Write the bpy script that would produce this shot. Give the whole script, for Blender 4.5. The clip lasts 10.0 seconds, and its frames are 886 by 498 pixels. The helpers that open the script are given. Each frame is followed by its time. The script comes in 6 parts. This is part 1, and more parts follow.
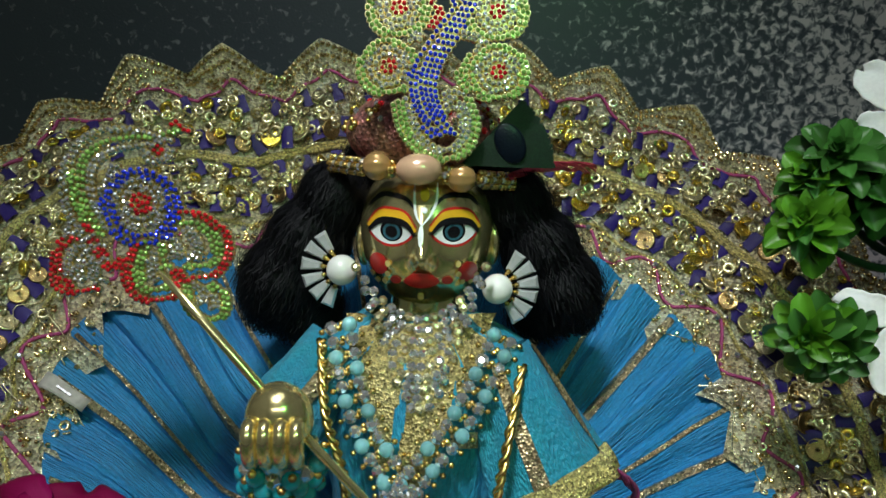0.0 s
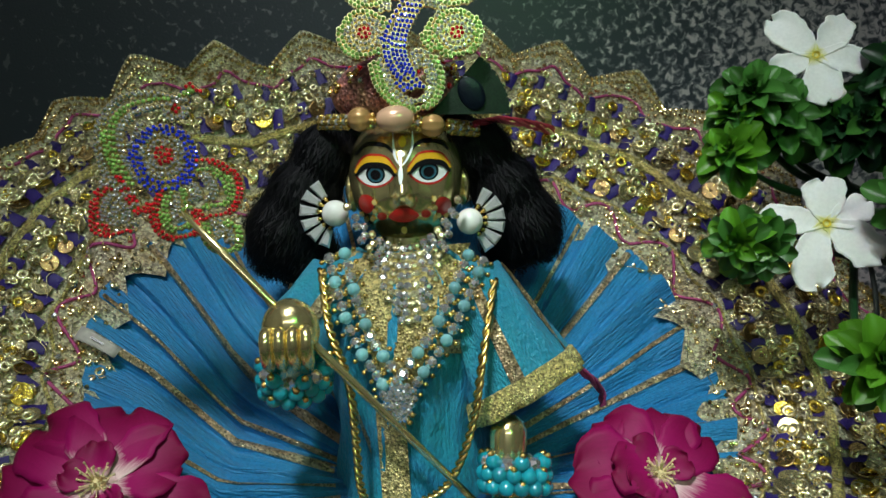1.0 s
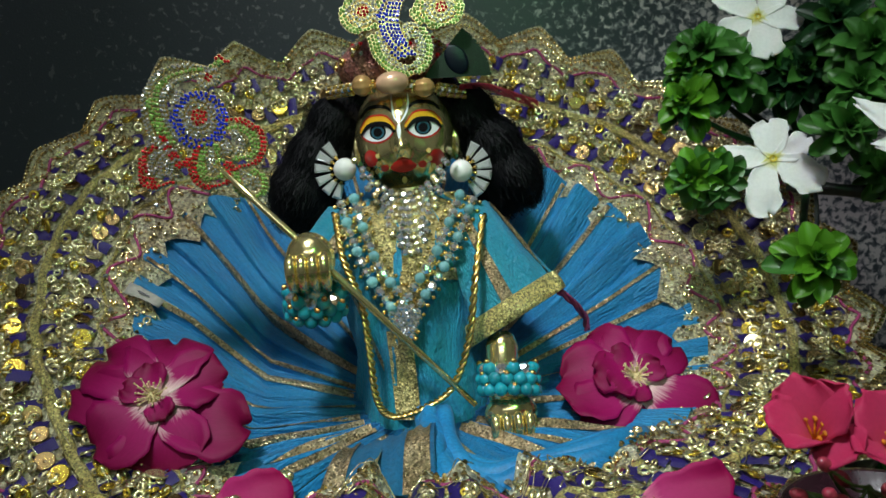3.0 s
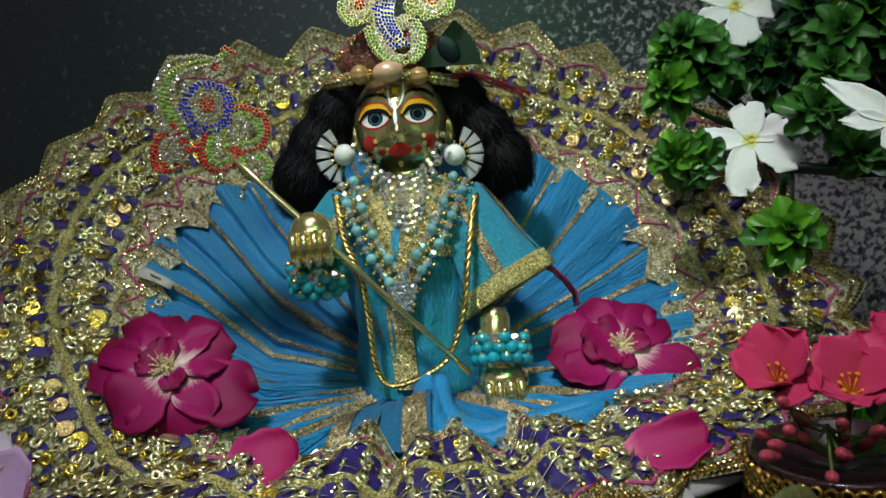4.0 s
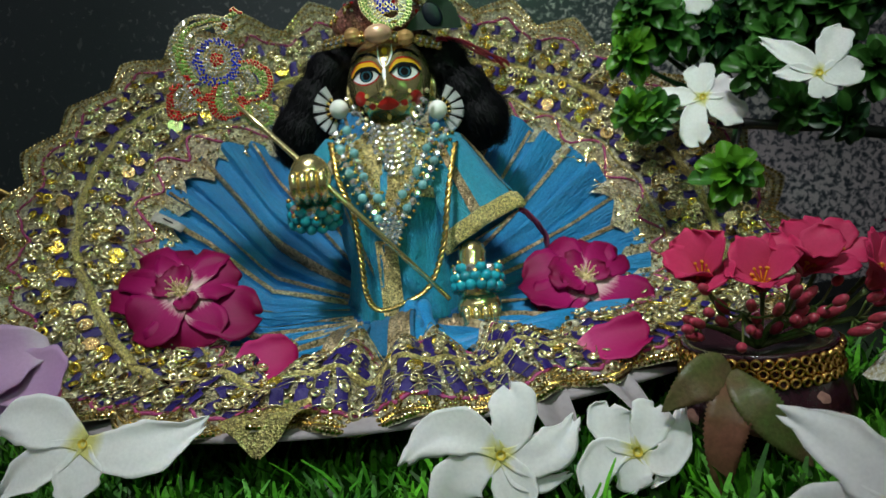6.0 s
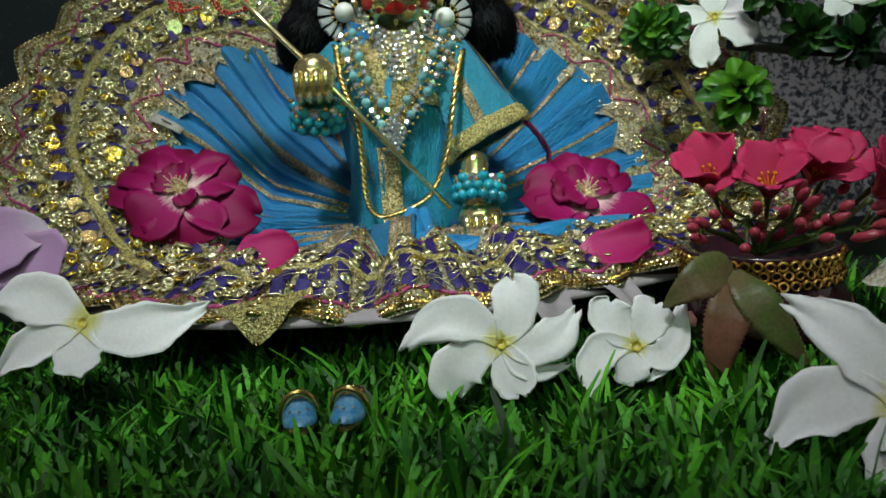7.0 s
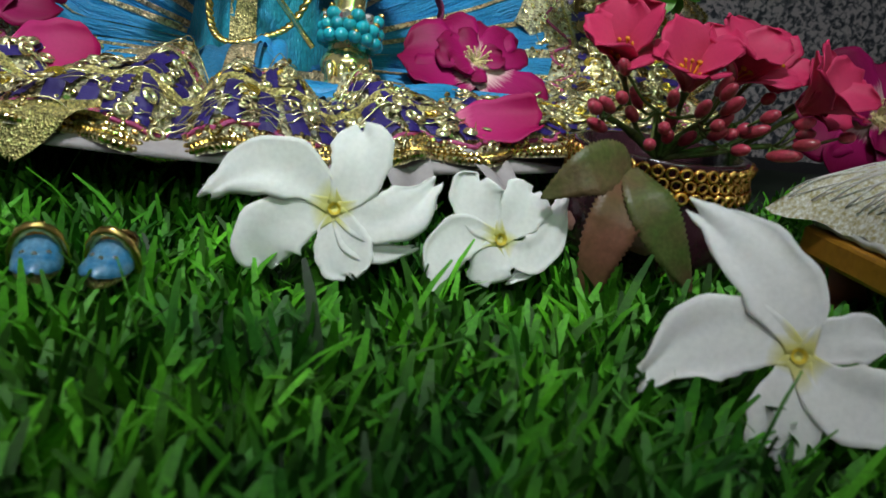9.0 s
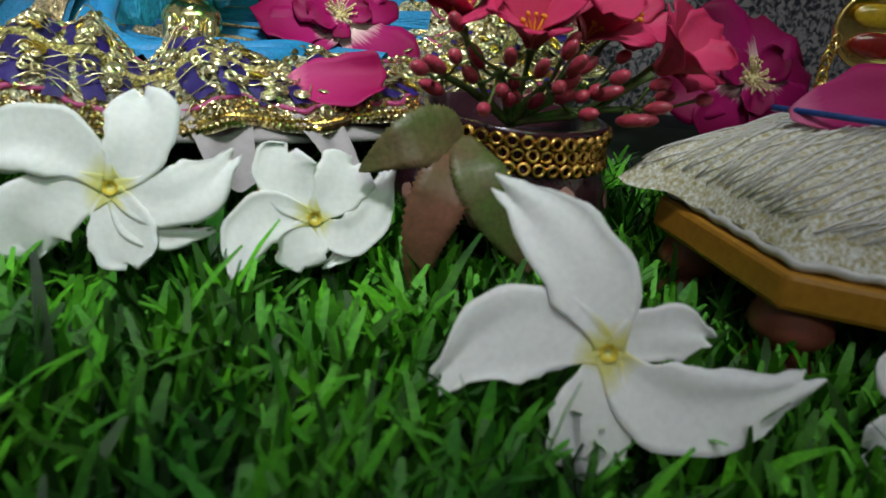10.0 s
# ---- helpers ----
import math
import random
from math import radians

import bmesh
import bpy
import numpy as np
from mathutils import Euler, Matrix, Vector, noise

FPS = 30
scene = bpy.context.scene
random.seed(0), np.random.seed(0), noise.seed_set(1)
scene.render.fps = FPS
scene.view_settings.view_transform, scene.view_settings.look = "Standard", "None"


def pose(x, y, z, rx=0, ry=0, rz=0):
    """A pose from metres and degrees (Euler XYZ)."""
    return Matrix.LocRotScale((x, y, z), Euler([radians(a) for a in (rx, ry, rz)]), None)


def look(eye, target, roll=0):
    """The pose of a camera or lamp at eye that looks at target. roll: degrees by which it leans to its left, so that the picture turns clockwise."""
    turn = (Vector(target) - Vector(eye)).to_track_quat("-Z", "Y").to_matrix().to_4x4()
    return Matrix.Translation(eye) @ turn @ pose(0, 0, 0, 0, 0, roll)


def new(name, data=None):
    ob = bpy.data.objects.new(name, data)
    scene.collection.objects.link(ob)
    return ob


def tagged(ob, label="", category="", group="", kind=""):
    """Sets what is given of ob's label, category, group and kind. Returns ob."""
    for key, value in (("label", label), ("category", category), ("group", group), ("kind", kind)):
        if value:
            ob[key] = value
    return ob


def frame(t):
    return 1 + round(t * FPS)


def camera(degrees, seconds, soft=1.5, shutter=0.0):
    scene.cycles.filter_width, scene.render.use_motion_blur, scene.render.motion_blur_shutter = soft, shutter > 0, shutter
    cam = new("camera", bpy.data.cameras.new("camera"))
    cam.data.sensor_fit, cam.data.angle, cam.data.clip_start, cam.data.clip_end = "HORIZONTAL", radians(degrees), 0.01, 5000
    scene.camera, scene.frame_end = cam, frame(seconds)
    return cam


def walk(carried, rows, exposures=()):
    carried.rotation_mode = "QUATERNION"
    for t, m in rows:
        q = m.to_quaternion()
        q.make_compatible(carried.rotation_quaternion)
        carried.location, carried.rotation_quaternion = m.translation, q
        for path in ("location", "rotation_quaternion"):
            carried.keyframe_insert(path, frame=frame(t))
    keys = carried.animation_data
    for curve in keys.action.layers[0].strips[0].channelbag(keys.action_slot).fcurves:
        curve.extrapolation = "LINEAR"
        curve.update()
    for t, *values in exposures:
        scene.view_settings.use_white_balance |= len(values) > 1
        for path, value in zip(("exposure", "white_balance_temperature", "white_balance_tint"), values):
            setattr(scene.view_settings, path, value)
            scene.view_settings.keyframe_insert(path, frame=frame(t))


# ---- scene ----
cam = camera(60.5, 10.0)
METRES, EYE, TILT, LEAN, TURN = 0.28, 0.185, -11.0, 0.0, 0.0
ROWS = [
    (0.0, 0.0, 0.0, 0.0, -0.0, 0.0, 0.0),
    (0.5, -0.0048, -0.0712, -0.0393, -1.11, 0.08, 2.13),
    (1.0, 0.0067, -0.1304, -0.0993, -0.86, 1.51, 3.82),
    (1.5, 0.0163, -0.1764, -0.1484, -0.3, 2.76, 4.91),
    (2.0, 0.0158, -0.2119, -0.1813, -0.04, 3.46, 5.52),
    (2.5, 0.0171, -0.2413, -0.204, 0.19, 3.76, 5.97),
    (4.0, 0.0291, -0.3257, -0.2733, 0.91, 4.64, 7.15),
    (4.5, 0.0349, -0.3532, -0.2948, 0.88, 4.98, 7.26),
    (5.0, 0.0392, -0.3831, -0.3143, 0.52, 5.16, 7.34),
    (6.5, 0.0301, -0.4607, -0.4157, 0.63, 3.6, 6.65),
    (7.0, 0.0128, -0.4434, -0.4389, -0.37, 0.67, 4.84),
    (7.5, -0.0009, -0.3872, -0.4451, -2.4, -2.79, 1.16),
    (8.0, 0.0014, -0.3271, -0.4815, -5.36, -3.91, -2.89),
    (8.5, 0.0166, -0.2923, -0.4879, -7.94, -5.72, -5.05),
    (9.0, 0.0512, -0.2742, -0.4782, -9.44, -7.3, -5.39),
    (9.5, 0.1103, -0.2514, -0.4653, -10.6, -9.04, -5.06),
    (10.0, 0.1634, -0.2255, -0.4605, -13.45, -10.22, -5.03),
]
cam.data.dof.use_dof, cam.data.dof.focus_distance, cam.data.dof.aperture_fstop = True, 0.25, 30.0
walk(cam, [(t, pose(0, 0, EYE, TILT, LEAN, TURN) @ pose(METRES * x, METRES * y, METRES * z, 90 + pitch, roll, yaw)) for t, x, y, z, yaw, pitch, roll in ROWS],
     exposures=((0.0, -0.64), (6.5, -0.62), (7.5, -0.52), (8.5, -0.36), (10.0, -0.25)))

# ---- light: an unseen overhead key, two added fill lights and a green string light ----
world = bpy.data.worlds.new("room_air")
world.use_nodes = True
world.node_tree.nodes["Background"].inputs[0].default_value = (0.5, 0.55, 0.6, 1)
world.node_tree.nodes["Background"].inputs[1].default_value = 0.05
scene.world = world


def area_lamp(name, eye, target, size, watts, color, spread=180.0):
    data = bpy.data.lights.new(name, "AREA")
    data.shape, data.size, data.energy, data.color = "DISK", size, watts, color
    data.spread = radians(spread)
    ob = new(name, data)
    ob.matrix_world = look(eye, target)
    return ob


# assumed key lamp, out of view; its narrow cone dims the display's edges
area_lamp("overhead_key", (-0.09, -0.20, 0.79), (0.01, 0.19, 0.10), 0.12, 0.44, (0.93, 0.98, 1.0), 36)
# broad fill from above, added for ambient light and sparkle on the metal
area_lamp("ceiling_fill", (0.08, -0.12, 1.06), (0.08, -0.12, 0.0), 0.42, 0.95, (0.86, 0.95, 1.0))
# long frontal fill, no known fixture: brightens the brass face, stones and sequins
front_fill = area_lamp("added_front_fill", (-0.05, -0.77, 0.62), (-0.05, 0.2, 0.1), 0.62, 1.0, (0.94, 0.99, 1.0), 150)
front_fill.data.shape, front_fill.data.size_y = "RECTANGLE", 0.05


area_lamp("green_string_light", (0.16, -0.30, 0.42), (0.0, 0.24, 0.14), 0.03, 0.06, (0.25, 1.0, 0.30), 50)


# ---- materials ----
def mat(name, base, rough=0.5, metal=0.0, var=0.15, scale=60.0, fine=600.0, bump=0.2, depth=0.0004, second=None, amount=0.5,
        sheen=0.0, coat=0.0, trans=0.0, island=False, rand=0.0, sub=0.0, ior=1.45):
    m = bpy.data.materials.new(name)
    m.use_nodes = True
    t = m.node_tree
    n, l = t.nodes, t.links
    b = n["Principled BSDF"]
    b.inputs["Roughness"].default_value = rough
    b.inputs["Metallic"].default_value = metal
    b.inputs["Sheen Weight"].default_value = sheen
    b.inputs["Coat Weight"].default_value = coat
    b.inputs["Transmission Weight"].default_value = trans
    b.inputs["IOR"].default_value = ior
    b.inputs["Subsurface Weight"].default_value = sub
    b.inputs["Subsurface Radius"].default_value = (0.002, 0.0015, 0.001)
    co = n.new("ShaderNodeTexCoord")
    big = n.new("ShaderNodeTexNoise")
    big.inputs["Scale"].default_value, big.inputs["Detail"].default_value = scale, 4
    small = n.new("ShaderNodeTexNoise")
    small.inputs["Scale"].default_value, small.inputs["Detail"].default_value = fine, 3
    for node in (big, small):
        l.new(co.outputs["Object"], node.inputs["Vector"])
    mix = n.new("ShaderNodeMix")
    mix.data_type = "RGBA"
    other = second or tuple(c * 0.6 for c in base)
    mix.inputs["A"].default_value, mix.inputs["B"].default_value = (*base, 1), (*other, 1)
    ramp = n.new("ShaderNodeMapRange")
    ramp.inputs["From Min"].default_value, ramp.inputs["From Max"].default_value = 0.35, 0.65
    ramp.inputs["To Max"].default_value = amount
    l.new(big.outputs["Fac"], ramp.inputs["Value"])
    l.new(ramp.outputs[0], mix.inputs["Factor"])
    hsv = n.new("ShaderNodeHueSaturation")
    val = n.new("ShaderNodeMapRange")
    val.inputs["From Min"].default_value, val.inputs["From Max"].default_value = 0.3, 0.7
    val.inputs["To Min"].default_value, val.inputs["To Max"].default_value = 1 - var, 1 + var
    l.new(small.outputs["Fac"], val.inputs["Value"])
    last = val.outputs[0]
    if rand:
        source = n.new("ShaderNodeNewGeometry").outputs["Random Per Island"] if island else n.new("ShaderNodeObjectInfo").outputs["Random"]
        r = n.new("ShaderNodeMapRange")
        r.inputs["To Min"].default_value, r.inputs["To Max"].default_value = 1 - rand, 1 + rand
        l.new(source, r.inputs["Value"])
        mul = n.new("ShaderNodeMath")
        mul.operation = "MULTIPLY"
        l.new(last, mul.inputs[0])
        l.new(r.outputs[0], mul.inputs[1])
        last = mul.outputs[0]
    l.new(last, hsv.inputs["Value"])
    l.new(mix.outputs["Result"], hsv.inputs["Color"])
    l.new(hsv.outputs["Color"], b.inputs["Base Color"])
    if bump:
        bu = n.new("ShaderNodeBump")
        bu.inputs["Strength"].default_value, bu.inputs["Distance"].default_value = bump, depth
        l.new(small.outputs["Fac"], bu.inputs["Height"])
        l.new(bu.outputs["Normal"], b.inputs["Normal"])
    return m


def woven(name, base, second, rough, metal, threads, bump=0.6, depth=0.0003, along="V", sheen=0.3):
    """Cloth whose threads run by the UV map; crinkled crepe where bump is strong."""
    m = mat(name, base, rough, metal, 0.18, 45, 900, 0, second=second, amount=0.7, sheen=sheen)
    t = m.node_tree
    n, l = t.nodes, t.links
    uv = n.new("ShaderNodeTexCoord")
    mp = n.new("ShaderNodeMapping")
    mp.inputs["Scale"].default_value = threads
    l.new(uv.outputs["UV"], mp.inputs["Vector"])
    tex = n.new("ShaderNodeTexNoise")
    tex.inputs["Scale"].default_value, tex.inputs["Detail"].default_value = 1.0, 2
    l.new(mp.outputs[0], tex.inputs["Vector"])
    bu = n.new("ShaderNodeBump")
    bu.inputs["Strength"].default_value, bu.inputs["Distance"].default_value = bump, depth
    l.new(tex.outputs["Fac"], bu.inputs["Height"])
    l.new(bu.outputs["Normal"], n["Principled BSDF"].inputs["Normal"])
    return m


def glitter(name, base, second, rough, size, metal=0.9, bump=1.0, depth=0.0006, spread=0.6):
    """Metal-thread cloth: cells of one thread's size, each with its own tone and tilt."""
    m = mat(name, base, rough, metal, 0.2, 70, 900, 0, second=second, amount=0.8)
    t = m.node_tree
    n, l = t.nodes, t.links
    co = n.new("ShaderNodeTexCoord")
    v = n.new("ShaderNodeTexVoronoi")
    v.inputs["Scale"].default_value = 1.0 / size
    l.new(co.outputs["Object"], v.inputs["Vector"])
    bu = n.new("ShaderNodeBump")
    bu.inputs["Strength"].default_value, bu.inputs["Distance"].default_value = bump, depth
    sep = n.new("ShaderNodeSeparateColor")
    l.new(v.outputs["Color"], sep.inputs[0])
    add = n.new("ShaderNodeMath")
    add.operation = "MULTIPLY_ADD"
    add.inputs[1].default_value = spread
    l.new(sep.outputs[0], add.inputs[0])
    l.new(v.outputs["Distance"], add.inputs[2])
    l.new(add.outputs[0], bu.inputs["Height"])
    b = n["Principled BSDF"]
    l.new(bu.outputs["Normal"], b.inputs["Normal"])
    hue = [x for x in n if x.bl_idname == "ShaderNodeHueSaturation"][0]
    r = n.new("ShaderNodeMapRange")
    r.inputs["To Min"].default_value, r.inputs["To Max"].default_value = 0.35, 1.5
    l.new(sep.outputs[1], r.inputs["Value"])
    l.new(r.outputs[0], hue.inputs["Value"])
    return m


def petal_paint(name, base, tip, middle, rough=0.45, sub=0.3, at=0.35, vein=0.12, sheen=0.2):
    """A petal's own colours from its foot to its tip, along the V of its UV map."""
    m = mat(name, tip, rough, 0, 0.04, 120, 900, 0.10, 0.0002, sub=sub, sheen=sheen)
    m.node_tree.nodes["Principled BSDF"].inputs["Specular IOR Level"].default_value = 0.2
    t = m.node_tree
    n, l = t.nodes, t.links
    uv = n.new("ShaderNodeTexCoord")
    sep = n.new("ShaderNodeSeparateXYZ")
    l.new(uv.outputs["UV"], sep.inputs[0])
    ramp = n.new("ShaderNodeValToRGB")
    e = ramp.color_ramp.elements
    e[0].position, e[0].color = 0.4 * at, (*base, 1)
    e[1].position, e[1].color = 1.0, (*tip, 1)
    mid = e.new(at)
    mid.color = (*middle, 1)
    wob = n.new("ShaderNodeTexNoise")
    wob.inputs["Scale"].default_value = 14
    mp = n.new("ShaderNodeMapping")
    mp.inputs["Scale"].default_value = (3.0, 0.35, 1)
    l.new(uv.outputs["UV"], mp.inputs["Vector"])
    l.new(mp.outputs[0], wob.inputs["Vector"])
    ad = n.new("ShaderNodeMath")
    ad.operation = "MULTIPLY_ADD"
    ad.inputs[1].default_value = vein * 2
    l.new(wob.outputs["Fac"], ad.inputs[0])
    l.new(sep.outputs["Y"], ad.inputs[2])
    sub_ = n.new("ShaderNodeMath")
    sub_.operation = "SUBTRACT"
    sub_.inputs[1].default_value = vein
    l.new(ad.outputs[0], sub_.inputs[0])
    l.new(sub_.outputs[0], ramp.inputs["Fac"])
    mix = [x for x in n if x.bl_idname == "ShaderNodeMix"][0]
    hue = [x for x in n if x.bl_idname == "ShaderNodeHueSaturation"][0]
    l.new(ramp.outputs["Color"], hue.inputs["Color"])
    n.remove(mix)
    return m


BRASS = mat("polished_brass", (0.97, 0.86, 0.44), 0.18, 0.93, 0.06, 40, 500, 0.08, 0.0003, second=(0.80, 0.62, 0.24))
GOLD = mat("gold_metal", (0.86, 0.62, 0.20), 0.25, 1.0, 0.15, 80, 900, 0.2, rand=0.2)
OLD_GOLD = mat("antique_gold_sequin", (0.94, 0.84, 0.48), 0.26, 0.88, 0.15, 90, 900, 0.2, 0.0002, second=(0.66, 0.48, 0.18), rand=0.3)
COPPER_GOLD = mat("copper_gold_sequin", (0.62, 0.44, 0.18), 0.24, 1.0, 0.2, 90, 900, 0.25, 0.0003, second=(0.30, 0.16, 0.06), rand=0.4)
PALE_GOLD = mat("pale_gold_bead", (0.96, 0.86, 0.52), 0.26, 0.9, 0.15, 90, 900, 0.2, 0.0002, rand=0.3)
GOLD_NET = glitter("gold_thread_net", (0.96, 0.91, 0.66), (0.74, 0.62, 0.34), 0.30, 0.0010, 0.52, 1.0, 0.0012, 1.0)
GOLD_LACE = glitter("gold_lace", (0.86, 0.74, 0.32), (0.70, 0.58, 0.20), 0.34, 0.0006, 0.7)
ZARI = glitter("zari_stripe", (0.62, 0.50, 0.30), (0.42, 0.30, 0.16), 0.34, 0.0008, 0.85)
BROCADE = glitter("gold_brocade", (0.70, 0.58, 0.26), (0.44, 0.34, 0.12), 0.4, 0.0007, 0.7)
BLUE = woven("blue_crepe", (0.013, 0.225, 0.47), (0.008, 0.165, 0.40), 0.55, 0.0, (900, 16, 1), 1.0, 0.0016, sheen=0.04)
TEAL = woven("teal_blue_crepe", (0.014, 0.21, 0.37), (0.016, 0.28, 0.33), 0.5, 0.0, (160, 26, 1), 1.0, 0.0012, sheen=0.04)
PURPLE = mat("purple_satin", (0.022, 0.010, 0.14), 0.42, 0, 0.25, 120, 900, 0.3, rand=0.3)
PINK_CORD = mat("magenta_cord", (0.42, 0.06, 0.19), 0.6, 0, 0.3, 200, 1500, 0.6, rand=0.1)
LINING = mat("pale_lilac_lining", (0.42, 0.37, 0.39), 0.6, 0, 0.08, 30, 400, 0.3, 0.0006, sub=0.1)
HAIR = mat("black_hair", (0.0025, 0.0025, 0.004), 0.62, 0, 0.3, 90, 900, 0.2)
HAIR.node_tree.nodes["Principled BSDF"].inputs["Specular IOR Level"].default_value = 0.22
PEARL = mat("white_pearl", (0.86, 0.86, 0.82), 0.18, 0, 0.04, 60, 400, 0.05, coat=0.6)
AMBER_PEARL = mat("amber_ribbed_pearl", (0.62, 0.36, 0.14), 0.24, 0.5, 0.1, 60, 300, 0.1, coat=0.6)
PEACH_PEARL = mat("peach_pearl", (0.78, 0.47, 0.30), 0.22, 0.25, 0.1, 60, 300, 0.1, coat=0.7)
BAGUETTE = mat("cut_glass_baguette", (0.95, 0.97, 0.97), 0.06, 0.30, 0.05, 90, 900, 0, coat=1.0, trans=0.35, ior=1.6)
CRYSTAL = mat("clear_crystal", (0.97, 0.98, 0.98), 0.10, 0.88, 0.05, 90, 900, 0, coat=1.0, rand=0.10)
RED_STONE = mat("red_stone", (0.80, 0.02, 0.03), 0.12, 0.4, 0.15, 90, 900, 0, coat=1.0, rand=0.3)
GREEN_STONE = mat("green_stone", (0.34, 0.60, 0.14), 0.12, 0.4, 0.15, 90, 900, 0, coat=1.0, rand=0.35)
BLUE_STONE = mat("sapphire_stone", (0.03, 0.06, 0.80), 0.12, 0.4, 0.15, 90, 900, 0, coat=1.0, rand=0.3)
AQUA = mat("aqua_glass_bead", (0.30, 0.70, 0.76), 0.05, 0.0, 0.12, 90, 700, 0, coat=1.0, second=(0.45, 0.78, 0.78), rand=0.25, trans=0.55)
TURQ = mat("turquoise_bead", (0.01, 0.30, 0.38), 0.15, 0, 0.15, 90, 700, 0, coat=1.0, rand=0.25)
GRASS = mat("artificial_grass", (0.090, 0.37, 0.012), 0.58, 0, 0.25, 40, 900, 0.1, 0.0002, second=(0.014, 0.10, 0.008), amount=0.95, island=True, rand=0.75, sub=0.05)
SOIL = mat("turf_backing", (0.012, 0.035, 0.010), 0.9, 0, 0.4, 60, 900, 0.6)
DARK = mat("dark_cloth", (0.012, 0.012, 0.015), 0.85, 0, 0.3, 30, 700, 0.5)
PLASTER = mat("room_plaster", (0.70, 0.69, 0.66), 0.85, 0, 0.06, 3, 60, 0.2, 0.002)


def stone_paint():
    """Mottled glazed granite: a dark ground with pale crystal flecks, and reflected light painted in towards +X."""
    m = mat("mottled_granite", (0.02, 0.023, 0.03), 0.35, 0.0, 0.2, 60, 900, 0.3, 0.0004, coat=0.3)
    t = m.node_tree
    n, l = t.nodes, t.links
    co = n.new("ShaderNodeTexCoord")
    a = n.new("ShaderNodeTexNoise")
    a.inputs["Scale"].default_value, a.inputs["Detail"].default_value, a.inputs["Distortion"].default_value = 270, 8, 0.7
    d = n.new("ShaderNodeTexNoise")
    d.inputs["Scale"].default_value, d.inputs["Detail"].default_value = 5.0, 3
    sx = n.new("ShaderNodeSeparateXYZ")
    for k in (a, d, sx):
        l.new(co.outputs["Object"], k.inputs[0])
    # paler towards +X: the wall's bright reflection, put into its base colour
    drift = n.new("ShaderNodeMapRange")
    drift.inputs["From Min"].default_value, drift.inputs["From Max"].default_value = 0.02, 0.20
    drift.inputs["To Min"].default_value, drift.inputs["To Max"].default_value = -0.30, 0.10
    l.new(sx.outputs["X"], drift.inputs["Value"])
    add = n.new("ShaderNodeMath")
    wide = n.new("ShaderNodeMapRange")
    wide.inputs["From Min"].default_value, wide.inputs["From Max"].default_value = 0.33, 0.67
    wide.inputs["To Min"].default_value, wide.inputs["To Max"].default_value = 0.21, 0.79
    l.new(a.outputs["Fac"], wide.inputs["Value"])
    l.new(wide.outputs[0], add.inputs[0])
    l.new(drift.outputs[0], add.inputs[1])
    add2 = n.new("ShaderNodeMath")
    add2.operation = "MULTIPLY_ADD"
    add2.inputs[1].default_value = 0.3
    l.new(d.outputs["Fac"], add2.inputs[0])
    l.new(add.outputs[0], add2.inputs[2])
    ramp = n.new("ShaderNodeValToRGB")
    e = ramp.color_ramp.elements
    e[0].position, e[0].color = 0.55, (0.046, 0.055, 0.070, 1)
    e[1].position, e[1].color = 0.83, (0.66, 0.60, 0.61, 1)
    e.new(0.70).color = (0.19, 0.19, 0.215, 1)
    l.new(add2.outputs[0], ramp.inputs["Fac"])
    l.new(ramp.outputs["Color"], n["Principled BSDF"].inputs["Base Color"])
    return m


GRANITE = stone_paint()


# ---- building helpers ----
def finish(name, bm, material, smooth=True):
    mesh = bpy.data.meshes.new(name)
    bm.to_mesh(mesh)
    bm.free()
    for m in material if isinstance(material, (list, tuple)) else [material]:
        mesh.materials.append(m)
    if smooth:
        mesh.shade_smooth()
    return mesh


def thing(name, label, category, at=(0, 0, 0), group="", kind=""):
    ob = new(name)
    ob.empty_display_size = 0.005
    ob.location = at
    return tagged(ob, label, category, group, kind)


def part(name, bm, material, parent, label="", smooth=True, kind=""):
    """Links a bmesh, in world places, as one mesh under its parent."""
    ob = new(name, bm if isinstance(bm, bpy.types.Mesh) else finish(name, bm, material, smooth))
    if parent is not None:
        ob.parent = parent
        ob.matrix_parent_inverse = Matrix.Translation(-Vector(parent.location)) if parent.type == "EMPTY" else Matrix()
    return tagged(ob, label, kind=kind)


def piece(name, mesh, parent, m, label=""):
    """One more object on a shared mesh at the world pose m."""
    ob = new(name, mesh)
    ob.parent = parent
    ob.matrix_parent_inverse = Matrix.Translation(-Vector(parent.location)) if parent.type == "EMPTY" else Matrix()
    ob.matrix_basis = m
    return tagged(ob, label)


def solo(name, bm, material, label, category, group="", kind="", smooth=True):
    return tagged(new(name, finish(name, bm, material, smooth)), label, category, group, kind)


def ball(bm, m, r=1.0, u=12, v=8, mi=0):
    out = bmesh.ops.create_uvsphere(bm, u_segments=u, v_segments=v, radius=r, matrix=m)
    for f in {f for q in out["verts"] for f in q.link_faces}:
        f.material_index = mi
    return out["verts"]


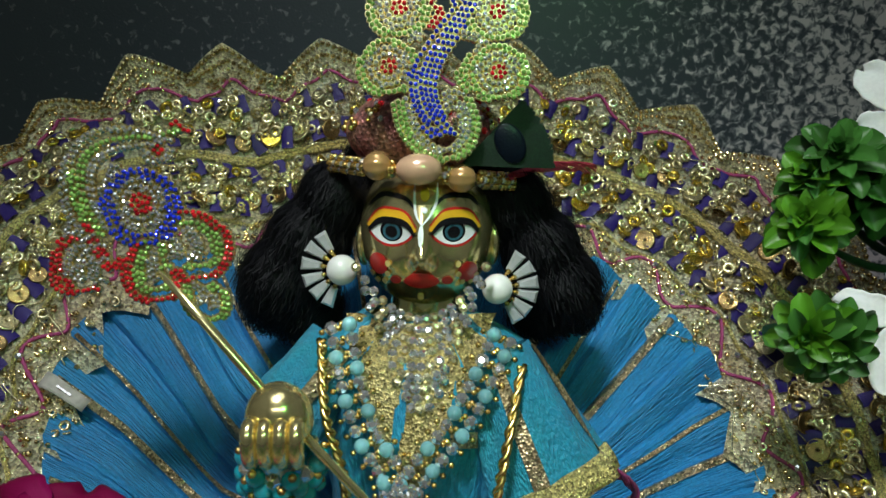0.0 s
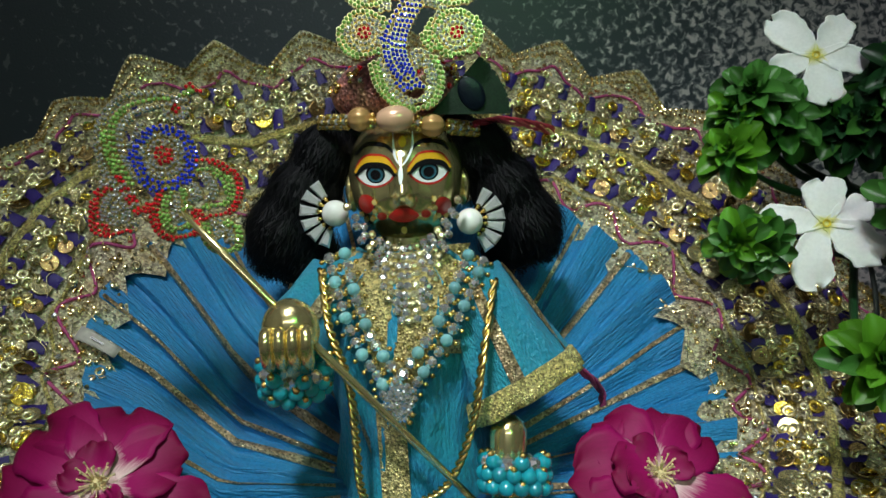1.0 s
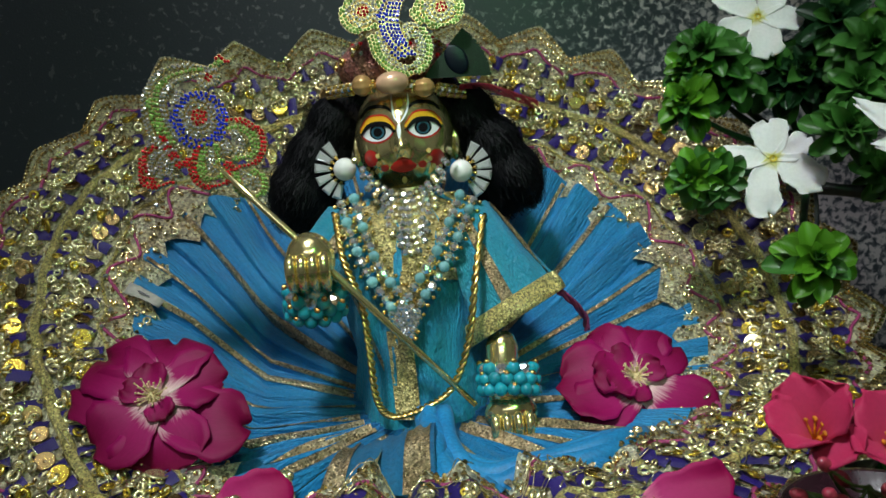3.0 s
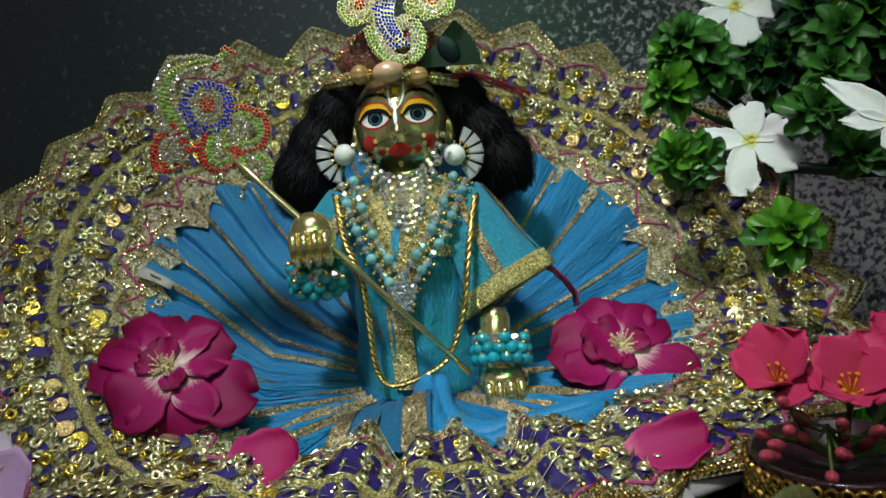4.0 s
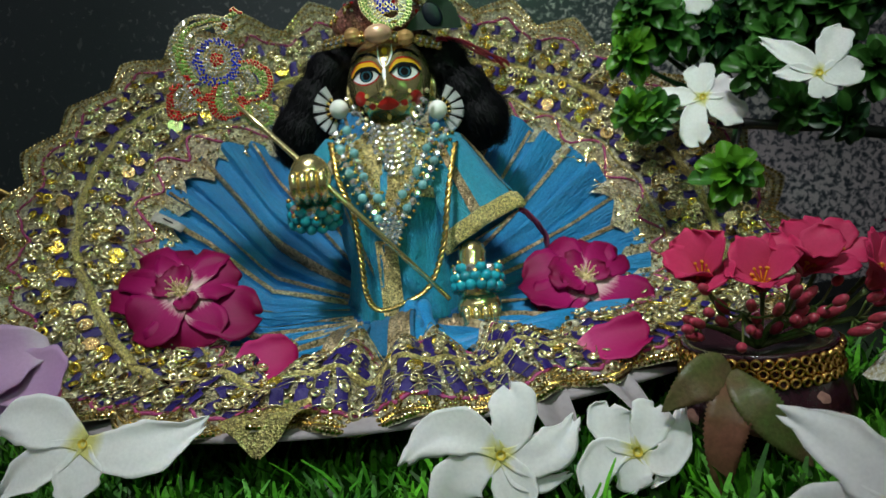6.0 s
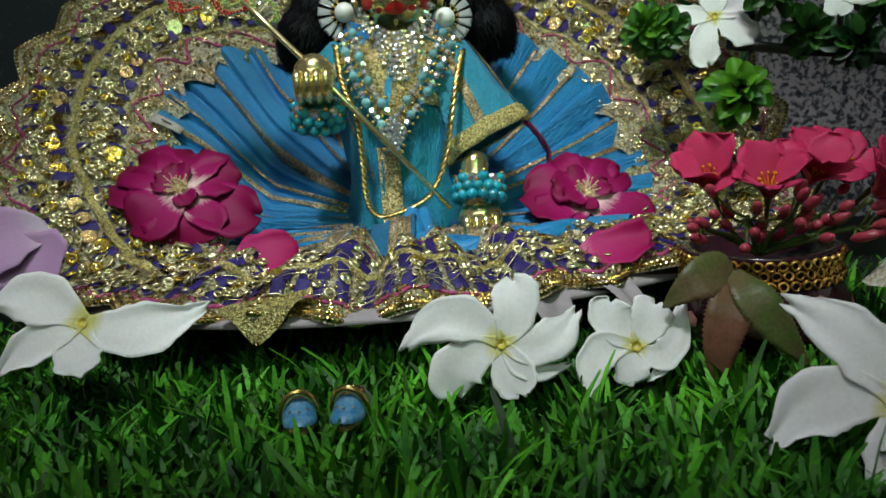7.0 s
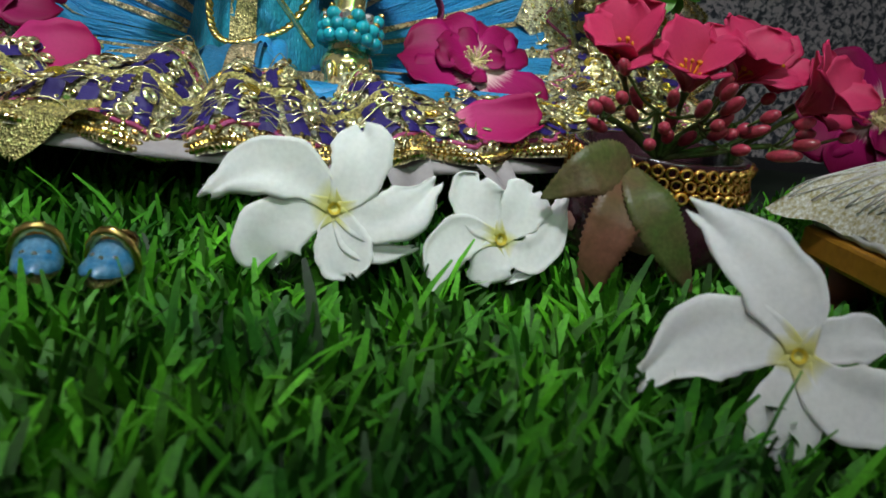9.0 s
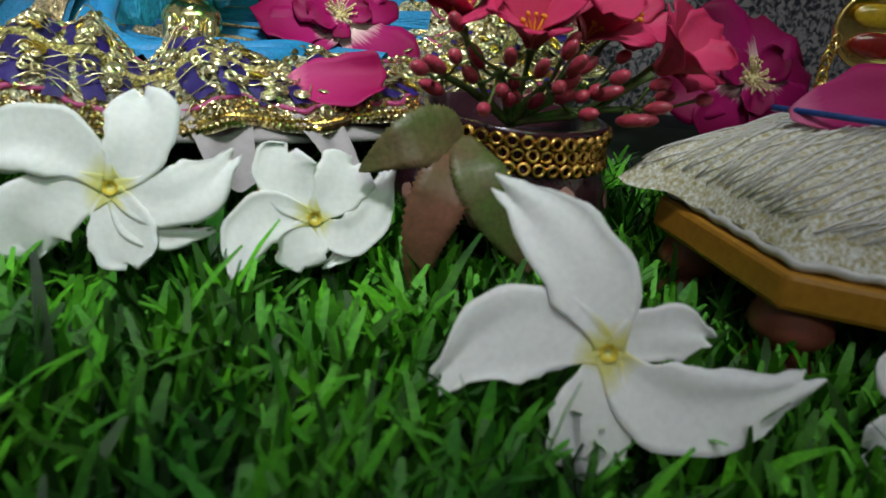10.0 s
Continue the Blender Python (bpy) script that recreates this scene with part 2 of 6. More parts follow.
def tube(bm, pts, radii, sides=10, mi=0, closed=False, flat=1.0):
    """A tube through pts; radii one number or one a point."""
    pts = [Vector(p) for p in pts]
    if not hasattr(radii, "__len__"):
        radii = [radii] * len(pts)
    rings, side = [], None
    for i, p in enumerate(pts):
        a = pts[i - 1] if i or closed else p
        b = pts[(i + 1) % len(pts)] if i + 1 < len(pts) or closed else p
        d = (b - a).normalized()
        if side is None:
            side = d.orthogonal().normalized()
        side = (side - d * side.dot(d)).normalized()
        up = d.cross(side)
        rings.append([bm.verts.new(p + radii[i] * (math.cos(k * math.tau / sides) * side + flat * math.sin(k * math.tau / sides) * up)) for k in range(sides)])
    for i in range(len(rings) - (0 if closed else 1)):
        a, b = rings[i], rings[(i + 1) % len(rings)]
        for k in range(sides):
            bm.faces.new((a[k], a[(k + 1) % sides], b[(k + 1) % sides], b[k])).material_index = mi
    if not closed:
        bm.faces.new(rings[0][::-1]).material_index = mi
        bm.faces.new(rings[-1]).material_index = mi
    return rings


def curve(points, n):
    """n + 1 points along a smooth line through the given ones."""
    p = [Vector(q) for q in points]
    p = [2 * p[0] - p[1]] + p + [2 * p[-1] - p[-2]]
    out = []
    for i in range(n + 1):
        f = i / n * (len(p) - 3)
        k = min(int(f), len(p) - 4)
        f -= k
        a, b, c, d = p[k:k + 4]
        out.append(0.5 * (2 * b + (c - a) * f + (2 * a - 5 * b + 4 * c - d) * f * f + (3 * b - a - 3 * c + d) * f ** 3))
    return out


def grid(bm, rows, mi=0, wrap=False, uv=None):
    """Quads over rows of points (all rows as long); uv(i, j) gives the map."""
    lay = bm.loops.layers.uv.verify()
    vs = [[bm.verts.new(p) for p in row] for row in rows]
    w = len(vs[0])
    for i in range(len(vs) - 1):
        for j in range(w if wrap else w - 1):
            k = (j + 1) % w
            f = bm.faces.new((vs[i][j], vs[i][k], vs[i + 1][k], vs[i + 1][j]))
            f.material_index = mi
            ij = ((i, j), (i, j + 1), (i + 1, j + 1), (i + 1, j))
            for loop, (a, b) in zip(f.loops, ij):
                loop[lay].uv = uv(a, b) if uv else (b / max(1, w - 1), a / (len(vs) - 1))
    return vs


def box(bm, lo, hi, bevel=0.0, mi=0, m=None):
    c = [(a + b) / 2 for a, b in zip(lo, hi)]
    s = [b - a for a, b in zip(lo, hi)]
    got = bmesh.ops.create_cube(bm, size=1, matrix=(m or Matrix()) @ Matrix.Translation(c) @ Matrix.Diagonal((*s, 1)))
    if bevel:
        es = list({e for v in got["verts"] for e in v.link_edges})
        bmesh.ops.bevel(bm, geom=es, offset=bevel, segments=3, profile=0.5, affect="EDGES")


def frame_of(normal, place, turn=0.0, size=1.0):
    """A pose at place whose z looks along normal."""
    q = Vector(normal).to_track_quat("Z", "Y").to_matrix().to_4x4()
    return Matrix.Translation(place) @ q @ pose(0, 0, 0, 0, 0, turn) @ Matrix.Scale(size, 4)


# ---- the niche ----
bm = bmesh.new()
box(bm, (-0.62, -0.80, -0.06), (0.78, 0.46, -0.004))
tagged(solo("floor", bm, DARK, "dark cloth spread under the whole display", "floor", kind="structure", smooth=False))
for name, lo, hi, material in (("wall_north", (-0.62, 0.352, -0.004), (0.78, 0.46, 1.10), GRANITE), ("wall_south", (-0.62, -0.86, -0.06), (0.78, -0.80, 1.10), PLASTER),
                               ("wall_west", (-0.68, -0.86, -0.06), (-0.62, 0.46, 1.10), PLASTER), ("wall_east", (0.78, -0.86, -0.06), (0.84, 0.46, 1.10), PLASTER),
                               ("ceiling", (-0.68, -0.86, 1.10), (0.84, 0.46, 1.16), PLASTER)):
    bm = bmesh.new()
    box(bm, lo, hi)
    text = "mottled dark granite wall with pale crystal flecks" if material is GRANITE else "plain pale plaster wall of the niche"
    solo(name, bm, material, text, "wall" if name != "ceiling" else "ceiling", kind="structure", smooth=False)


# ---- the artificial turf ----
def turf():
    rng = random.Random(4)
    verts, faces = [], []
    step = 0.0026
    x = -0.30
    while x < 0.42:
        y = -0.135
        while y < 0.185:
            far = y > 0.125
            if not (far and rng.random() < 0.5):
                px, py = x + rng.uniform(-1, 1) * step, y + rng.uniform(-1, 1) * step
                clump = noise.noise((px * 60, py * 60, 0.3))
                h = (0.0125 + 0.0065 * rng.random() + 0.003 * clump) * (0.75 if rng.random() < 0.25 else 1)
                if rng.random() < 0.03:
                    h *= 1.45
                for qx, qy in ((0.098, -0.004), (0.0185, 0.052), (0.0585, 0.052), (-0.10, 0.072)):
                    if (px - qx) ** 2 + (py - qy) ** 2 < 0.016 ** 2:
                        h *= 0.62
                        break
                w = rng.uniform(0.00075, 0.00125)
                a = rng.uniform(0, math.tau)
                lean = rng.uniform(0.08, 0.85) * h
                dx, dy = math.cos(a), math.sin(a)
                b = a + math.pi / 2 + rng.uniform(-0.6, 0.6)
                sx, sy = math.cos(b) * w, math.sin(b) * w
                k = len(verts)
                for f, ww in ((0.0, 0.8), (0.45, 1.0), (0.8, 0.85), (1.0, 0.40)):
                    cx, cy, cz = px + dx * lean * f * f, py + dy * lean * f * f, h * (f - 0.22 * f * f * (lean / h)) - 0.0038
                    verts += [(cx - sx * ww, cy - sy * ww, cz), (cx + sx * ww, cy + sy * ww, cz)]
                faces += [(k, k + 1, k + 3, k + 2), (k + 2, k + 3, k + 5, k + 4), (k + 4, k + 5, k + 7, k + 6)]
            y += step
        x += step
    mesh = bpy.data.meshes.new("grass")
    mesh.from_pydata(verts, [], faces)
    mesh.materials.append(GRASS)
    mesh.shade_smooth()
    tagged(new("grass", mesh), "short green plastic blades of artificial turf", "grass", kind="stuff")
    bm = bmesh.new()
    box(bm, (-0.30, -0.135, -0.0038), (0.42, 0.30, -0.0022))
    solo("turf_mat", bm, SOIL, "dark green backing of the artificial turf", "turf", kind="structure")


turf()


# ---- the spread skirt ----
PROFILE = ((0.05, 0.024), (0.115, 0.027), (0.158, 0.027), (0.20, 0.031), (0.235, 0.050), (0.257, 0.078), (0.275, 0.102), (0.318, 0.156), (0.333, 0.198), (0.340, 0.25), (0.345, 0.30))
PY = np.array([p[0] for p in PROFILE])
PZ = np.array([p[1] for p in PROFILE])
PS = np.concatenate(([0.0], np.cumsum(np.hypot(np.diff(PY), np.diff(PZ)))))
FS = np.linspace(0, PS[-1], 400)
KER = np.hanning(41) / np.hanning(41).sum()
FY = np.convolve(np.pad(np.interp(FS, PS, PY), 20, mode="reflect", reflect_type="odd"), KER, "valid")
FZ = np.convolve(np.pad(np.interp(FS, PS, PZ), 20, mode="reflect", reflect_type="odd"), KER, "valid")


def sheet(u, s, h=0.0):
    """A place on the bent sheet on which the skirt lies: u across, s up along it, h proud of it."""
    y, z = float(np.interp(s, FS, FY)), float(np.interp(s, FS, FZ))
    e = 0.004
    ty = float(np.interp(s + e, FS, FY) - np.interp(s - e, FS, FY))
    tz = float(np.interp(s + e, FS, FZ) - np.interp(s - e, FS, FZ))
    k = math.hypot(ty, tz) or 1
    deep = min(1.0, max(0.0, (y - 0.145) / 0.05))
    lift = float(np.interp(-u, (0.075, 0.105, 0.126, 0.155, 0.20), (0.0, 0.020, 0.028, 0.034, 0.032))) * deep * (1 - 0.35 * min(1.0, max(0.0, (y - 0.26) / 0.06)))
    back = 0.012 * min(1.0, max(0.0, (u - 0.02) / 0.07)) * deep
    return Vector((u, y + back - h * tz / k, z + lift + h * ty / k))


def sheet_normal(s):
    a, b = sheet(0, s), sheet(0, s, 0.001)
    return (b - a).normalized()


WAIST = (-0.010, 0.160)


def reach(a, cu, cs, ru, rs):
    """How far the ray from the waist at angle a goes to an ellipse on the sheet."""
    du, ds = math.cos(a) / ru, math.sin(a) / rs
    pu, ps = (WAIST[0] - cu) / ru, (WAIST[1] - cs) / rs
    A, B, C = du * du + ds * ds, du * pu + ds * ps, pu * pu + ps * ps - 1
    return (-B + math.sqrt(B * B - A * C)) / A


def low_side(a):
    """1 where the skirt is drawn in below its raised side."""
    return math.exp(-(((a % math.tau) - 3.42) / 0.55) ** 2)


def r_in(a):
    return (1 - 0.19 * low_side(a)) * reach(a, -0.012, 0.187, 0.121, 0.106)


def r_out(a):
    return (1 - 0.04 * low_side(a)) * reach(a, -0.012, 0.206, 0.198, 0.168)


def front(a):
    """1 at the front hem, 0 at the sides and the back."""
    return max(0.0, -math.sin(a)) ** 2


PLEATS = 46


def pleat(a, f):
    """Height of the blue pleats at angle a, f from the waist (0) to the hem (1)."""
    k = (PLEATS * a + 1.7 * math.sin(3 * a) + 0.9 * math.sin(7 * a + 1)) / math.tau % 1
    w = (k / 0.78) ** 0.8 if k < 0.78 else 0.5 + 0.5 * math.cos(math.pi * (k - 0.78) / 0.22)
    big = noise.noise((math.cos(a) * 4, math.sin(a) * 4, 2.0))
    soft = noise.noise((math.cos(a) * 14, math.sin(a) * 14, 5.0 + 2.5 * f))
    return (0.0050 * w + 0.005 * big + 0.0035 * soft) * min(1, 0.25 + 1.2 * f) + 0.0035


def border_height(a, f):
    wave = math.sin(17.0 * a + 0.7 + 2 * f) * 0.6 + math.sin(31 * a) * 0.3
    lump = noise.noise((math.cos(a) * 9, math.sin(a) * 9, f * 1.5))
    return 0.006 + 0.0022 * lump + 0.0012 * math.sin(38 * a + 2 * math.sin(5 * a)) * (1 - f) + (0.0075 * front(a)) * (1 + wave) * (1 - 0.6 * f) - 0.010 * front(a) * f ** 4


def polar(a, r, h):
    return sheet(WAIST[0] + r * math.cos(a), WAIST[1] + r * math.sin(a), h)


def inner_edge(a):
    saw = abs(((a * 15 / math.pi + 0.3) % 1) * 2 - 1)
    return r_in(a) - 0.010 * saw * (1 - 0.3 * front(a))


def outer_edge(a):
    k = (a * 17 / math.pi) % 1
    return r_out(a) - 0.003 + 0.0140 * (1 - (abs(k - 0.5) * 2) ** 1.15) * (1 - 0.6 * front(a))


def ring(a, f):
    i, o = r_in(a), r_out(a)
    return i + (o - i) * f + (inner_edge(a) - i) * (1 - f) ** 5 + (outer_edge(a) - o) * f ** 7


SKIRT = thing("skirt", "spread blue crepe skirt with a broad sequined gold border", "skirt", (WAIST[0], 0.215, 0.03))
bm = bmesh.new()
NA, NR = 760, 14
rows = []
for i in range(NR + 1):
    f = i / NR
    rows.append([polar(j * math.tau / NA, 0.012 + (r_in(j * math.tau / NA) + 0.004 - 0.012) * f, pleat(j * math.tau / NA, f)) for j in range(NA)])
grid(bm, rows, wrap=True, uv=lambda i, j: (j / NA, i / NR))
PANEL = part("pleated_panel", bm, BLUE, SKIRT, "bright blue crinkled crepe in pleats")
for k in range(30):
    a0 = (k + 0.5) * math.tau / 30 + 0.05 * math.sin(k * 2.3)
    bm = bmesh.new()
    wide = (0.0034 if k % 2 else 0.0017)
    rows = []
    for i in range(13):
        f = 0.15 + 0.85 * i / 12
        r = 0.012 + (r_in(a0) - 0.010) * f
        rows.append([polar(a0 + (q / 4 - 0.5) * wide / max(r, 0.02), r, pleat(a0 + (q / 4 - 0.5) * wide / max(r, 0.02), f) + 0.0006) for q in range(5)])
    grid(bm, rows)
    part("gold_stripe", bm, ZARI, PANEL, "woven gold zari stripe")
bm = bmesh.new()
NA, NR = 900, 12
rows = [[polar(j * math.tau / NA, ring(j * math.tau / NA, i / NR), border_height(j * math.tau / NA, i / NR)) for j in range(NA)] for i in range(NR + 1)]
grid(bm, rows, wrap=True)
BORDER = part("border", bm, GOLD_NET, SKIRT, "gold thread net border with scalloped edges")
bm = bmesh.new()
rows = [[polar(j * math.tau / 240, r_out(j * math.tau / 240) * (f if f < 0.98 else f - 0.03 + 0.014 * front(j * math.tau / 240) + 0.025 * max(0.0, -math.cos(j * math.tau / 240)) ** 3), h) for j in range(240)] for f, h in ((0.6, 0.0), (0.67, 0.0), (0.74, 0.0), (0.81, 0.0), (0.88, 0.0005), (0.97, 0.001), (1.02, -0.0005), (1.03, -0.002), (0.97, -0.0025), (0.88, -0.002), (0.81, -0.002), (0.74, -0.002), (0.67, -0.002), (0.6, -0.001))]
grid(bm, rows, wrap=True)
part("lining", bm, LINING, SKIRT, "pale lilac stiff lining under the border")
# ---- the statue and its dress ----
HEAD = Vector((-0.005, 0.232, 0.146))
HR = (0.0204, 0.022, 0.0240)


def relief(x, z):
    """How far nose, lips, chin and sockets stand out of the plain head."""
    dx, dz = x + 0.0060, z - 0.1415
    nose = 0.0052 * math.exp(-(dx / 0.0024) ** 2) * (math.exp(-(dz / 0.0035) ** 2) + 0.45 * math.exp(-((dz - 0.006) / 0.005) ** 2))
    lips = 0.0016 * math.exp(-(dx / 0.006) ** 2 - ((z - 0.1345) / 0.0028) ** 2)
    chin = 0.0014 * math.exp(-(dx / 0.006) ** 2 - ((z - 0.127) / 0.004) ** 2)
    eyes = sum(-0.0010 * math.exp(-((x - q) / 0.006) ** 2 - ((z - 0.147) / 0.004) ** 2) for q in (-0.015, 0.003))
    cheeks = sum(0.0022 * math.exp(-((x - q) / 0.006) ** 2 - ((z - 0.137) / 0.007) ** 2) for q in (-0.0175, 0.0065))
    return nose + lips + chin + eyes + cheeks


def face_y(x, z, off=0.0):
    q = 1 - ((x - HEAD.x) / HR[0]) ** 2 - ((z - HEAD.z) / HR[2]) ** 2
    return HEAD.y - HR[1] * math.sqrt(max(q, 0.02)) - relief(x, z) - off


def blot(bm, cx, cz, outline, mi, off=0.00012, rings=4):
    """A painted patch on the face: outline gives (dx, dz) round the middle."""
    lay = []
    mid = bm.verts.new((cx, face_y(cx, cz, off), cz))
    for k in range(1, rings + 1):
        f = k / rings
        lay.append([bm.verts.new((cx + dx * f, face_y(cx + dx * f, cz + dz * f, off), cz + dz * f)) for dx, dz in outline])
    n = len(outline)
    for j in range(n):
        bm.faces.new((mid, lay[0][j], lay[0][(j + 1) % n])).material_index = mi
        for k in range(rings - 1):
            bm.faces.new((lay[k][j], lay[k + 1][j], lay[k + 1][(j + 1) % n], lay[k][(j + 1) % n])).material_index = mi


def oval(rx, rz, n=28, lens=0.0, up=0.0):
    """An oval outline; lens sharpens its ends, up lifts its upper arc."""
    out = []
    for j in range(n):
        a = j * math.tau / n
        c, s = math.cos(a), math.sin(a)
        out.append((rx * c, rz * (math.copysign(abs(s) ** (1 + lens), s)) + up * (1 - c * c)))
    return out


def stroke(bm, points, width, mi, off=0.00016):
    """A painted line of changing width over the face."""
    line = curve([(x, 0, z) for x, z in points], 24)
    n = len(line)
    rows = []
    for i, p in enumerate(line):
        d = (line[min(i + 1, n - 1)] - line[max(i - 1, 0)]).normalized()
        w = width * (0.35 + 0.65 * math.sin(math.pi * (i + 0.6) / (n + 0.2)))
        rows.append([(p.x - d.z * w * k, face_y(p.x - d.z * w * k, p.z + d.x * w * k, off), p.z + d.x * w * k) for k in (-0.5, 0, 0.5)])
    grid(bm, rows, mi)


def capsule(bm, a, b, r0, r1, mi=0, sides=12):
    a, b = Vector(a), Vector(b)
    d = (b - a).normalized()
    pts = [a - d * r0 * 0.9, a - d * r0 * 0.6, a, (a + b) / 2, b, b + d * r1 * 0.6, b + d * r1 * 0.9]
    tube(bm, pts, [r0 * 0.35, r0 * 0.8, r0, (r0 + r1) / 2, r1, r1 * 0.8, r1 * 0.35], sides, mi)


TORSO_Z = (0.030, 0.060, 0.090, 0.112, 0.118, 0.124)
TORSO_W = (0.031, 0.027, 0.030, 0.033, 0.024, 0.013)
TORSO_D = (0.034, 0.031, 0.031, 0.025, 0.018, 0.012)


def torso_y(x, z, off=0.0):
    w, d = float(np.interp(z, TORSO_Z, TORSO_W)), float(np.interp(z, TORSO_Z, TORSO_D))
    return 0.224 - d * math.sqrt(max(0.03, 1 - ((x + 0.008) / w) ** 2)) - off


EYE_WHITE = mat("painted_white", (0.80, 0.82, 0.82), 0.3, 0, 0.03, 60, 500, 0.05)
INK = mat("painted_black", (0.008, 0.008, 0.010), 0.25, 0, 0.05, 60, 500, 0.05)
IRIS = mat("painted_teal_grey", (0.035, 0.11, 0.15), 0.2, 0, 0.2, 500, 1200, 0.05)
RED_PAINT = mat("painted_red", (0.50, 0.018, 0.014), 0.3, 0, 0.12, 200, 800, 0.1)
YELLOW_PAINT = mat("painted_yellow", (0.75, 0.42, 0.02), 0.35, 0, 0.06, 200, 800, 0.1)
CREAM_PAINT = mat("painted_cream_dot", (0.72, 0.56, 0.20), 0.35, 0, 0.06, 200, 800, 0.1)


def fx(px):
    return -0.0062 + (px - 744) * 0.000163


def fz(py):
    return 0.148 - (py - 415) * 0.000159


def build_statue():
    bm = bmesh.new()
    for v in ball(bm, Matrix.Translation(HEAD) @ Matrix.Diagonal((*HR, 1)), 1, 120, 90):
        if v.co.y < HEAD.y:
            v.co.y -= relief(v.co.x, v.co.z) * min(1, (HEAD.y - v.co.y) / 0.006)
    # ears, neck, trunk, arms
    for x, s in ((-0.0245, -1), (0.0150, 1)):
        ball(bm, pose(x, 0.233, 0.142, 0, 0, 18 * s) @ Matrix.Diagonal((0.0022, 0.0045, 0.0075, 1)), 1, 16, 12)
    capsule(bm, (-0.006, 0.229, 0.110), (-0.005, 0.230, 0.128), 0.012, 0.011)
    rows = []
    for z in np.linspace(0.030, 0.120, 12):
        w, d = np.interp(z, TORSO_Z, TORSO_W) - 0.0015, np.interp(z, TORSO_Z, TORSO_D) - 0.0015
        rows.append([(-0.008 + w * math.cos(a), 0.224 - d * math.sin(a), z) for a in np.linspace(0, math.tau, 32, endpoint=False)])
    grid(bm, rows, wrap=True)
    # the raised fist round the staff
    c = Vector((-0.0416, 0.1800, 0.1044))
    capsule(bm, (-0.036, 0.212, 0.108), (c.x - 0.004, 0.197, c.z - 0.016), 0.0075, 0.0065)
    capsule(bm, (c.x - 0.004, 0.197, c.z - 0.016), c + Vector((0, 0.006, -0.004)), 0.0065, 0.007)
    ball(bm, Matrix.Translation(c + Vector((0, 0.001, 0.0015))) @ Matrix.Diagonal((0.0088, 0.0075, 0.0098, 1)), 1, 24, 18)
    for k in range(4):
        x = c.x - 0.0058 + 0.0039 * k
        tube(bm, curve([(x, c.y - 0.0045, c.z + 0.004), (x, c.y - 0.0080, c.z + 0.001), (x, c.y - 0.0078, c.z - 0.005), (x, c.y - 0.004, c.z - 0.009)], 8), [0.0012, 0.0019, 0.002, 0.002, 0.002, 0.002, 0.0019, 0.0016, 0.001], 10)
    # the lowered hand
    h = Vector((0.0236, 0.1820, 0.0395))
    capsule(bm, (0.0232, 0.1920, 0.0641), h + Vector((-0.002, 0.005, 0.006)), 0.0062, 0.0055)
    ball(bm, Matrix.Translation(h + Vector((0, 0.002, 0.001))) @ Matrix.Diagonal((0.0098, 0.0062, 0.0075, 1)), 1, 24, 18)
    for k in range(4):
        x = h.x - 0.0062 + 0.0041 * k
        tube(bm, curve([(x, h.y - 0.0028, h.z + 0.003), (x, h.y - 0.0052, h.z - 0.002), (x, h.y - 0.0052, h.z - 0.008), (x, h.y - 0.003, h.z - 0.012 + 0.0006 * abs(k - 1.5))], 8), [0.0012, 0.0019, 0.002, 0.002, 0.0019, 0.0019, 0.0018, 0.0015, 0.0009], 10)
    # the painted face
    for cx, s in ((690, -1), (803, 1)):
        x, z = fx(cx), fz(414)
        blot(bm, x, z, oval(0.0068, 0.0038, 40, 0.5), 4, 0.00010)
        blot(bm, x, z + 0.0002, oval(0.0061, 0.0033, 40, 0.5), 1, 0.00022)
        blot(bm, x - s * 0.0003, z + 0.0007, oval(0.0033, 0.0030, 32), 2, 0.00034)
        blot(bm, x - s * 0.0003, z + 0.0005, oval(0.0026, 0.0024, 32), 3, 0.00046)
        blot(bm, x - s * 0.0003, z + 0.0005, oval(0.0018, 0.0017, 24), 2, 0.00058)
        stroke(bm, [(x - 0.0068, z + 0.0002), (x - 0.0035, z + 0.0032), (x + 0.0005, z + 0.0037), (x + 0.0045, z + 0.0028), (x + 0.0070, z - 0.0002)], 0.0020, 2, 0.0007)
        stroke(bm, [(x - 0.0070, z + 0.0012), (x - 0.0035, z + 0.0050), (x + 0.0005, z + 0.0056), (x + 0.0045, z + 0.0046), (x + 0.0072, z + 0.0010)], 0.0024, 5, 0.0004)
        stroke(bm, [(x - 0.0070, z + 0.0026), (x - 0.0035, z + 0.0065), (x + 0.0005, z + 0.0071), (x + 0.0045, z + 0.0061), (x + 0.0073, z + 0.0022)], 0.0007, 4, 0.0005)
        stroke(bm, [(x - 0.0068, z + 0.0070), (x - 0.0030, z + 0.0104), (x + 0.0008, z + 0.0107), (x + 0.0046, z + 0.0098), (x + 0.0070, z + 0.0072)], 0.0014, 2, 0.0003)
        q = fx(667 if s < 0 else 827)
        blot(bm, q, fz(472 if s < 0 else 487), oval(0.0028, 0.0033, 24), 4, 0.0005)
        for a, b in ((-18, 26), (-6, 38), (12, 34), (20, 16), (21, -4)):
            blot(bm, q - s * a * 0.00014, fz(472 + b), oval(0.0008, 0.0010, 12), 6, 0.0007)
    blot(bm, fx(744), fz(500), oval(0.0052, 0.0023, 32, 0.3), 4, 0.0006)
    blot(bm, fx(744), fz(493), oval(0.0040, 0.0018, 24, 0.2), 4, 0.0008)
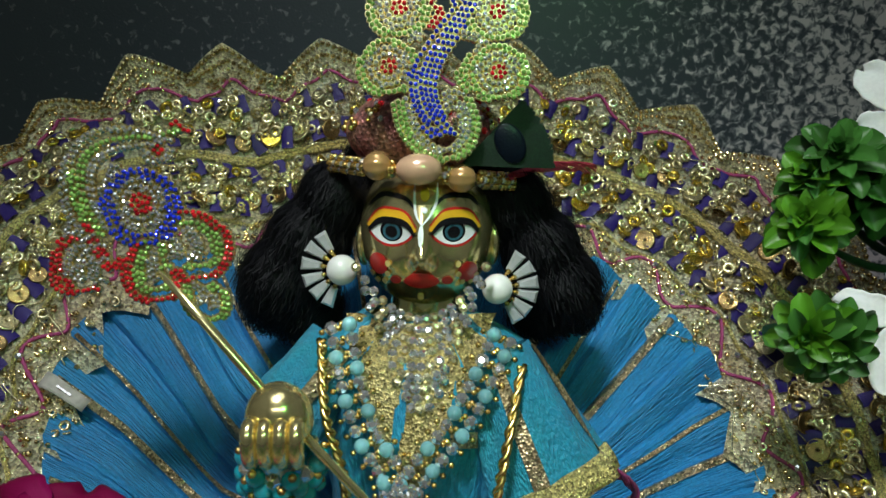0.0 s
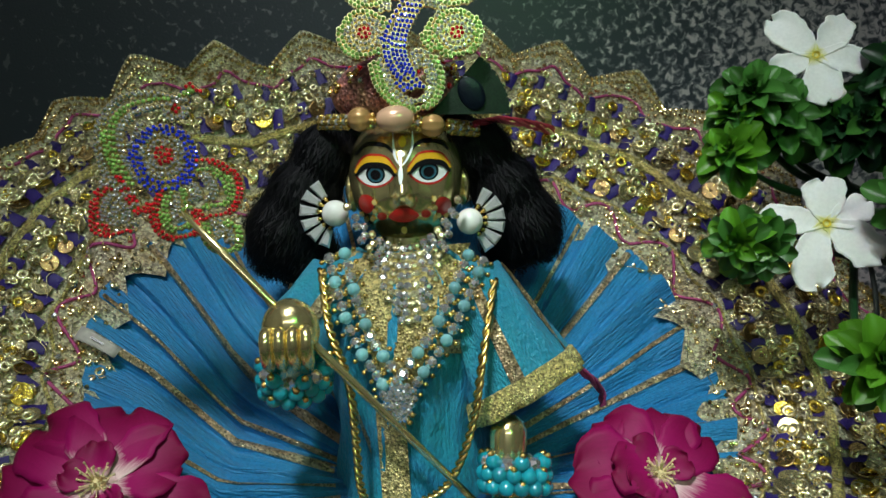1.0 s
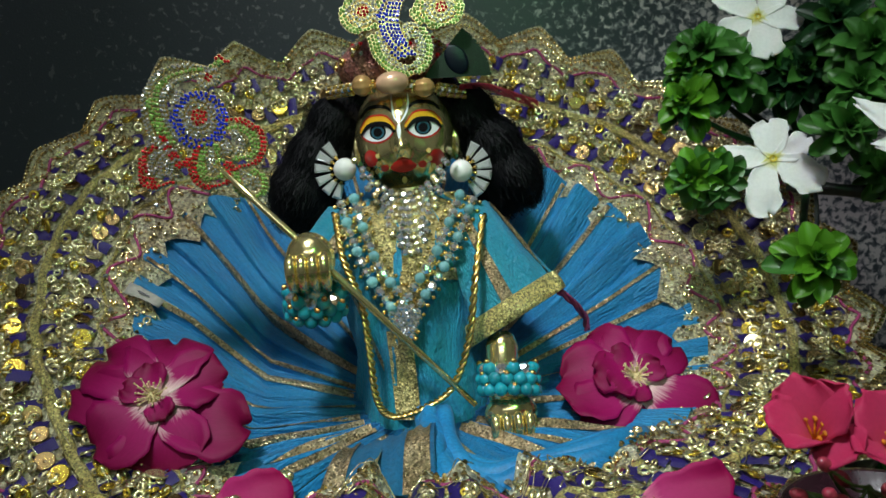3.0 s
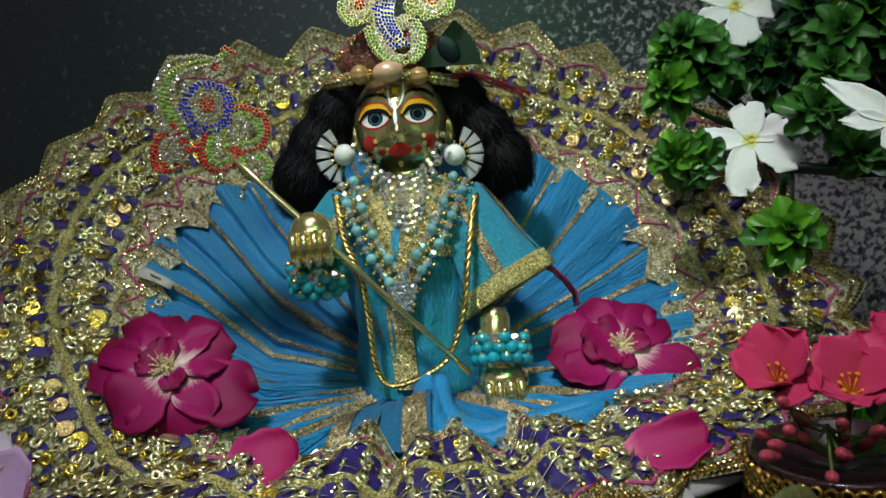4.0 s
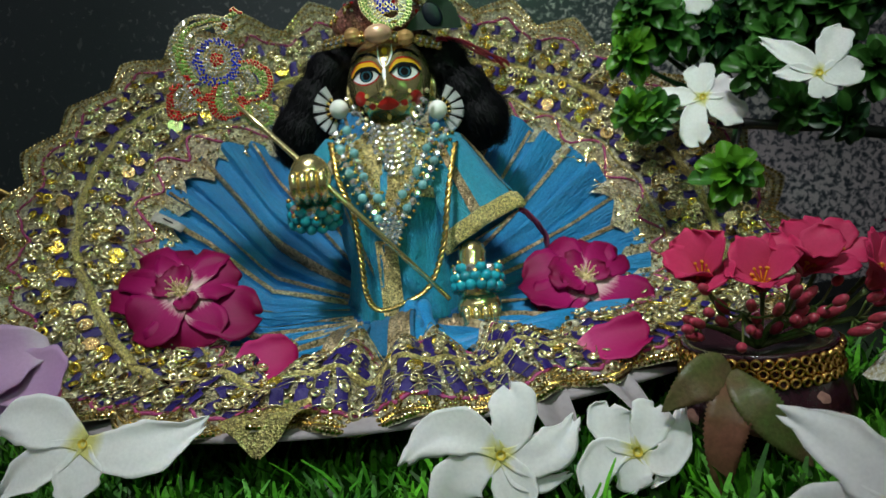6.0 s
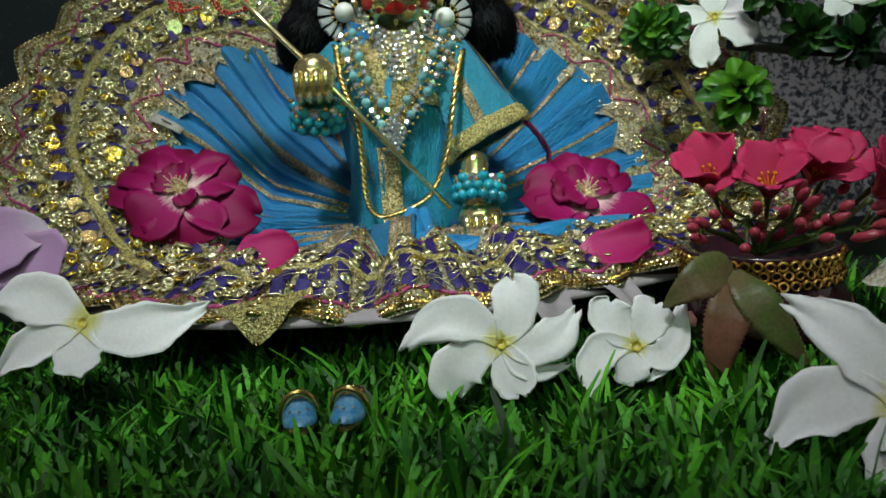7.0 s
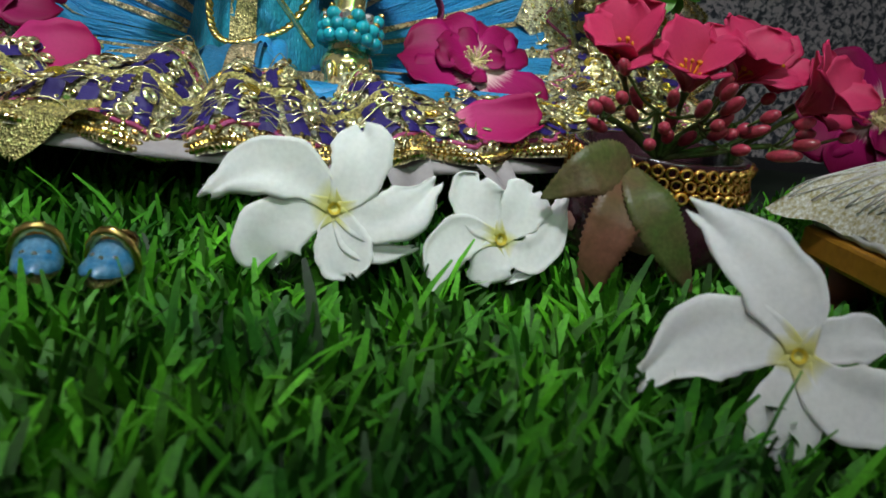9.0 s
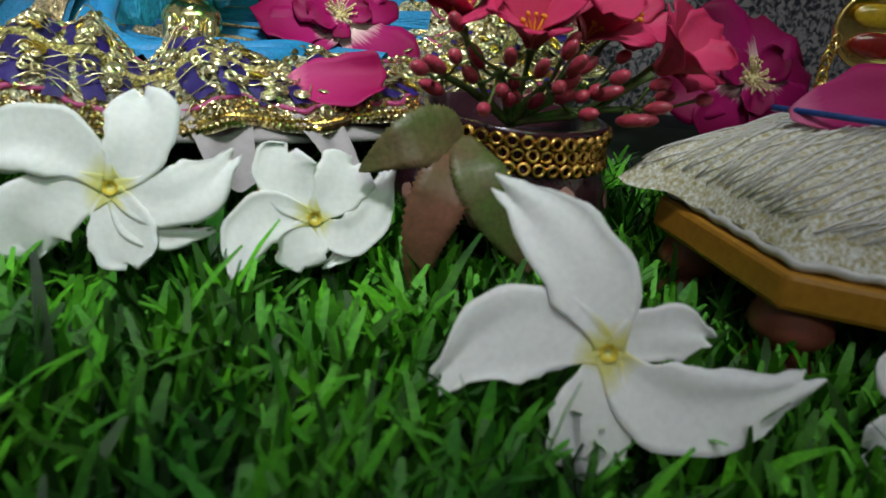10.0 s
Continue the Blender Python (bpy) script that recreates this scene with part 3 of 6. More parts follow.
    for px in (698, 790):
        blot(bm, fx(px), fz(500), oval(0.0016, 0.0013, 16), 4, 0.0004)
    blot(bm, fx(742), fz(534), oval(0.0010, 0.0013, 12), 6, 0.0002)
    for s in (-1, 1):
        stroke(bm, [(fx(753 + 20 * s), fz(325)), (fx(752 + 19 * s), fz(355)), (fx(748 + 12 * s), fz(380)), (fx(746), fz(396))], 0.0008, 1, 0.0005)
    blot(bm, fx(751), fz(345), oval(0.0013, 0.0018, 20), 5, 0.0003)
    blot(bm, fx(750), fz(371), oval(0.0009, 0.0009, 16), 1, 0.0004)
    stroke(bm, [(fx(745), fz(396)), (fx(744), fz(412)), (fx(743), fz(432))], 0.0016, 1, 0.0003)
    return solo("statue", bm, (BRASS, EYE_WHITE, INK, IRIS, RED_PAINT, YELLOW_PAINT, CREAM_PAINT),
                "seated polished brass statue with a painted face", "statue")


build_statue()


def build_wig():
    rng = random.Random(8)
    blobs = ((-0.034, 0.240, 0.155, 0.0125), (-0.043, 0.240, 0.141, 0.0145), (-0.051, 0.240, 0.128, 0.0155), (-0.045, 0.242, 0.119, 0.0125), (-0.055, 0.241, 0.121, 0.0105),
             (0.022, 0.240, 0.153, 0.0125), (0.031, 0.240, 0.139, 0.0135), (0.038, 0.240, 0.126, 0.0140), (0.032, 0.242, 0.119, 0.0115), (0.042, 0.241, 0.119, 0.0090),
             (-0.020, 0.248, 0.162, 0.0135), (0.008, 0.248, 0.161, 0.0135), (-0.006, 0.252, 0.160, 0.016))
    bm = bmesh.new()
    for x, y, z, r in blobs:
        ball(bm, pose(x, y, z), r, 24, 16)
    ob = solo("wig", bm, HAIR, "black curly hair wig falling beside the brass face", "wig")
    mod = ob.modifiers.new("remesh", "REMESH")
    mod.mode, mod.voxel_size, mod.use_smooth_shade = "VOXEL", 0.0011, True
    soft = ob.modifiers.new("smooth", "SMOOTH")
    soft.factor, soft.iterations = 0.8, 30
    verts, faces = [], []
    for x, y, z, r in blobs:
        side = -1 if x < -0.006 else 1
        for k in range(520):
            a = rng.uniform(math.pi, math.tau)
            lift = rng.uniform(-1.0, 1.0)
            n0 = Vector((math.cos(a) * 1.0, math.sin(a), lift)).normalized()
            d = Vector((side * rng.uniform(0, 1), rng.uniform(-0.4, 0.2), -1 + rng.uniform(-0.5, 0.5)))
            d = (d - n0 * d.dot(n0)).normalized()
            across = n0.cross(d)
            base, span = len(verts), rng.uniform(0.7, 1.5)
            up = rng.uniform(0.96, 1.10) if k % 5 else rng.uniform(1.08, 1.24)
            w = 0.00012
            for i in range(7):
                t = (i / 6 - 0.5) * span
                p = Vector((x, y, z)) + (n0 * math.cos(t) + d * math.sin(t)) * r * (up + 0.05 * math.sin(i * 1.7 + k) + (0.10 * rng.random() if i == 6 else 0))
                verts += [p - across * w, p + across * w]
            faces += [(base + 2 * i, base + 2 * i + 1, base + 2 * i + 3, base + 2 * i + 2) for i in range(6)]
    mesh = bpy.data.meshes.new("strand")
    mesh.from_pydata(verts, [], faces)
    mesh.materials.append(HAIR)
    s = part("strand", mesh, None, ob, kind="stuff")


build_wig()


# ---- clothes ----
def bodice():
    ob = thing("bodice", "teal-blue crepe bodice with gold brocade front", "dress", (-0.008, 0.21, 0.05))
    bm = bmesh.new()
    rows = []
    for i, z in enumerate(np.linspace(0.036, 0.123, 26)):
        w, d = float(np.interp(z, TORSO_Z, TORSO_W)), float(np.interp(z, TORSO_Z, TORSO_D))
        rows.append([(-0.008 + w * math.cos(a) * (1 + 0.035 * math.sin(9 * a + i * 0.4)), 0.224 - d * math.sin(a) * (1 + 0.045 * math.sin(13 * a + i * 0.25)), z) for a in np.linspace(0, math.tau, 72, endpoint=False)])
    grid(bm, rows, wrap=True)
    part("wrap", bm, TEAL, ob, "teal-blue crinkled crepe wrap")
    bm = bmesh.new()
    rows = []
    for i in range(20):
        f = i / 19
        z = 0.1225 - 0.0495 * f
        mid, half = -0.0065 - 0.006 * f, 0.0205 * (1 - f) ** 1.15 + 0.0022
        rows.append([(mid + half * k, torso_y(mid + half * k, z, 0.0009), z) for k in np.linspace(-1, 1, 11)])
    grid(bm, rows)
    part("brocade_front", bm, BROCADE, ob, "gold brocade front panel")
    bm = bmesh.new()
    rows = []
    for i in range(10):
        f = i / 9
        z = 0.074 - 0.034 * f
        rows.append([(-0.0145 + 0.0048 * k, torso_y(-0.0145 + 0.0048 * k, z, 0.0012), z) for k in np.linspace(-1, 1, 7)])
    grid(bm, rows)
    part("brocade_placket", bm, BROCADE, ob, "hanging gold brocade strip")
    for x0, x1, z0, z1 in ((0.002, 0.019, 0.094, 0.090), (-0.032, -0.022, 0.090, 0.060)):
        bm = bmesh.new()
        rows = []
        for i in range(10):
            f = i / 9
            x, z = x0 + (x1 - x0) * f, z0 + (z1 - z0) * f
            rows.append([(x, torso_y(x, z + 0.0022 * k, 0.0014), z + 0.0022 * k) for k in (-1, 0, 1)])
        grid(bm, rows)
        part("gold_stripe", bm, ZARI, ob)


bodice()


def sleeve(name, a, b, across, w0, w1, d0, d1, label, lace=True, stripes=()):
    ob = thing(name, label, "sleeve", a)
    a, b = Vector(a), Vector(b)
    e1 = Vector(across).normalized()
    e2 = e1.cross((b - a).normalized()).normalized()
    if e2.y > 0:
        e2 = -e2
    N = 64

    def at(f, ang, off=0.0):
        c = a.lerp(b, f)
        w = w0 + (w1 - w0) * f ** 0.8 + off
        d = d0 + (d1 - d0) * f + off
        fold = 1 + (0.07 * math.sin(7 * ang + 3 * f) + 0.05 * math.sin(11 * ang - 5 * f)) * f
        return c + e1 * w * math.cos(ang) * fold + e2 * d * math.sin(ang) * fold
    bm = bmesh.new()
    grid(bm, [[at(i / 18, j * math.tau / N) for j in range(N)] for i in range(19)], wrap=True)
    cloth = part("cloth", bm, TEAL, ob, "teal-blue crepe cloth")
    if lace:
        bm = bmesh.new()
        grid(bm, [[at(f, j * math.tau / N, o) for j in range(N)] for f, o in ((0.83, 0.0003), (0.84, 0.0010), (0.93, 0.0013), (1.01, 0.0010), (1.015, 0.0002), (1.0, -0.0006))], wrap=True)
        part("lace_hem", bm, GOLD_LACE, cloth, "yellow-gold lace hem")
    for g, half in stripes:
        bm = bmesh.new()
        grid(bm, [[at(0.03 + 0.80 * i / 16, g + half * k, 0.0006) for k in np.linspace(-1, 1, 5)] for i in range(17)])
        part("gold_stripe", bm, ZARI, cloth)
    return ob


sleeve("sleeve", (0.015, 0.210, 0.113), (0.0315, 0.199, 0.0735), (0.036, 0.008, 0.016), 0.0105, 0.0195, 0.010, 0.0125,
       "wide teal-blue sleeve with a gold lace hem", True, ((0.45, 0.10), (1.75, 0.13)))
sleeve("sleeve", (-0.030, 0.212, 0.114), (-0.044, 0.202, 0.098), (0.018, 0.0, -0.018), 0.011, 0.0115, 0.010, 0.010,
       "short teal-blue sleeve on the raised arm", False, ((1.6, 0.2),))


def fold_roll(name, pts, radius, label, stripe=True, flat=0.55):
    ob = thing(name, label, "drape", pts[0])
    line = curve(pts, 30)
    bm = bmesh.new()
    for k in range(3):
        shifted = [p + Vector((0.0016 * math.sin(i * 0.21 + k * 2), (k - 1) * radius * 0.95, 0.0012 * (1 - abs(k - 1)) + 0.0008 * math.sin(i * 0.5 + k))) for i, p in enumerate(line)]
        rings = tube(bm, shifted, [radius * (0.75 + 0.25 * math.sin(math.pi * i / 30)) for i in range(31)], 12, 0, flat=1.0)
    part("cloth", bm, BLUE, ob, "blue crepe gathered in soft folds")
    return ob


fold_roll("drape", ((-0.0024, 0.1820, 0.0430), (0.0008, 0.1600, 0.0372), (0.0136, 0.1480, 0.0316), (0.0286, 0.1500, 0.0339), (0.0502, 0.1520, 0.0362), (0.0655, 0.1650, 0.0335)), 0.0042, "blue crepe drape gathered across the lap")
fold_roll("drape", ((-0.0076, 0.1820, 0.0437), (-0.0047, 0.1600, 0.0401), (-0.0017, 0.1380, 0.0337)), 0.0040, "blue crepe drape falling to the front hem")


def lap_cloth():
    """The flat bright fold with gold bands lying over the lap."""
    ob = thing("lap_cloth", "pale blue crepe fold with gold bands over the lap", "drape", (-0.02, 0.17, 0.04))
    a, b, c, d = (Vector(p) for p in ((-0.0371, 0.1640, 0.0410), (-0.0038, 0.1700, 0.0451), (-0.0047, 0.1360, 0.0368), (-0.0423, 0.1300, 0.0348)))

    def at(i, j, h=0.0):
        p = a.lerp(b, i).lerp(d.lerp(c, i), j)
        return p + Vector((0, -0.3 * h, h + 0.006 * math.sin(math.pi * j) * (0.6 + 0.4 * i) + 0.0006 * math.sin(i * 40)))
    bm = bmesh.new()
    grid(bm, [[at(i / 24, j / 12) for i in range(25)] for j in range(13)], uv=lambda i, j: (j / 24 * 0.25, i / 12))
    part("cloth", bm, BLUE, ob, "pale blue crinkled crepe")
    for lo, hi in ((0.02, 0.22), (0.72, 0.96)):
        bm = bmesh.new()
        grid(bm, [[at(lo + (hi - lo) * i / 6, j / 12, 0.0006) for i in range(7)] for j in range(13)])
        part("gold_stripe", bm, ZARI, ob)


lap_cloth()


# ---- jewels ----
def stone_mesh(name, material, sides=8, height=0.62):
    """A small cut stone of radius 1 with steep crown facets and a small table."""
    bm = bmesh.new()
    levels = ((1.0, -0.25), (1.0, 0.05), (0.42, height))
    rs = [[bm.verts.new((r * math.cos(k * math.tau / sides), r * math.sin(k * math.tau / sides), h)) for k in range(sides)] for r, h in levels]
    for i in range(2):
        for k in range(sides):
            bm.faces.new((rs[i][k], rs[i][(k + 1) % sides], rs[i + 1][(k + 1) % sides], rs[i + 1][k]))
    bm.faces.new(rs[2])
    bm.faces.new(rs[0][::-1])
    return finish(name, bm, material, False)


def bead_mesh(name, material, u=12, v=8):
    bm = bmesh.new()
    ball(bm, Matrix(), 1, u, v)
    return finish(name, bm, material)


STONES = {"s": stone_mesh("crystal", CRYSTAL), "r": stone_mesh("red_stone", RED_STONE), "g": stone_mesh("green_stone", GREEN_STONE),
          "b": stone_mesh("blue_stone", BLUE_STONE), "a": bead_mesh("aqua_bead", AQUA), "t": bead_mesh("turquoise_bead", TURQ),
          "o": bead_mesh("gold_bead", GOLD, 8, 6), "p": stone_mesh("gold_link", PALE_GOLD)}
NAMES = {"s": "crystal", "r": "red_stone", "g": "green_stone", "b": "blue_stone", "a": "aqua_bead", "t": "turquoise_bead", "o": "gold_bead", "p": "gold_link"}


def gem(kind, parent, place, r, normal=(0, -1, 0.15), turn=0.0, tilt=0.0):
    n = Vector(normal) + Vector((random.uniform(-tilt, tilt), 0, random.uniform(-tilt, tilt)))
    return piece(NAMES[kind], STONES[kind], parent, frame_of(n, place, turn, r))


def jewel_plate(name, label, category, shapes, mx, mz, y, spacing, lean=0.12):
    """A jewelled ornament: stones in rows along plane shapes on a gold plate. shapes: (colour, [(px, py) ...], closed)."""
    z0 = mz(shapes[0][1][0][1])
    ob = thing(name, label, category, (mx(shapes[0][1][0][0]), y, z0))
    taken = []
    back = bmesh.new()
    more = [(kind, [(x + dx, y + dy) for x, y in pts], closed) for dx, dy in ((8.5, 2), (-8, 5)) for kind, pts, closed in shapes]
    for kind, pts, closed in shapes + more:
        line = curve([(mx(p[0]), 0, mz(p[1])) for p in (pts + pts[:1] if closed else pts)], 90)
        run, last = 0.0, None
        for p in line:
            if last is not None and (p - last).length < spacing:
                continue
            last = p
            if any((p.x - q.x) ** 2 + (p.z - q.z) ** 2 < (0.72 * spacing) ** 2 for q in taken):
                continue
            taken.append(p)
            here = Vector((p.x, y + lean * (p.z - z0) + random.uniform(-0.0003, 0.0003), p.z))
            gem(kind, ob, here, spacing * 0.46, (0, -1, 0.1), random.uniform(0, 45), 0.35)
            bmesh.ops.create_cone(back, cap_ends=True, segments=6, radius1=spacing * 0.85, radius2=spacing * 0.62, depth=0.0009,
                                  matrix=frame_of((0, -1, 0.1), here + Vector((0, 0.0007, 0))))
    part("backing", back, OLD_GOLD, ob, "gold metal setting", False, kind="stuff")
    return ob


def circle(cx, cy, r, n=10, squash=1.0):
    return [(cx + r * math.cos(k * math.tau / n), cy + r * squash * math.sin(k * math.tau / n)) for k in range(n)]


def crown():
    blue = [(838, -50), (822, 10), (790, 55), (757, 105), (745, 150), (758, 195), (790, 235)]
    shapes = []
    for off in (-17, 0, 17):
        shapes.append(("b", [(x + off, y + abs(off) * 0.2) for x, y in blue], False))
    for cx, cy in ((688, 118), (880, 128), (707, 18), (877, 25)):
        shapes += [("r", circle(cx, cy, 4, 4), True), ("r", circle(cx, cy, 10, 6), True), ("s", circle(cx, cy, 21), True), ("s", circle(cx, cy, 32), True), ("g", circle(cx, cy, 45), True)]
    shapes += [("g", [(705, 180), (715, 225), (745, 262), (788, 280), (825, 262), (838, 215), (825, 175)], False),
               ("s", [(718, 175), (728, 215), (752, 247), (788, 265), (812, 247), (824, 213), (812, 180)], False),
               ("s", [(812, 165), (795, 160), (800, 190)], False), ("r", [(762, 228), (775, 240)], False), ("g", [(830, 100), (815, 130), (835, 160)], False),
               ("g", [(680, -60), (740, -110), (800, -140), (870, -100), (905, -50)], False), ("s", [(700, -45), (745, -90), (800, -118), (860, -85), (885, -40)], False),
               ("r", [(760, 50), (775, 25), (760, 0), (790, -30)], False), ("s", [(735, 70), (740, 30), (735, -10), (760, -60)], False), ("s", [(820, 60), (850, 70), (840, 95)], False)]
    jewel_plate("crown_ornament", "upright crown brooch of blue, red, green and clear stones", "crown", shapes,
                lambda px: -0.0224 + (px - 640) * 0.0001555, lambda py: 0.1695 + (280 - py) * 0.0001537, 0.2125, 0.00140, 0.05)


crown()


def staff():
    mx, mz = lambda px: -0.0936 + (px - 110) * 0.0001355, lambda py: 0.1802 - (py - 215) * 0.0001416
    shapes = [("r", circle(245, 355, 6, 4), True), ("r", circle(245, 355, 15, 6), True), ("s", circle(245, 355, 29), True), ("s", circle(245, 355, 41), True), ("b", circle(245, 358, 56), True), ("b", circle(246, 362, 66), True),
              ("s", [(150, 470), (125, 400), (112, 330), (125, 270), (165, 235), (230, 226), (300, 245)], False)]
    shapes += [("g", [(165, 410), (138, 350), (140, 290), (175, 255), (230, 242), (285, 240), (325, 225)], False),
              ("s", [(178, 400), (155, 345), (158, 295), (190, 268), (235, 258), (275, 252)], False),
              ("r", circle(285, 263, 7, 5), True), ("s", circle(285, 263, 18, 8), True), ("r", [(322, 215), (338, 232)], False)]
    shapes += [("r", [(232, 420), (212, 465), (215, 505), (245, 530), (290, 525), (310, 495), (300, 470)], False),
              ("g", [(250, 425), (232, 465), (238, 500), (262, 513), (290, 500)], False),
              ("r", [(318, 372), (360, 375), (395, 405), (398, 450), (370, 485), (330, 490)], False),
              ("g", [(318, 392), (352, 392), (378, 415), (380, 450), (355, 468), (320, 465)], False),
              ("s", [(300, 420), (310, 445), (290, 455)], False), ("g", [(275, 430), (285, 470)], False)]
    shapes += [("s", [(335, 500), (365, 520), (372, 550)], False), ("s", [(350, 505), (348, 535)], False), ("g", [(318, 505), (325, 545), (360, 568), (385, 555), (388, 520), (365, 497)], False),
              ("s", [(175, 405), (130, 425), (100, 455), (95, 490)], False), ("s", [(165, 430), (130, 450), (120, 485), (145, 490)], False), ("s", [(170, 455), (150, 475)], False),
              ("r", [(85, 440), (78, 495), (110, 515), (155, 508)], False), ("r", [(130, 405), (110, 425)], False), ("r", [(185, 470), (200, 455)], False)]
    shapes += [("s", [(112, 400), (100, 465), (118, 500)], False), ("r", [(140, 395), (165, 440), (187, 480)], False), ("s", [(140, 420), (145, 468), (162, 498)], False), ("r", [(96, 420), (88, 470), (100, 505)], False),
              ("s", [(330, 400), (345, 430), (335, 455)], False), ("s", [(200, 290), (185, 320), (180, 350)], False), ("g", [(128, 300), (122, 340), (135, 385)], False), ("s", [(260, 445), (262, 485), (280, 490)], False)]
    ob = jewel_plate("staff", "slim gold staff with a jewelled paisley head", "staff", shapes, mx, mz, 0.187, 0.00130, 0.0)
    bm = bmesh.new()
    top, low = Vector((-0.0767, 0.1895, 0.1483)), Vector((0.0109, 0.1815, 0.0461))
    grip = Vector((-0.0407, 0.1800, 0.1083))
    tube(bm, [top, top.lerp(grip, 0.5), grip, grip.lerp(low, 0.5), low], [0.0012, 0.0013, 0.0013, 0.0013, 0.0011], 12)
    part("rod", bm, BRASS, ob, "plain gold rod")


staff()


def headband():
    ob = thing("headband", "gold beaded headband with peach and amber pearls", "headband", (-0.007, 0.213, 0.166))
    a, b, c = Vector((-0.0338, 0.2290, 0.1671)), Vector((-0.0069, 0.2125, 0.1660)), Vector((0.0212, 0.2290, 0.1612))
    line = curve([a, a.lerp(b, 0.5) + Vector((0, -0.0045, 0)), b, b.lerp(c, 0.5) + Vector((0, -0.0045, 0)), c], 60)
    bm = bmesh.new()
    tube(bm, line, 0.0016, 10)
    part("band", bm, GOLD, ob, "gold core of the band")
    for name, p, sx, sz, ribs in (("pearl", (-0.0067, 0.2100, 0.1666), 0.0064, 0.0044, 0), ("pearl", (-0.0185, 0.2135, 0.1672), 0.0041, 0.0041, 9), ("pearl", (0.0052, 0.2135, 0.1637), 0.0042, 0.0040, 9)):
        bm = bmesh.new()
        for v in ball(bm, Matrix(), 1, 36, 18):
            k = 1 + (0.05 * math.cos(ribs * math.atan2(v.co.y, v.co.x)) if ribs else 0)
            v.co = Vector((v.co.z * sx, v.co.x * sz * k, v.co.y * sz * k)) + Vector(p)
        part(name, bm, AMBER_PEARL if ribs else PEACH_PEARL, ob, "peach pearl" if not ribs else "ribbed amber pearl")
    for i, p in enumerate(line):
        if abs(i - 30) < 8 or 12 < i < 20 or 41 < i < 49:
            continue
        for k in range(3):
            ang = math.pi * (0.15 + 0.35 * k)
            gem("s" if (i + k) % 3 == 0 else "o", ob, p + Vector((0, -0.0020 * math.sin(ang), 0.0020 * math.cos(ang))), 0.0011, (0, -math.sin(ang), math.cos(ang)))


headband()


def turban():
    bm = bmesh.new()
    for v in ball(bm, pose(-0.006, 0.234, 0.176) @ Matrix.Diagonal((0.0235, 0.017, 0.0125, 1)), 1, 40, 24):
        v.co += Vector((0, 0, 0.0008 * math.sin(v.co.x * 900) * math.sin(v.co.y * 700)))
    ob = solo("turban", bm, glitter("pink_gold_net", (0.55, 0.30, 0.20), (0.36, 0.06, 0.14), 0.4, 0.0011, 0.7), "small pink and gold beaded turban", "turban")
    rng = random.Random(3)
    for k in range(70):
        a, e = rng.uniform(math.pi, math.tau), rng.uniform(0.05, 0.9)
        n = Vector((math.cos(a) * math.cos(e), math.sin(a) * math.cos(e), math.sin(e)))
        gem(rng.choice("rsoop"), ob, Vector((-0.006 + 0.0238 * n.x, 0.234 + 0.0174 * n.y, 0.176 + 0.0128 * n.z)), rng.uniform(0.0008, 0.0013), n)


turban()


def feather():
    ob = thing("peacock_feather", "dark green peacock feather tip tucked in the headband", "feather", (0.009, 0.2165, 0.167))
    root, a, b = Vector((0.0050, 0.2160, 0.1673)), Vector((0.0222, 0.2200, 0.1846)), Vector((0.0310, 0.2185, 0.1665))
    vane = mat("peacock_vane", (0.003, 0.012, 0.006), 0.55, 0.0, 0.4, 300, 1500, 0.3, second=(0.005, 0.026, 0.009))
    eye = mat("peacock_eye", (0.004, 0.008, 0.016), 0.3, 0.3, 0.3, 300, 1500, 0.3)
    rng = random.Random(5)
    bm = bmesh.new()
    for k in range(90):
        f = k / 89
        tip = a.lerp(b, f) + (a.lerp(b, f) - root) * (0.10 * math.sin(math.pi * f) + 0.05 * rng.random())
        mid = root.lerp(tip, 0.55) + Vector((0, -0.0016 + 0.0006 * rng.random(), 0))
        line = curve([root, mid, tip], 5)
        d = (tip - root).normalized().cross(Vector((0, 1, 0))).normalized()
        grid(bm, [[p - d * 0.00022 * (0.6 + i * 0.3), p + d * 0.00022 * (0.6 + i * 0.3)] for i, p in enumerate(line)])
    barbs = part("barb", bm, vane, ob, kind="stuff")
    bm = bmesh.new()
    c = root.lerp(a.lerp(b, 0.45), 0.66) + Vector((0, -0.0022, 0))
    ball(bm, Matrix.Translation(c) @ pose(0, 0, 0, 0, -25, 0) @ Matrix.Diagonal((0.0042, 0.0007, 0.0060, 1)), 1, 20, 12)
    part("eye_spot", bm, eye, barbs, "blue-black eye spot")


feather()


def cord(name, pts, label, strands=5, spread=0.0012, r=0.0005, tail=True):
    ob = thing(name, label, "thread", pts[0])
    rng = random.Random(len(pts) * 7 + strands)
    pink = CRIMSON if tail else PINK_CORD
    line = curve(pts, 24)
    for k in range(strands):
        bm = bmesh.new()
        tube(bm, [p + Vector((spread * math.sin(k * 1.9 + i * 0.35), spread * 0.5 * math.cos(k * 2.3 + i * 0.35), spread * math.cos(k * 1.9 + i * 0.35))) * (0.5 + (i / 24 if tail else 0.5)) for i, p in enumerate(line)], r, 6)
        part("strand", bm, pink, ob)
    return ob


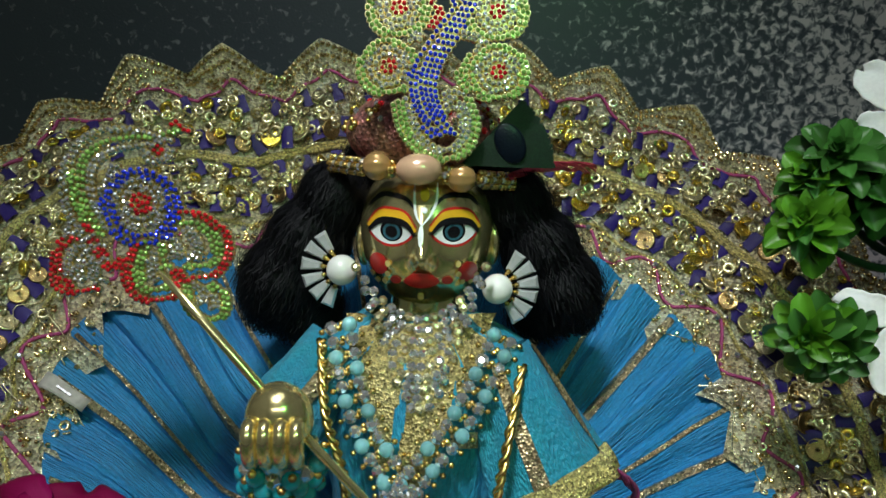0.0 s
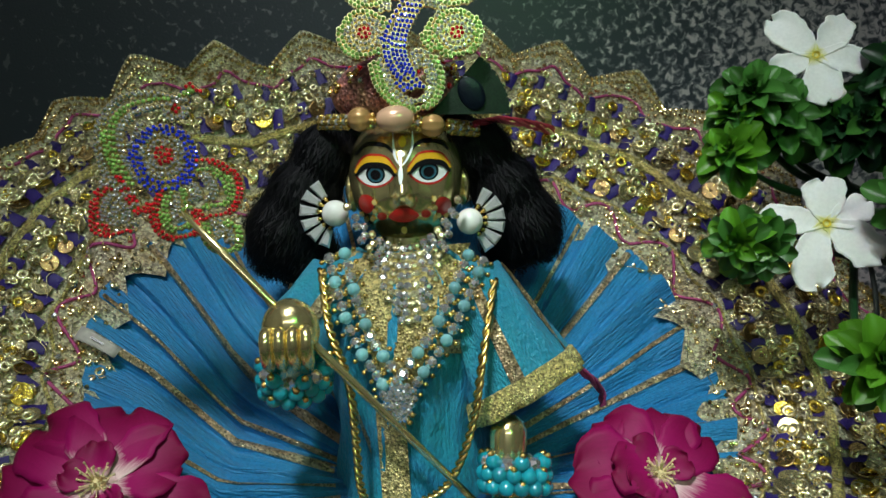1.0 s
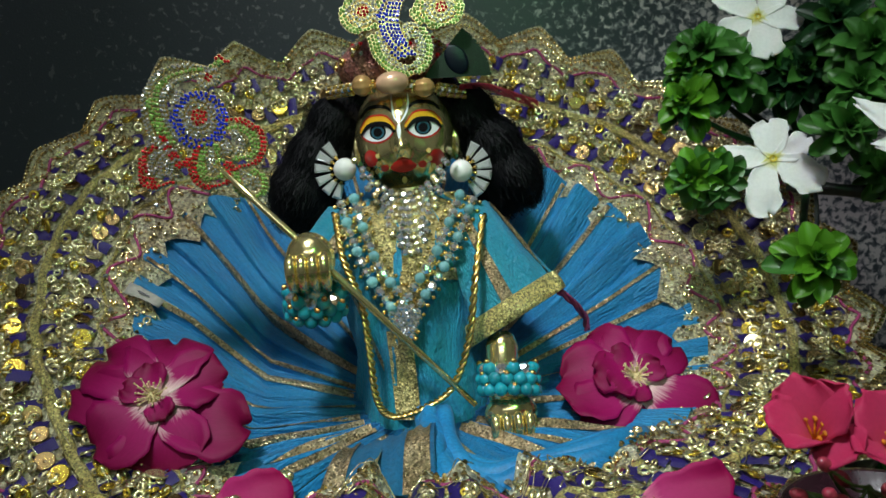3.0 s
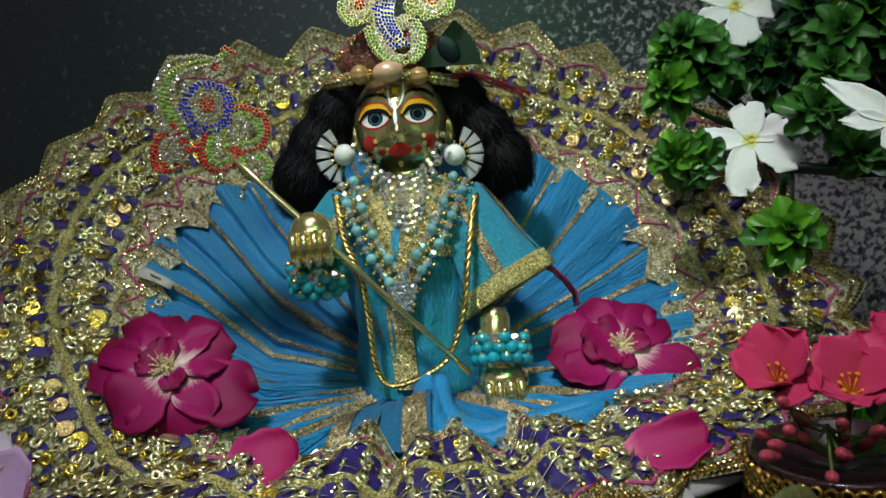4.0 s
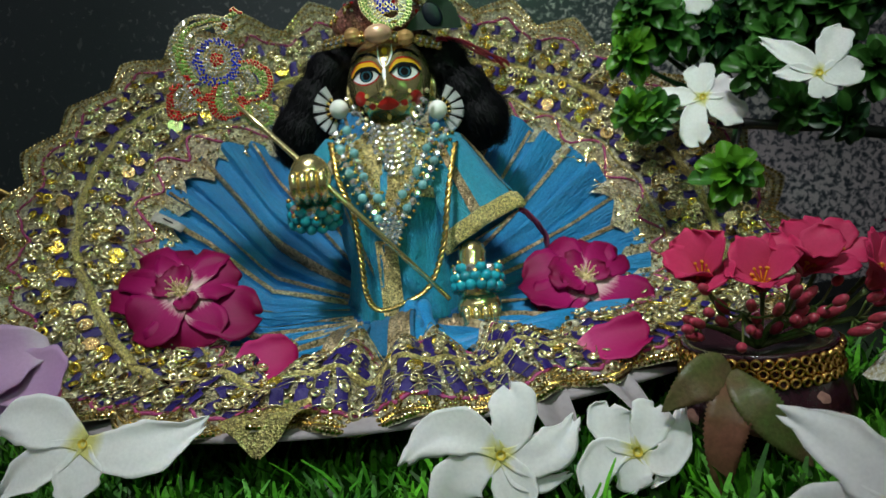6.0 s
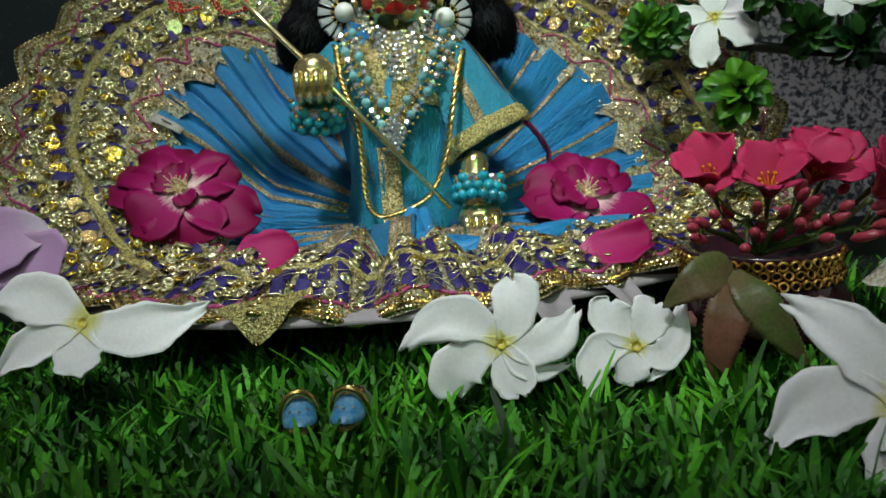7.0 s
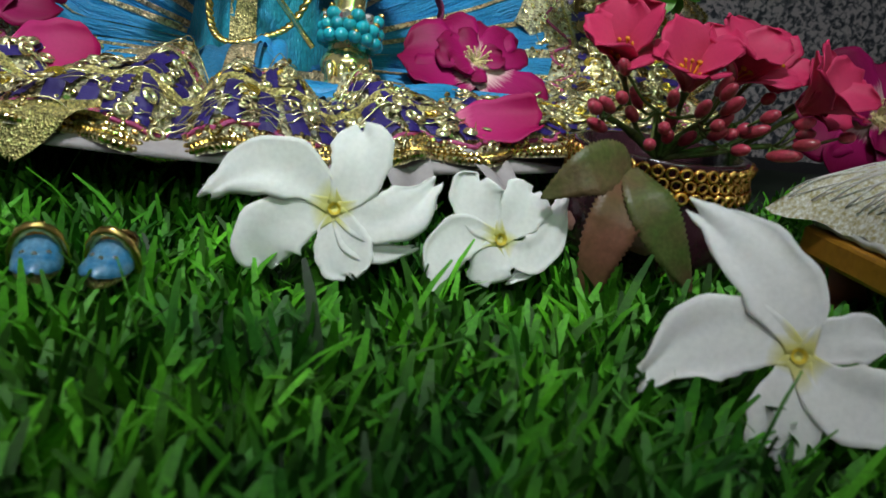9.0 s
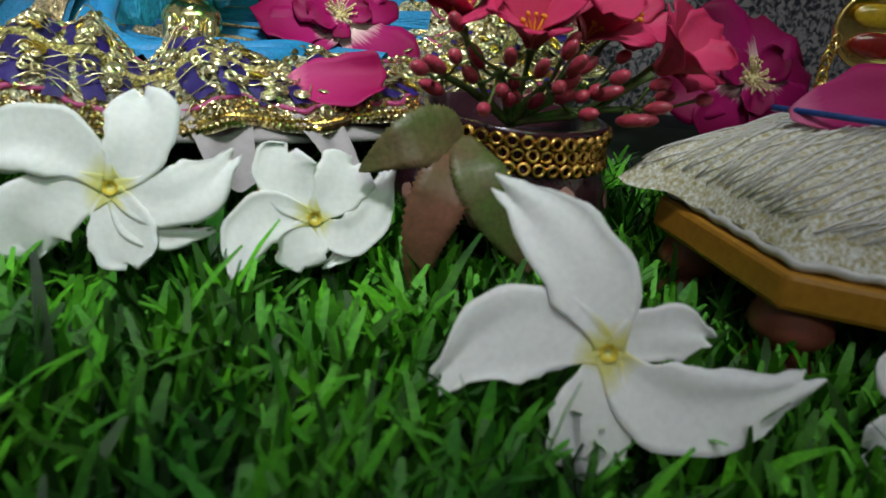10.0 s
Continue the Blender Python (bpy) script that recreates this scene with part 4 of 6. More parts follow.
CRIMSON = mat("crimson_thread", (0.55, 0.03, 0.08), 0.6, 0, 0.3, 300, 1500, 0.5)
cord("tie_thread", ((0.0202, 0.2240, 0.1634), (0.0314, 0.2450, 0.1640), (0.0460, 0.2800, 0.1615), (0.0610, 0.3130, 0.1580)), "loose crimson tie threads of the headband", 7, 0.0013, 0.00045)
cord("tie_thread", ((0.0485, 0.2050, 0.0799), (0.0547, 0.2120, 0.0733), (0.0602, 0.2200, 0.0651), (0.0610, 0.2220, 0.0592)), "short pink tie cord at the sleeve", 4, 0.0008, 0.0007, False)


def earring(center, angles, label):
    c = Vector(center)
    ob = thing("earring", label, "earring", c, "earrings of the statue")
    bm = bmesh.new()
    ball(bm, Matrix.Translation(c), 0.0046, 28, 20)
    part("pearl", bm, PEARL, ob, "round white pearl")
    for a in angles:
        d = Vector((math.cos(radians(a)), 0.0, math.sin(radians(a))))
        n = Vector((0.0, -1, 0.12))
        s = d.cross(n).normalized()
        at = c + Vector((0, 0.002, 0))
        bm = bmesh.new()
        lo, hi, deep = at + d * 0.0062, at + d * 0.0125, n * 0.0011
        vs = [bm.verts.new(p) for p in (lo - s * 0.0011, lo + s * 0.0011, hi + s * 0.0020, hi - s * 0.0020)]
        ins = [bm.verts.new(p + deep) for p in (lo + d * 0.0006 - s * 0.0006, lo + d * 0.0006 + s * 0.0006, hi - d * 0.0008 + s * 0.0012, hi - d * 0.0008 - s * 0.0012)]
        bm.faces.new(ins)
        for k in range(4):
            bm.faces.new((vs[k], vs[(k + 1) % 4], ins[(k + 1) % 4], ins[k]))
        bm.faces.new(vs[::-1])
        stone = part("baguette_crystal", bm, BAGUETTE, ob, smooth=False)
        bm = bmesh.new()
        tube(bm, [at + d * 0.003, at + d * 0.0064], 0.0006, 6)
        ball(bm, Matrix.Translation(at + d * 0.0058 + n * 0.0006), 0.0008, 8, 6)
        part("prong", bm, GOLD, stone)


earring((-0.0300, 0.2200, 0.1359), (122, 146, 172, 198, 222, 246), "pearl earring with a fan of clear baguette crystals")
earring((0.0162, 0.2200, 0.1301), (56, 32, 8, -14, -38, -58), "pearl earring with a fan of clear baguette crystals")


def choker():
    ob = thing("choker", "rhinestone bib choker in pale gold settings", "necklace", (-0.006, 0.205, 0.118))
    n = 0
    for row in range(9):
        z = 0.1235 - row * 0.0026
        half = 0.0185 - row * 0.0020
        count = max(1, int(2 * half / 0.0024))
        for k in range(count + 1):
            x = -0.0062 + (-half + 2 * half * k / max(count, 1)) + (0.0006 if row % 2 else 0)
            zz = z + 0.9 * (x + 0.0062) ** 2 / 0.02
            y = min(torso_y(x, zz, 0.0016), 0.2105 - row * 0.0012)
            gem("s" if (row + k) % 3 else "p", ob, (x, y, zz), 0.00150, (0.3 * (x + 0.006) / 0.02, -1, 0.35), 20 * k, 0.25)


choker()


def bead_rope(name, label, pts, pattern, step, off, rows=1, gap=0.0052):
    ob = thing(name, label, "necklace", pts[0])
    line = curve(pts, 200)
    last, k = None, 0
    for i in range(1, 200):
        p = line[i]
        if last is not None and (p - last).length < step:
            continue
        last = p.copy()
        d = (line[i + 1] - line[i - 1]).normalized() if i < 200 else d
        side = Vector((d.z, 0, -d.x)).normalized()
        for r in range(rows):
            q = p + side * gap * (r - (rows - 1) / 2)
            kind, size = pattern[(k + r) % len(pattern)]
            y = min(torso_y(q.x, q.z, off), q.y)
            gem(kind, ob, (q.x, y - size * 0.4, q.z), size, (0, -1, 0.3), 13 * k, 0.2)
            for s in (-1, 1):
                e = q + side * s * (size + 0.0009) + d * 0.0006 * s
                gem("o", ob, (e.x, min(torso_y(e.x, e.z, off), e.y) - 0.0006, e.z), 0.0009, (0, -1, 0))
        k += 1
    return ob


bead_rope("bead_necklace", "aqua glass and crystal bead necklace", ((-0.0284, 0.2030, 0.1243), (-0.0251, 0.1960, 0.1105), (-0.0206, 0.1920, 0.0971), (-0.0137, 0.1900, 0.0854), (-0.0129, 0.1890, 0.0772)),
          (("a", 0.0022), ("s", 0.0020), ("s", 0.0018)), 0.0039, 0.0020, 2)
bead_rope("bead_necklace", "aqua glass and crystal bead necklace", ((0.0165, 0.2030, 0.1204), (0.0099, 0.1960, 0.1089), (0.0029, 0.1920, 0.0978), (-0.0057, 0.1900, 0.0877), (-0.0113, 0.1890, 0.0791)),
          (("s", 0.0020), ("a", 0.0022), ("s", 0.0018)), 0.0039, 0.0020, 2)


def pendant():
    ob = thing("pendant", "drop-shaped rhinestone pendant under the necklaces", "pendant", (-0.0116, 0.1880, 0.0794))
    c = Vector((-0.0116, 0.1865, 0.0794))
    for row in range(7):
        half = (0, 1, 2, 2, 2, 1, 1)[row]
        for k in range(-half, half + 1):
            gem("s", ob, c + Vector((k * 0.0022 + (0.0011 if row % 2 else 0), -0.0006 + 0.0003 * abs(k), 0.0066 - row * 0.0021)), 0.00125, (0.1 * k, -1, 0.2), 17 * k, 0.2)
    for dx, dz in ((-0.004, -0.006), (0.0045, -0.005), (0.001, -0.0088), (0.0035, -0.0075)):
        gem("o", ob, c + Vector((dx, 0, dz)), 0.0010)


pendant()


def rope_chain():
    ob = thing("rope_chain", "long twisted gold rope chain", "chain", (-0.0332, 0.2000, 0.1192))
    line = curve(((-0.0339, 0.2030, 0.1200), (-0.0312, 0.1900, 0.1037), (-0.0261, 0.1850, 0.0878), (-0.0252, 0.1840, 0.0695), (-0.0247, 0.1830, 0.0522), (-0.0198, 0.1820, 0.0451), (-0.0075, 0.1810, 0.0475), (0.0032, 0.1820, 0.0536), (0.0109, 0.1830, 0.0700), (0.0157, 0.1840, 0.0917), (0.0219, 0.2000, 0.1134)), 260)
    for k in range(2):
        bm = bmesh.new()
        tube(bm, [p + 0.0007 * Vector((math.cos(i * 0.75 + k * math.pi), math.sin(i * 0.75 + k * math.pi), 0.4 * math.sin(i * 0.75 + k * math.pi))) for i, p in enumerate(line)], 0.00085, 7)
        part("strand", bm, GOLD, ob)


rope_chain()


def bracelet(center, axis, r, label, rng):
    c = Vector(center)
    ob = thing("bracelet", label, "bracelet", c, "bracelets of the statue")
    q = Vector(axis).to_track_quat("Z", "Y").to_matrix()
    for row in range(3):
        n = 13
        for k in range(n):
            a = (k + 0.5 * (row % 2)) * math.tau / n
            p = c + q @ Vector((r * math.cos(a), 0.82 * r * math.sin(a), (row - 1) * 0.0038))
            out = (p - c).normalized()
            kind = "t" if row < 2 else ("s" if k % 2 else "t")
            gem(kind, ob, p, 0.0026 if kind == "t" else 0.0023, out)
            if k % 2 == row % 2:
                gem("o", ob, p + out * 0.0012 + q @ Vector((0, 0, 0.0019)), 0.0012, out)


bracelet((0.0240, 0.1855, 0.0529), (0.1, 0.35, 1.0), 0.0098, "turquoise bead and crystal bracelet on the lowered wrist", random.Random(1))
bracelet((-0.0425, 0.1860, 0.0904), (0.15, -0.45, 1.0), 0.0098, "turquoise bead and gold bracelet on the raised wrist", random.Random(2))
# ---- the border's trimmings ----
def cup_mesh(name, material, seg, profile):
    """A sequin turned from (radius, height) pairs."""
    bm = bmesh.new()
    grid(bm, [[(r * math.cos(k * math.tau / seg), r * math.sin(k * math.tau / seg), h) for k in range(seg)] for r, h in profile], wrap=True)
    return finish(name, bm, material)


YELLOW_SEQUIN = mat("yellow_sequin", (0.92, 0.66, 0.10), 0.2, 0.9, 0.15, 90, 900, 0.2, rand=0.3)
BIG = [cup_mesh("large_sequin", m, 18, ((0.10, 0.02), (0.28, 0.16), (0.42, 0.04), (0.58, 0.18), (0.72, 0.06), (0.88, 0.22), (1.0, 0.14), (1.0, 0.02))) for m in (COPPER_GOLD, OLD_GOLD, COPPER_GOLD, YELLOW_SEQUIN)]
SMALL = [cup_mesh("ring_sequin", m, 10, ((0.30, 0.02), (0.42, 0.32), (0.80, 0.36), (1.0, 0.10), (0.95, 0.0))) for m in (PALE_GOLD, OLD_GOLD, PALE_GOLD, YELLOW_SEQUIN)]


def bar_mesh():
    bm = bmesh.new()
    grid(bm, [[(x, y, 0.16 * (1 - (2 * abs(x)) ** 4) + 0.05 * math.sin(y * 9)) for x in np.linspace(-0.5, 0.5, 5)] for y in np.linspace(-0.5, 0.5, 5)])
    return finish("purple_bar", bm, PURPLE)


BAR = bar_mesh()


def on_border(a, f, off=0.0):
    r = ring(a, f)
    p = polar(a, r, border_height(a, f) + off)
    e = 0.01
    q = polar(a + e, ring(a + e, f), border_height(a + e, f) + off)
    g = polar(a, ring(a, f + 0.02), border_height(a, f + 0.02) + off)
    n = (q - p).cross(g - p).normalized()
    if n.dot(sheet_normal(WAIST[1] + r * math.sin(a))) < 0:
        n = -n
    return p, n, (g - p).normalized()


def lay(mesh, name, a, f, size, off, tilt, rng, stretch=None, turn=0.0):
    p, n, out = on_border(a, f, off)
    tilt *= 1 - 0.55 * front(a)
    size *= 1 - 0.35 * front(a)
    n = (n + Vector((rng.uniform(-tilt, tilt), rng.uniform(-tilt, tilt), rng.uniform(-tilt, tilt)))).normalized()
    x = out.cross(n).normalized()
    m = Matrix((x, n.cross(x), n)).transposed().to_4x4()
    m = Matrix.Translation(p) @ m @ pose(0, 0, 0, 0, 0, turn) @ Matrix.Diagonal((*(stretch or (size, size, size)), 1))
    return piece(name, mesh, BORDER, m)


def trimmings():
    rng = random.Random(12)
    cells = 96
    loose_v, loose_f = [], []
    for band, (f0, f1) in enumerate(((0.27, 0.45), (0.60, 0.78))):
        for k in range(cells):
            a = (k + 0.5 * band) * math.tau / cells + rng.uniform(-0.006, 0.006)
            r = ring(a, (f0 + f1) / 2)
            if math.sin(a) < -0.3 and r < 0.05:
                continue
            wide = r * math.tau / cells
            lay(BAR, "purple_bar", a, f0 + 0.03, 1, 0.0012, 0.12, rng, (0.0050, 0.0092, 0.003), rng.uniform(-22, 22))
            lay(BAR, "purple_bar", a + 0.1 * math.tau / cells, f1 + 0.02, 1, 0.0012, 0.12, rng, (0.0046, 0.0078, 0.003), rng.uniform(-22, 22))
            if front(a) > 0.35 and rng.random() < 0.72:
                continue
            lay(rng.choice(BIG), "large_sequin", a + 0.5 * math.tau / cells, f0 + rng.uniform(0.02, 0.06), rng.uniform(0.0032, 0.0044), 0.0020, 0.55, rng)
            for df, da in ((0.075, 0.30), (0.10, 0.62), (0.145, 0.42), (0.185, 0.68), (0.205, 0.34)):
                lay(rng.choice(SMALL), "ring_sequin", a + da * math.tau / cells, f0 + df + rng.uniform(-0.01, 0.01), rng.uniform(0.0020, 0.0031), 0.0024, 0.75, rng)
    # small gold beads along both edges and loose over the net, too many to count
    bead = [(math.sin(p) * math.cos(q), math.sin(p) * math.sin(q), math.cos(p)) for p in (0.6, 1.5) for q in (0, 1.26, 2.51, 3.77, 5.03)]
    def scatter(a, f, size):
        p, n, out = on_border(a, f, 0.0006)
        k = len(loose_v)
        q = frame_of(n, p, 0, size)
        loose_v.extend([q @ Vector(v) for v in bead])
        loose_v.append(q @ Vector((0, 0, 1)))
        for i in range(5):
            j = (i + 1) % 5
            loose_f.append((k + 5 + i, k + 5 + j, k + j, k + i))
            loose_f.append((k + i, k + j, k + 10))
    for k in range(620):
        scatter(k * math.tau / 620, 0.985, 0.0012)
        scatter((k + 0.5) * math.tau / 620, 0.950, 0.0011)
    for k in range(4200):
        scatter(rng.uniform(0, math.tau), rng.choice((rng.uniform(0.02, 0.22), rng.uniform(0.25, 0.96), rng.uniform(0.85, 0.95))), rng.uniform(0.0006, 0.0012))
    mesh = bpy.data.meshes.new("gold_bead")
    mesh.from_pydata(loose_v, [], loose_f)
    mesh.materials.append(mat("tiny_gold_bead", (0.82, 0.68, 0.34), 0.24, 1.0, 0.2, 200, 900, 0, second=(0.5, 0.32, 0.1), island=True, rand=0.4))
    part("gold_bead", mesh, None, BORDER, kind="stuff")
    # small open rings sewn close together between the counted ones
    ring_v, ring_f = [], []
    circle_8 = [(math.cos(q * math.tau / 8), math.sin(q * math.tau / 8)) for q in range(8)]
    for k in range(1700):
        a, f = rng.uniform(0, math.tau), rng.choice((rng.uniform(0.30, 0.46), rng.uniform(0.62, 0.78), rng.uniform(0.02, 0.96)))
        if rng.random() < 0.85 * front(a):
            continue
        p, n, out = on_border(a, f, 0.0022)
        tilt = 0.8 * (1 - 0.5 * front(a))
        n = (n + Vector((rng.uniform(-tilt, tilt), rng.uniform(-tilt, tilt), rng.uniform(-tilt, tilt)))).normalized()
        q, base = frame_of(n, p, 0, rng.uniform(0.0014, 0.0026)), len(ring_v)
        for r, h in ((0.42, 0.0), (0.55, 0.34), (0.85, 0.34), (1.0, 0.0)):
            ring_v.extend([q @ Vector((r * c, r * d, h)) for c, d in circle_8])
        for i in range(3):
            for j in range(8):
                ring_f.append((base + 8 * i + j, base + 8 * i + (j + 1) % 8, base + 8 * i + 8 + (j + 1) % 8, base + 8 * i + 8 + j))
    mesh = bpy.data.meshes.new("small_ring")
    mesh.from_pydata(ring_v, [], ring_f)
    mesh.materials.append(mat("small_gold_ring", (0.96, 0.87, 0.52), 0.24, 0.88, 0.15, 200, 900, 0, second=(0.82, 0.62, 0.25), island=True, rand=0.45))
    mesh.shade_smooth()
    part("small_ring", mesh, None, BORDER, "small gold ring sequins", kind="stuff")
    # cords and braid
    def trail(f_of, material, r, name, label, n=720, flat=1.0):
        bm = bmesh.new()
        pts = []
        for j in range(n):
            a = j * math.tau / n
            pts.append(on_border(a, f_of(a), r * 0.8)[0])
        tube(bm, pts, r, 6, closed=True, flat=flat)
        part(name, bm, material, BORDER, label)
    trail(lambda a: 0.17 + 0.045 * math.sin(a * 30 + math.sin(a * 5)), PINK_CORD, 0.0007, "inner_cord", "wavy magenta cord")
    trail(lambda a: 0.84 + 0.05 * (1 - abs(((a * 17 / math.pi) % 1) - 0.5) * 2) + 0.008 * math.sin(a * 91), PINK_CORD, 0.0007, "outer_cord", "wavy magenta cord")
    for f in (0.525, 0.545):
        trail(lambda a, f=f: f + 0.004 * math.sin(a * 40), GOLD_LACE, 0.0014, "gold_braid", "flat gold braid", 480)
    trail(lambda a: 0.225, GOLD_LACE, 0.0008, "gold_braid", "", 480)
    bm = bmesh.new()
    for k in range(260):
        a0 = rng.uniform(0, math.tau) if k % 3 else rng.uniform(-2.4, -0.7)
        f0, span, amp = rng.uniform(0.06, 0.92), rng.uniform(0.10, 0.34), rng.uniform(0.01, 0.04)
        ph, drift = rng.uniform(0, 6), rng.uniform(-0.15, 0.15)
        pts = []
        for i in range(15):
            f = f0 + drift * i / 14 + amp * math.sin(i * 0.9 + ph)
            pts.append(on_border(a0 + span * i / 14, min(0.97, max(0.02, f)), 0.0016 + 0.0014 * math.sin(i * 0.7 + ph))[0])
        tube(bm, pts, rng.uniform(0.00016, 0.0003), 4)
    part("gold_thread", bm, PALE_GOLD, BORDER, "loose pale gold threads", kind="stuff")
    for k in range(60):
        a = (k + 0.5) * math.tau / 60
        lay(STONES["s"], "crystal", a, 0.205, 0.0014, 0.0012, 0.3, rng)
        if k % 2:
            lay(STONES["g"], "green_stone", a + 0.05, 0.82, 0.0013, 0.0012, 0.3, rng)
        else:
            lay(STONES["s"], "crystal", a + 0.05, 0.82, 0.0015, 0.0012, 0.3, rng)


trimmings()


def lace_ribbon():
    ob = thing("lace_ribbon", "sheer gold lace ribbon hanging over the front hem", "ribbon", (-0.0336, 0.1150, 0.0321))
    edge = [(Vector((-0.0323, 0.1350, 0.0347)), Vector((-0.0214, 0.1500, 0.0431))), (Vector((-0.0340, 0.1150, 0.0382)), Vector((-0.0238, 0.1250, 0.0394))), (Vector((-0.0374, 0.1000, 0.0329)), Vector((-0.0278, 0.1000, 0.0263))),
            (Vector((-0.0669, 0.0930, 0.0287)), Vector((-0.0399, 0.0900, 0.0300))), (Vector((-0.0623, 0.0900, 0.0235)), Vector((-0.0475, 0.0880, 0.0238))), (Vector((-0.0572, 0.0880, 0.0177)), Vector((-0.0548, 0.0870, 0.0178)))]
    left, right = curve([e[0] for e in edge], 30), curve([e[1] for e in edge], 30)
    bm = bmesh.new()
    grid(bm, [[p.lerp(q, k / 8) + Vector((0, 0, 0.0025 + 0.0007 * math.sin(k * 1.6 + i * 0.4))) for k in range(9)] for i, (p, q) in enumerate(zip(left, right))])
    part("lace", bm, GOLD_LACE, ob, "pale gold lace mesh")


lace_ribbon()


def hem_flaps():
    for a, w, drop in ((-1.18, 0.16, 0.014), (-1.0, 0.12, 0.010)):
        bm = bmesh.new()
        rows = []
        for i in range(8):
            f = i / 7
            rows.append([polar(a + w * (k / 8 - 0.5) * (1 - 0.55 * f), outer_edge(a) * (0.90 + 0.16 * f), 0.004 - drop * f * f + 0.001 * math.sin(k)) for k in range(9)])
        grid(bm, rows)
        ob = part("lining_flap", bm, LINING, SKIRT, "loose pale lining flap at the front hem")


hem_flaps()


# ---- flowers ----
WHITE_PETAL = petal_paint("white_petal", (0.75, 0.72, 0.25), (0.95, 0.95, 0.94), (0.94, 0.94, 0.91), 0.45, 0.10, 0.17, 0.02, 0.0)
ROSE_PETAL = petal_paint("magenta_rose_petal", (0.80, 0.58, 0.56), (0.15, 0.001, 0.032), (0.30, 0.004, 0.10), 0.55, 0.0, 0.35, 0.13, 0.0)
PINK_PETAL = petal_paint("loose_rose_petal", (0.62, 0.14, 0.28), (0.32, 0.004, 0.075), (0.44, 0.022, 0.15), 0.55, 0.0, 0.25, 0.08, 0.0)
RED_PETAL = petal_paint("coral_red_petal", (0.55, 0.07, 0.11), (0.58, 0.028, 0.110), (0.64, 0.065, 0.165), 0.5, 0.0, 0.45, 0.14, 0.0)
LILAC_PETAL = petal_paint("lilac_petal", (0.60, 0.50, 0.60), (0.50, 0.28, 0.52), (0.55, 0.36, 0.55), 0.5, 0.15, 0.3, 0.06)
THROAT = mat("yellow_throat", (0.85, 0.66, 0.06), 0.6, 0, 0.2, 200, 900, 0.4)
STAMEN = mat("pale_stamen", (0.80, 0.66, 0.34), 0.6, 0, 0.2, 200, 900, 0.3)
ORANGE = mat("orange_stamen", (0.75, 0.28, 0.01), 0.55, 0, 0.15, 200, 900, 0.3)
STEM = mat("green_stem", (0.11, 0.20, 0.04), 0.5, 0, 0.25, 120, 900, 0.3, second=(0.10, 0.05, 0.03))
BUD_RED = mat("red_bud", (0.50, 0.05, 0.10), 0.3, 0, 0.25, 300, 900, 0.2, second=(0.30, 0.05, 0.04), coat=0.4)


def petal(bm, length, width, shape, cup, curl, wave, rng, n=12, m=10, twist=0.0):
    """A petal along +x from its foot, spread in y, facing +z; shape(f) is its half-width from foot to tip."""
    rows = []
    ph, ph2 = rng.uniform(0, 6), rng.uniform(0, 6)
    for i in range(n + 1):
        f = i / n
        row = []
        for j in range(m + 1):
            g = 2 * j / m - 1
            half = width * shape(f)
            x = length * (f - 0.04 * g * g * f) + 0.03 * length * f * f * math.sin(4 * g + ph)
            y = half * g + twist * length * f * f
            z = cup * length * (f - f * f * 0.5) + curl * length * f ** 3 + 0.22 * half * g * g
            z += wave * length * f * f * (0.6 * math.sin(3.1 * g + 5 * f + ph) + 0.4 * math.sin(6 * g + ph2)) * (0.3 + abs(g))
            y += 0.10 * half * math.sin(7 * f + ph) * abs(g) + 0.05 * half * math.sin(19 * f + ph2) * g
            row.append((x, y, z))
        rows.append(row)
    grid(bm, rows, uv=lambda i, j: (j / m, i / n))


def thicken(ob, t):
    mod = ob.modifiers.new("thick", "SOLIDIFY")
    mod.thickness, mod.offset = t, 0
    return ob


def place_part(name, bm, material, parent, m, label="", thick=0.0):
    for v in bm.verts:
        v.co = m @ v.co
    ob = part(name, bm, material, parent, label)
    return thicken(ob, thick) if thick else ob


def obovate(f):
    return 0.22 + 0.78 * math.sin(math.pi * min(1, f * 0.86) ** 1.35) ** 0.8 if f < 0.999 else 0.30


def bent_petal(bm, mid, tip, half, rng, shape, lift=0.10, curl=0.0, wave=0.05, n=20, m=12):
    """A petal from the flower's heart through mid to tip, points of the flower's plane, facing +z."""
    a, t = Vector((0.0, 0.0)), Vector(tip)
    c = 2 * Vector(mid) - 0.5 * t
    span = t.length
    ph, ph2, tilt = rng.uniform(0, 6), rng.uniform(0, 6), rng.uniform(-0.15, 0.15)
    rows = []
    for i in range(n + 1):
        f = i / n
        p = (1 - f) ** 2 * a + 2 * f * (1 - f) * c + f * f * t
        d = 2 * (1 - f) * (c - a) + 2 * f * (t - c)
        d = d.normalized() if d.length > 1e-6 else t.normalized()
        side = Vector((-d.y, d.x))
        w = half * shape(f)
        row = []
        for j in range(m + 1):
            g = 2 * j / m - 1
            e = 1 + 0.05 * math.sin(13 * f + ph) + 0.03 * math.sin(29 * f + ph2 + g)
            q = p + side * w * g * e + d * 0.05 * span * f * math.sin(3.5 * g + ph)
            z = lift * span * (f - 0.5 * f * f) + curl * span * f ** 3 + tilt * w * g * f + 0.12 * w * g * g
            z += wave * span * f * (0.6 * math.sin(3.1 * g + 5 * f + ph) + 0.4 * math.sin(6 * g + ph2)) * (0.3 + abs(g))
            row.append((q.x, q.y, z))
        rows.append(row)
    grid(bm, rows, uv=lambda i, j: (j / m, i / n))


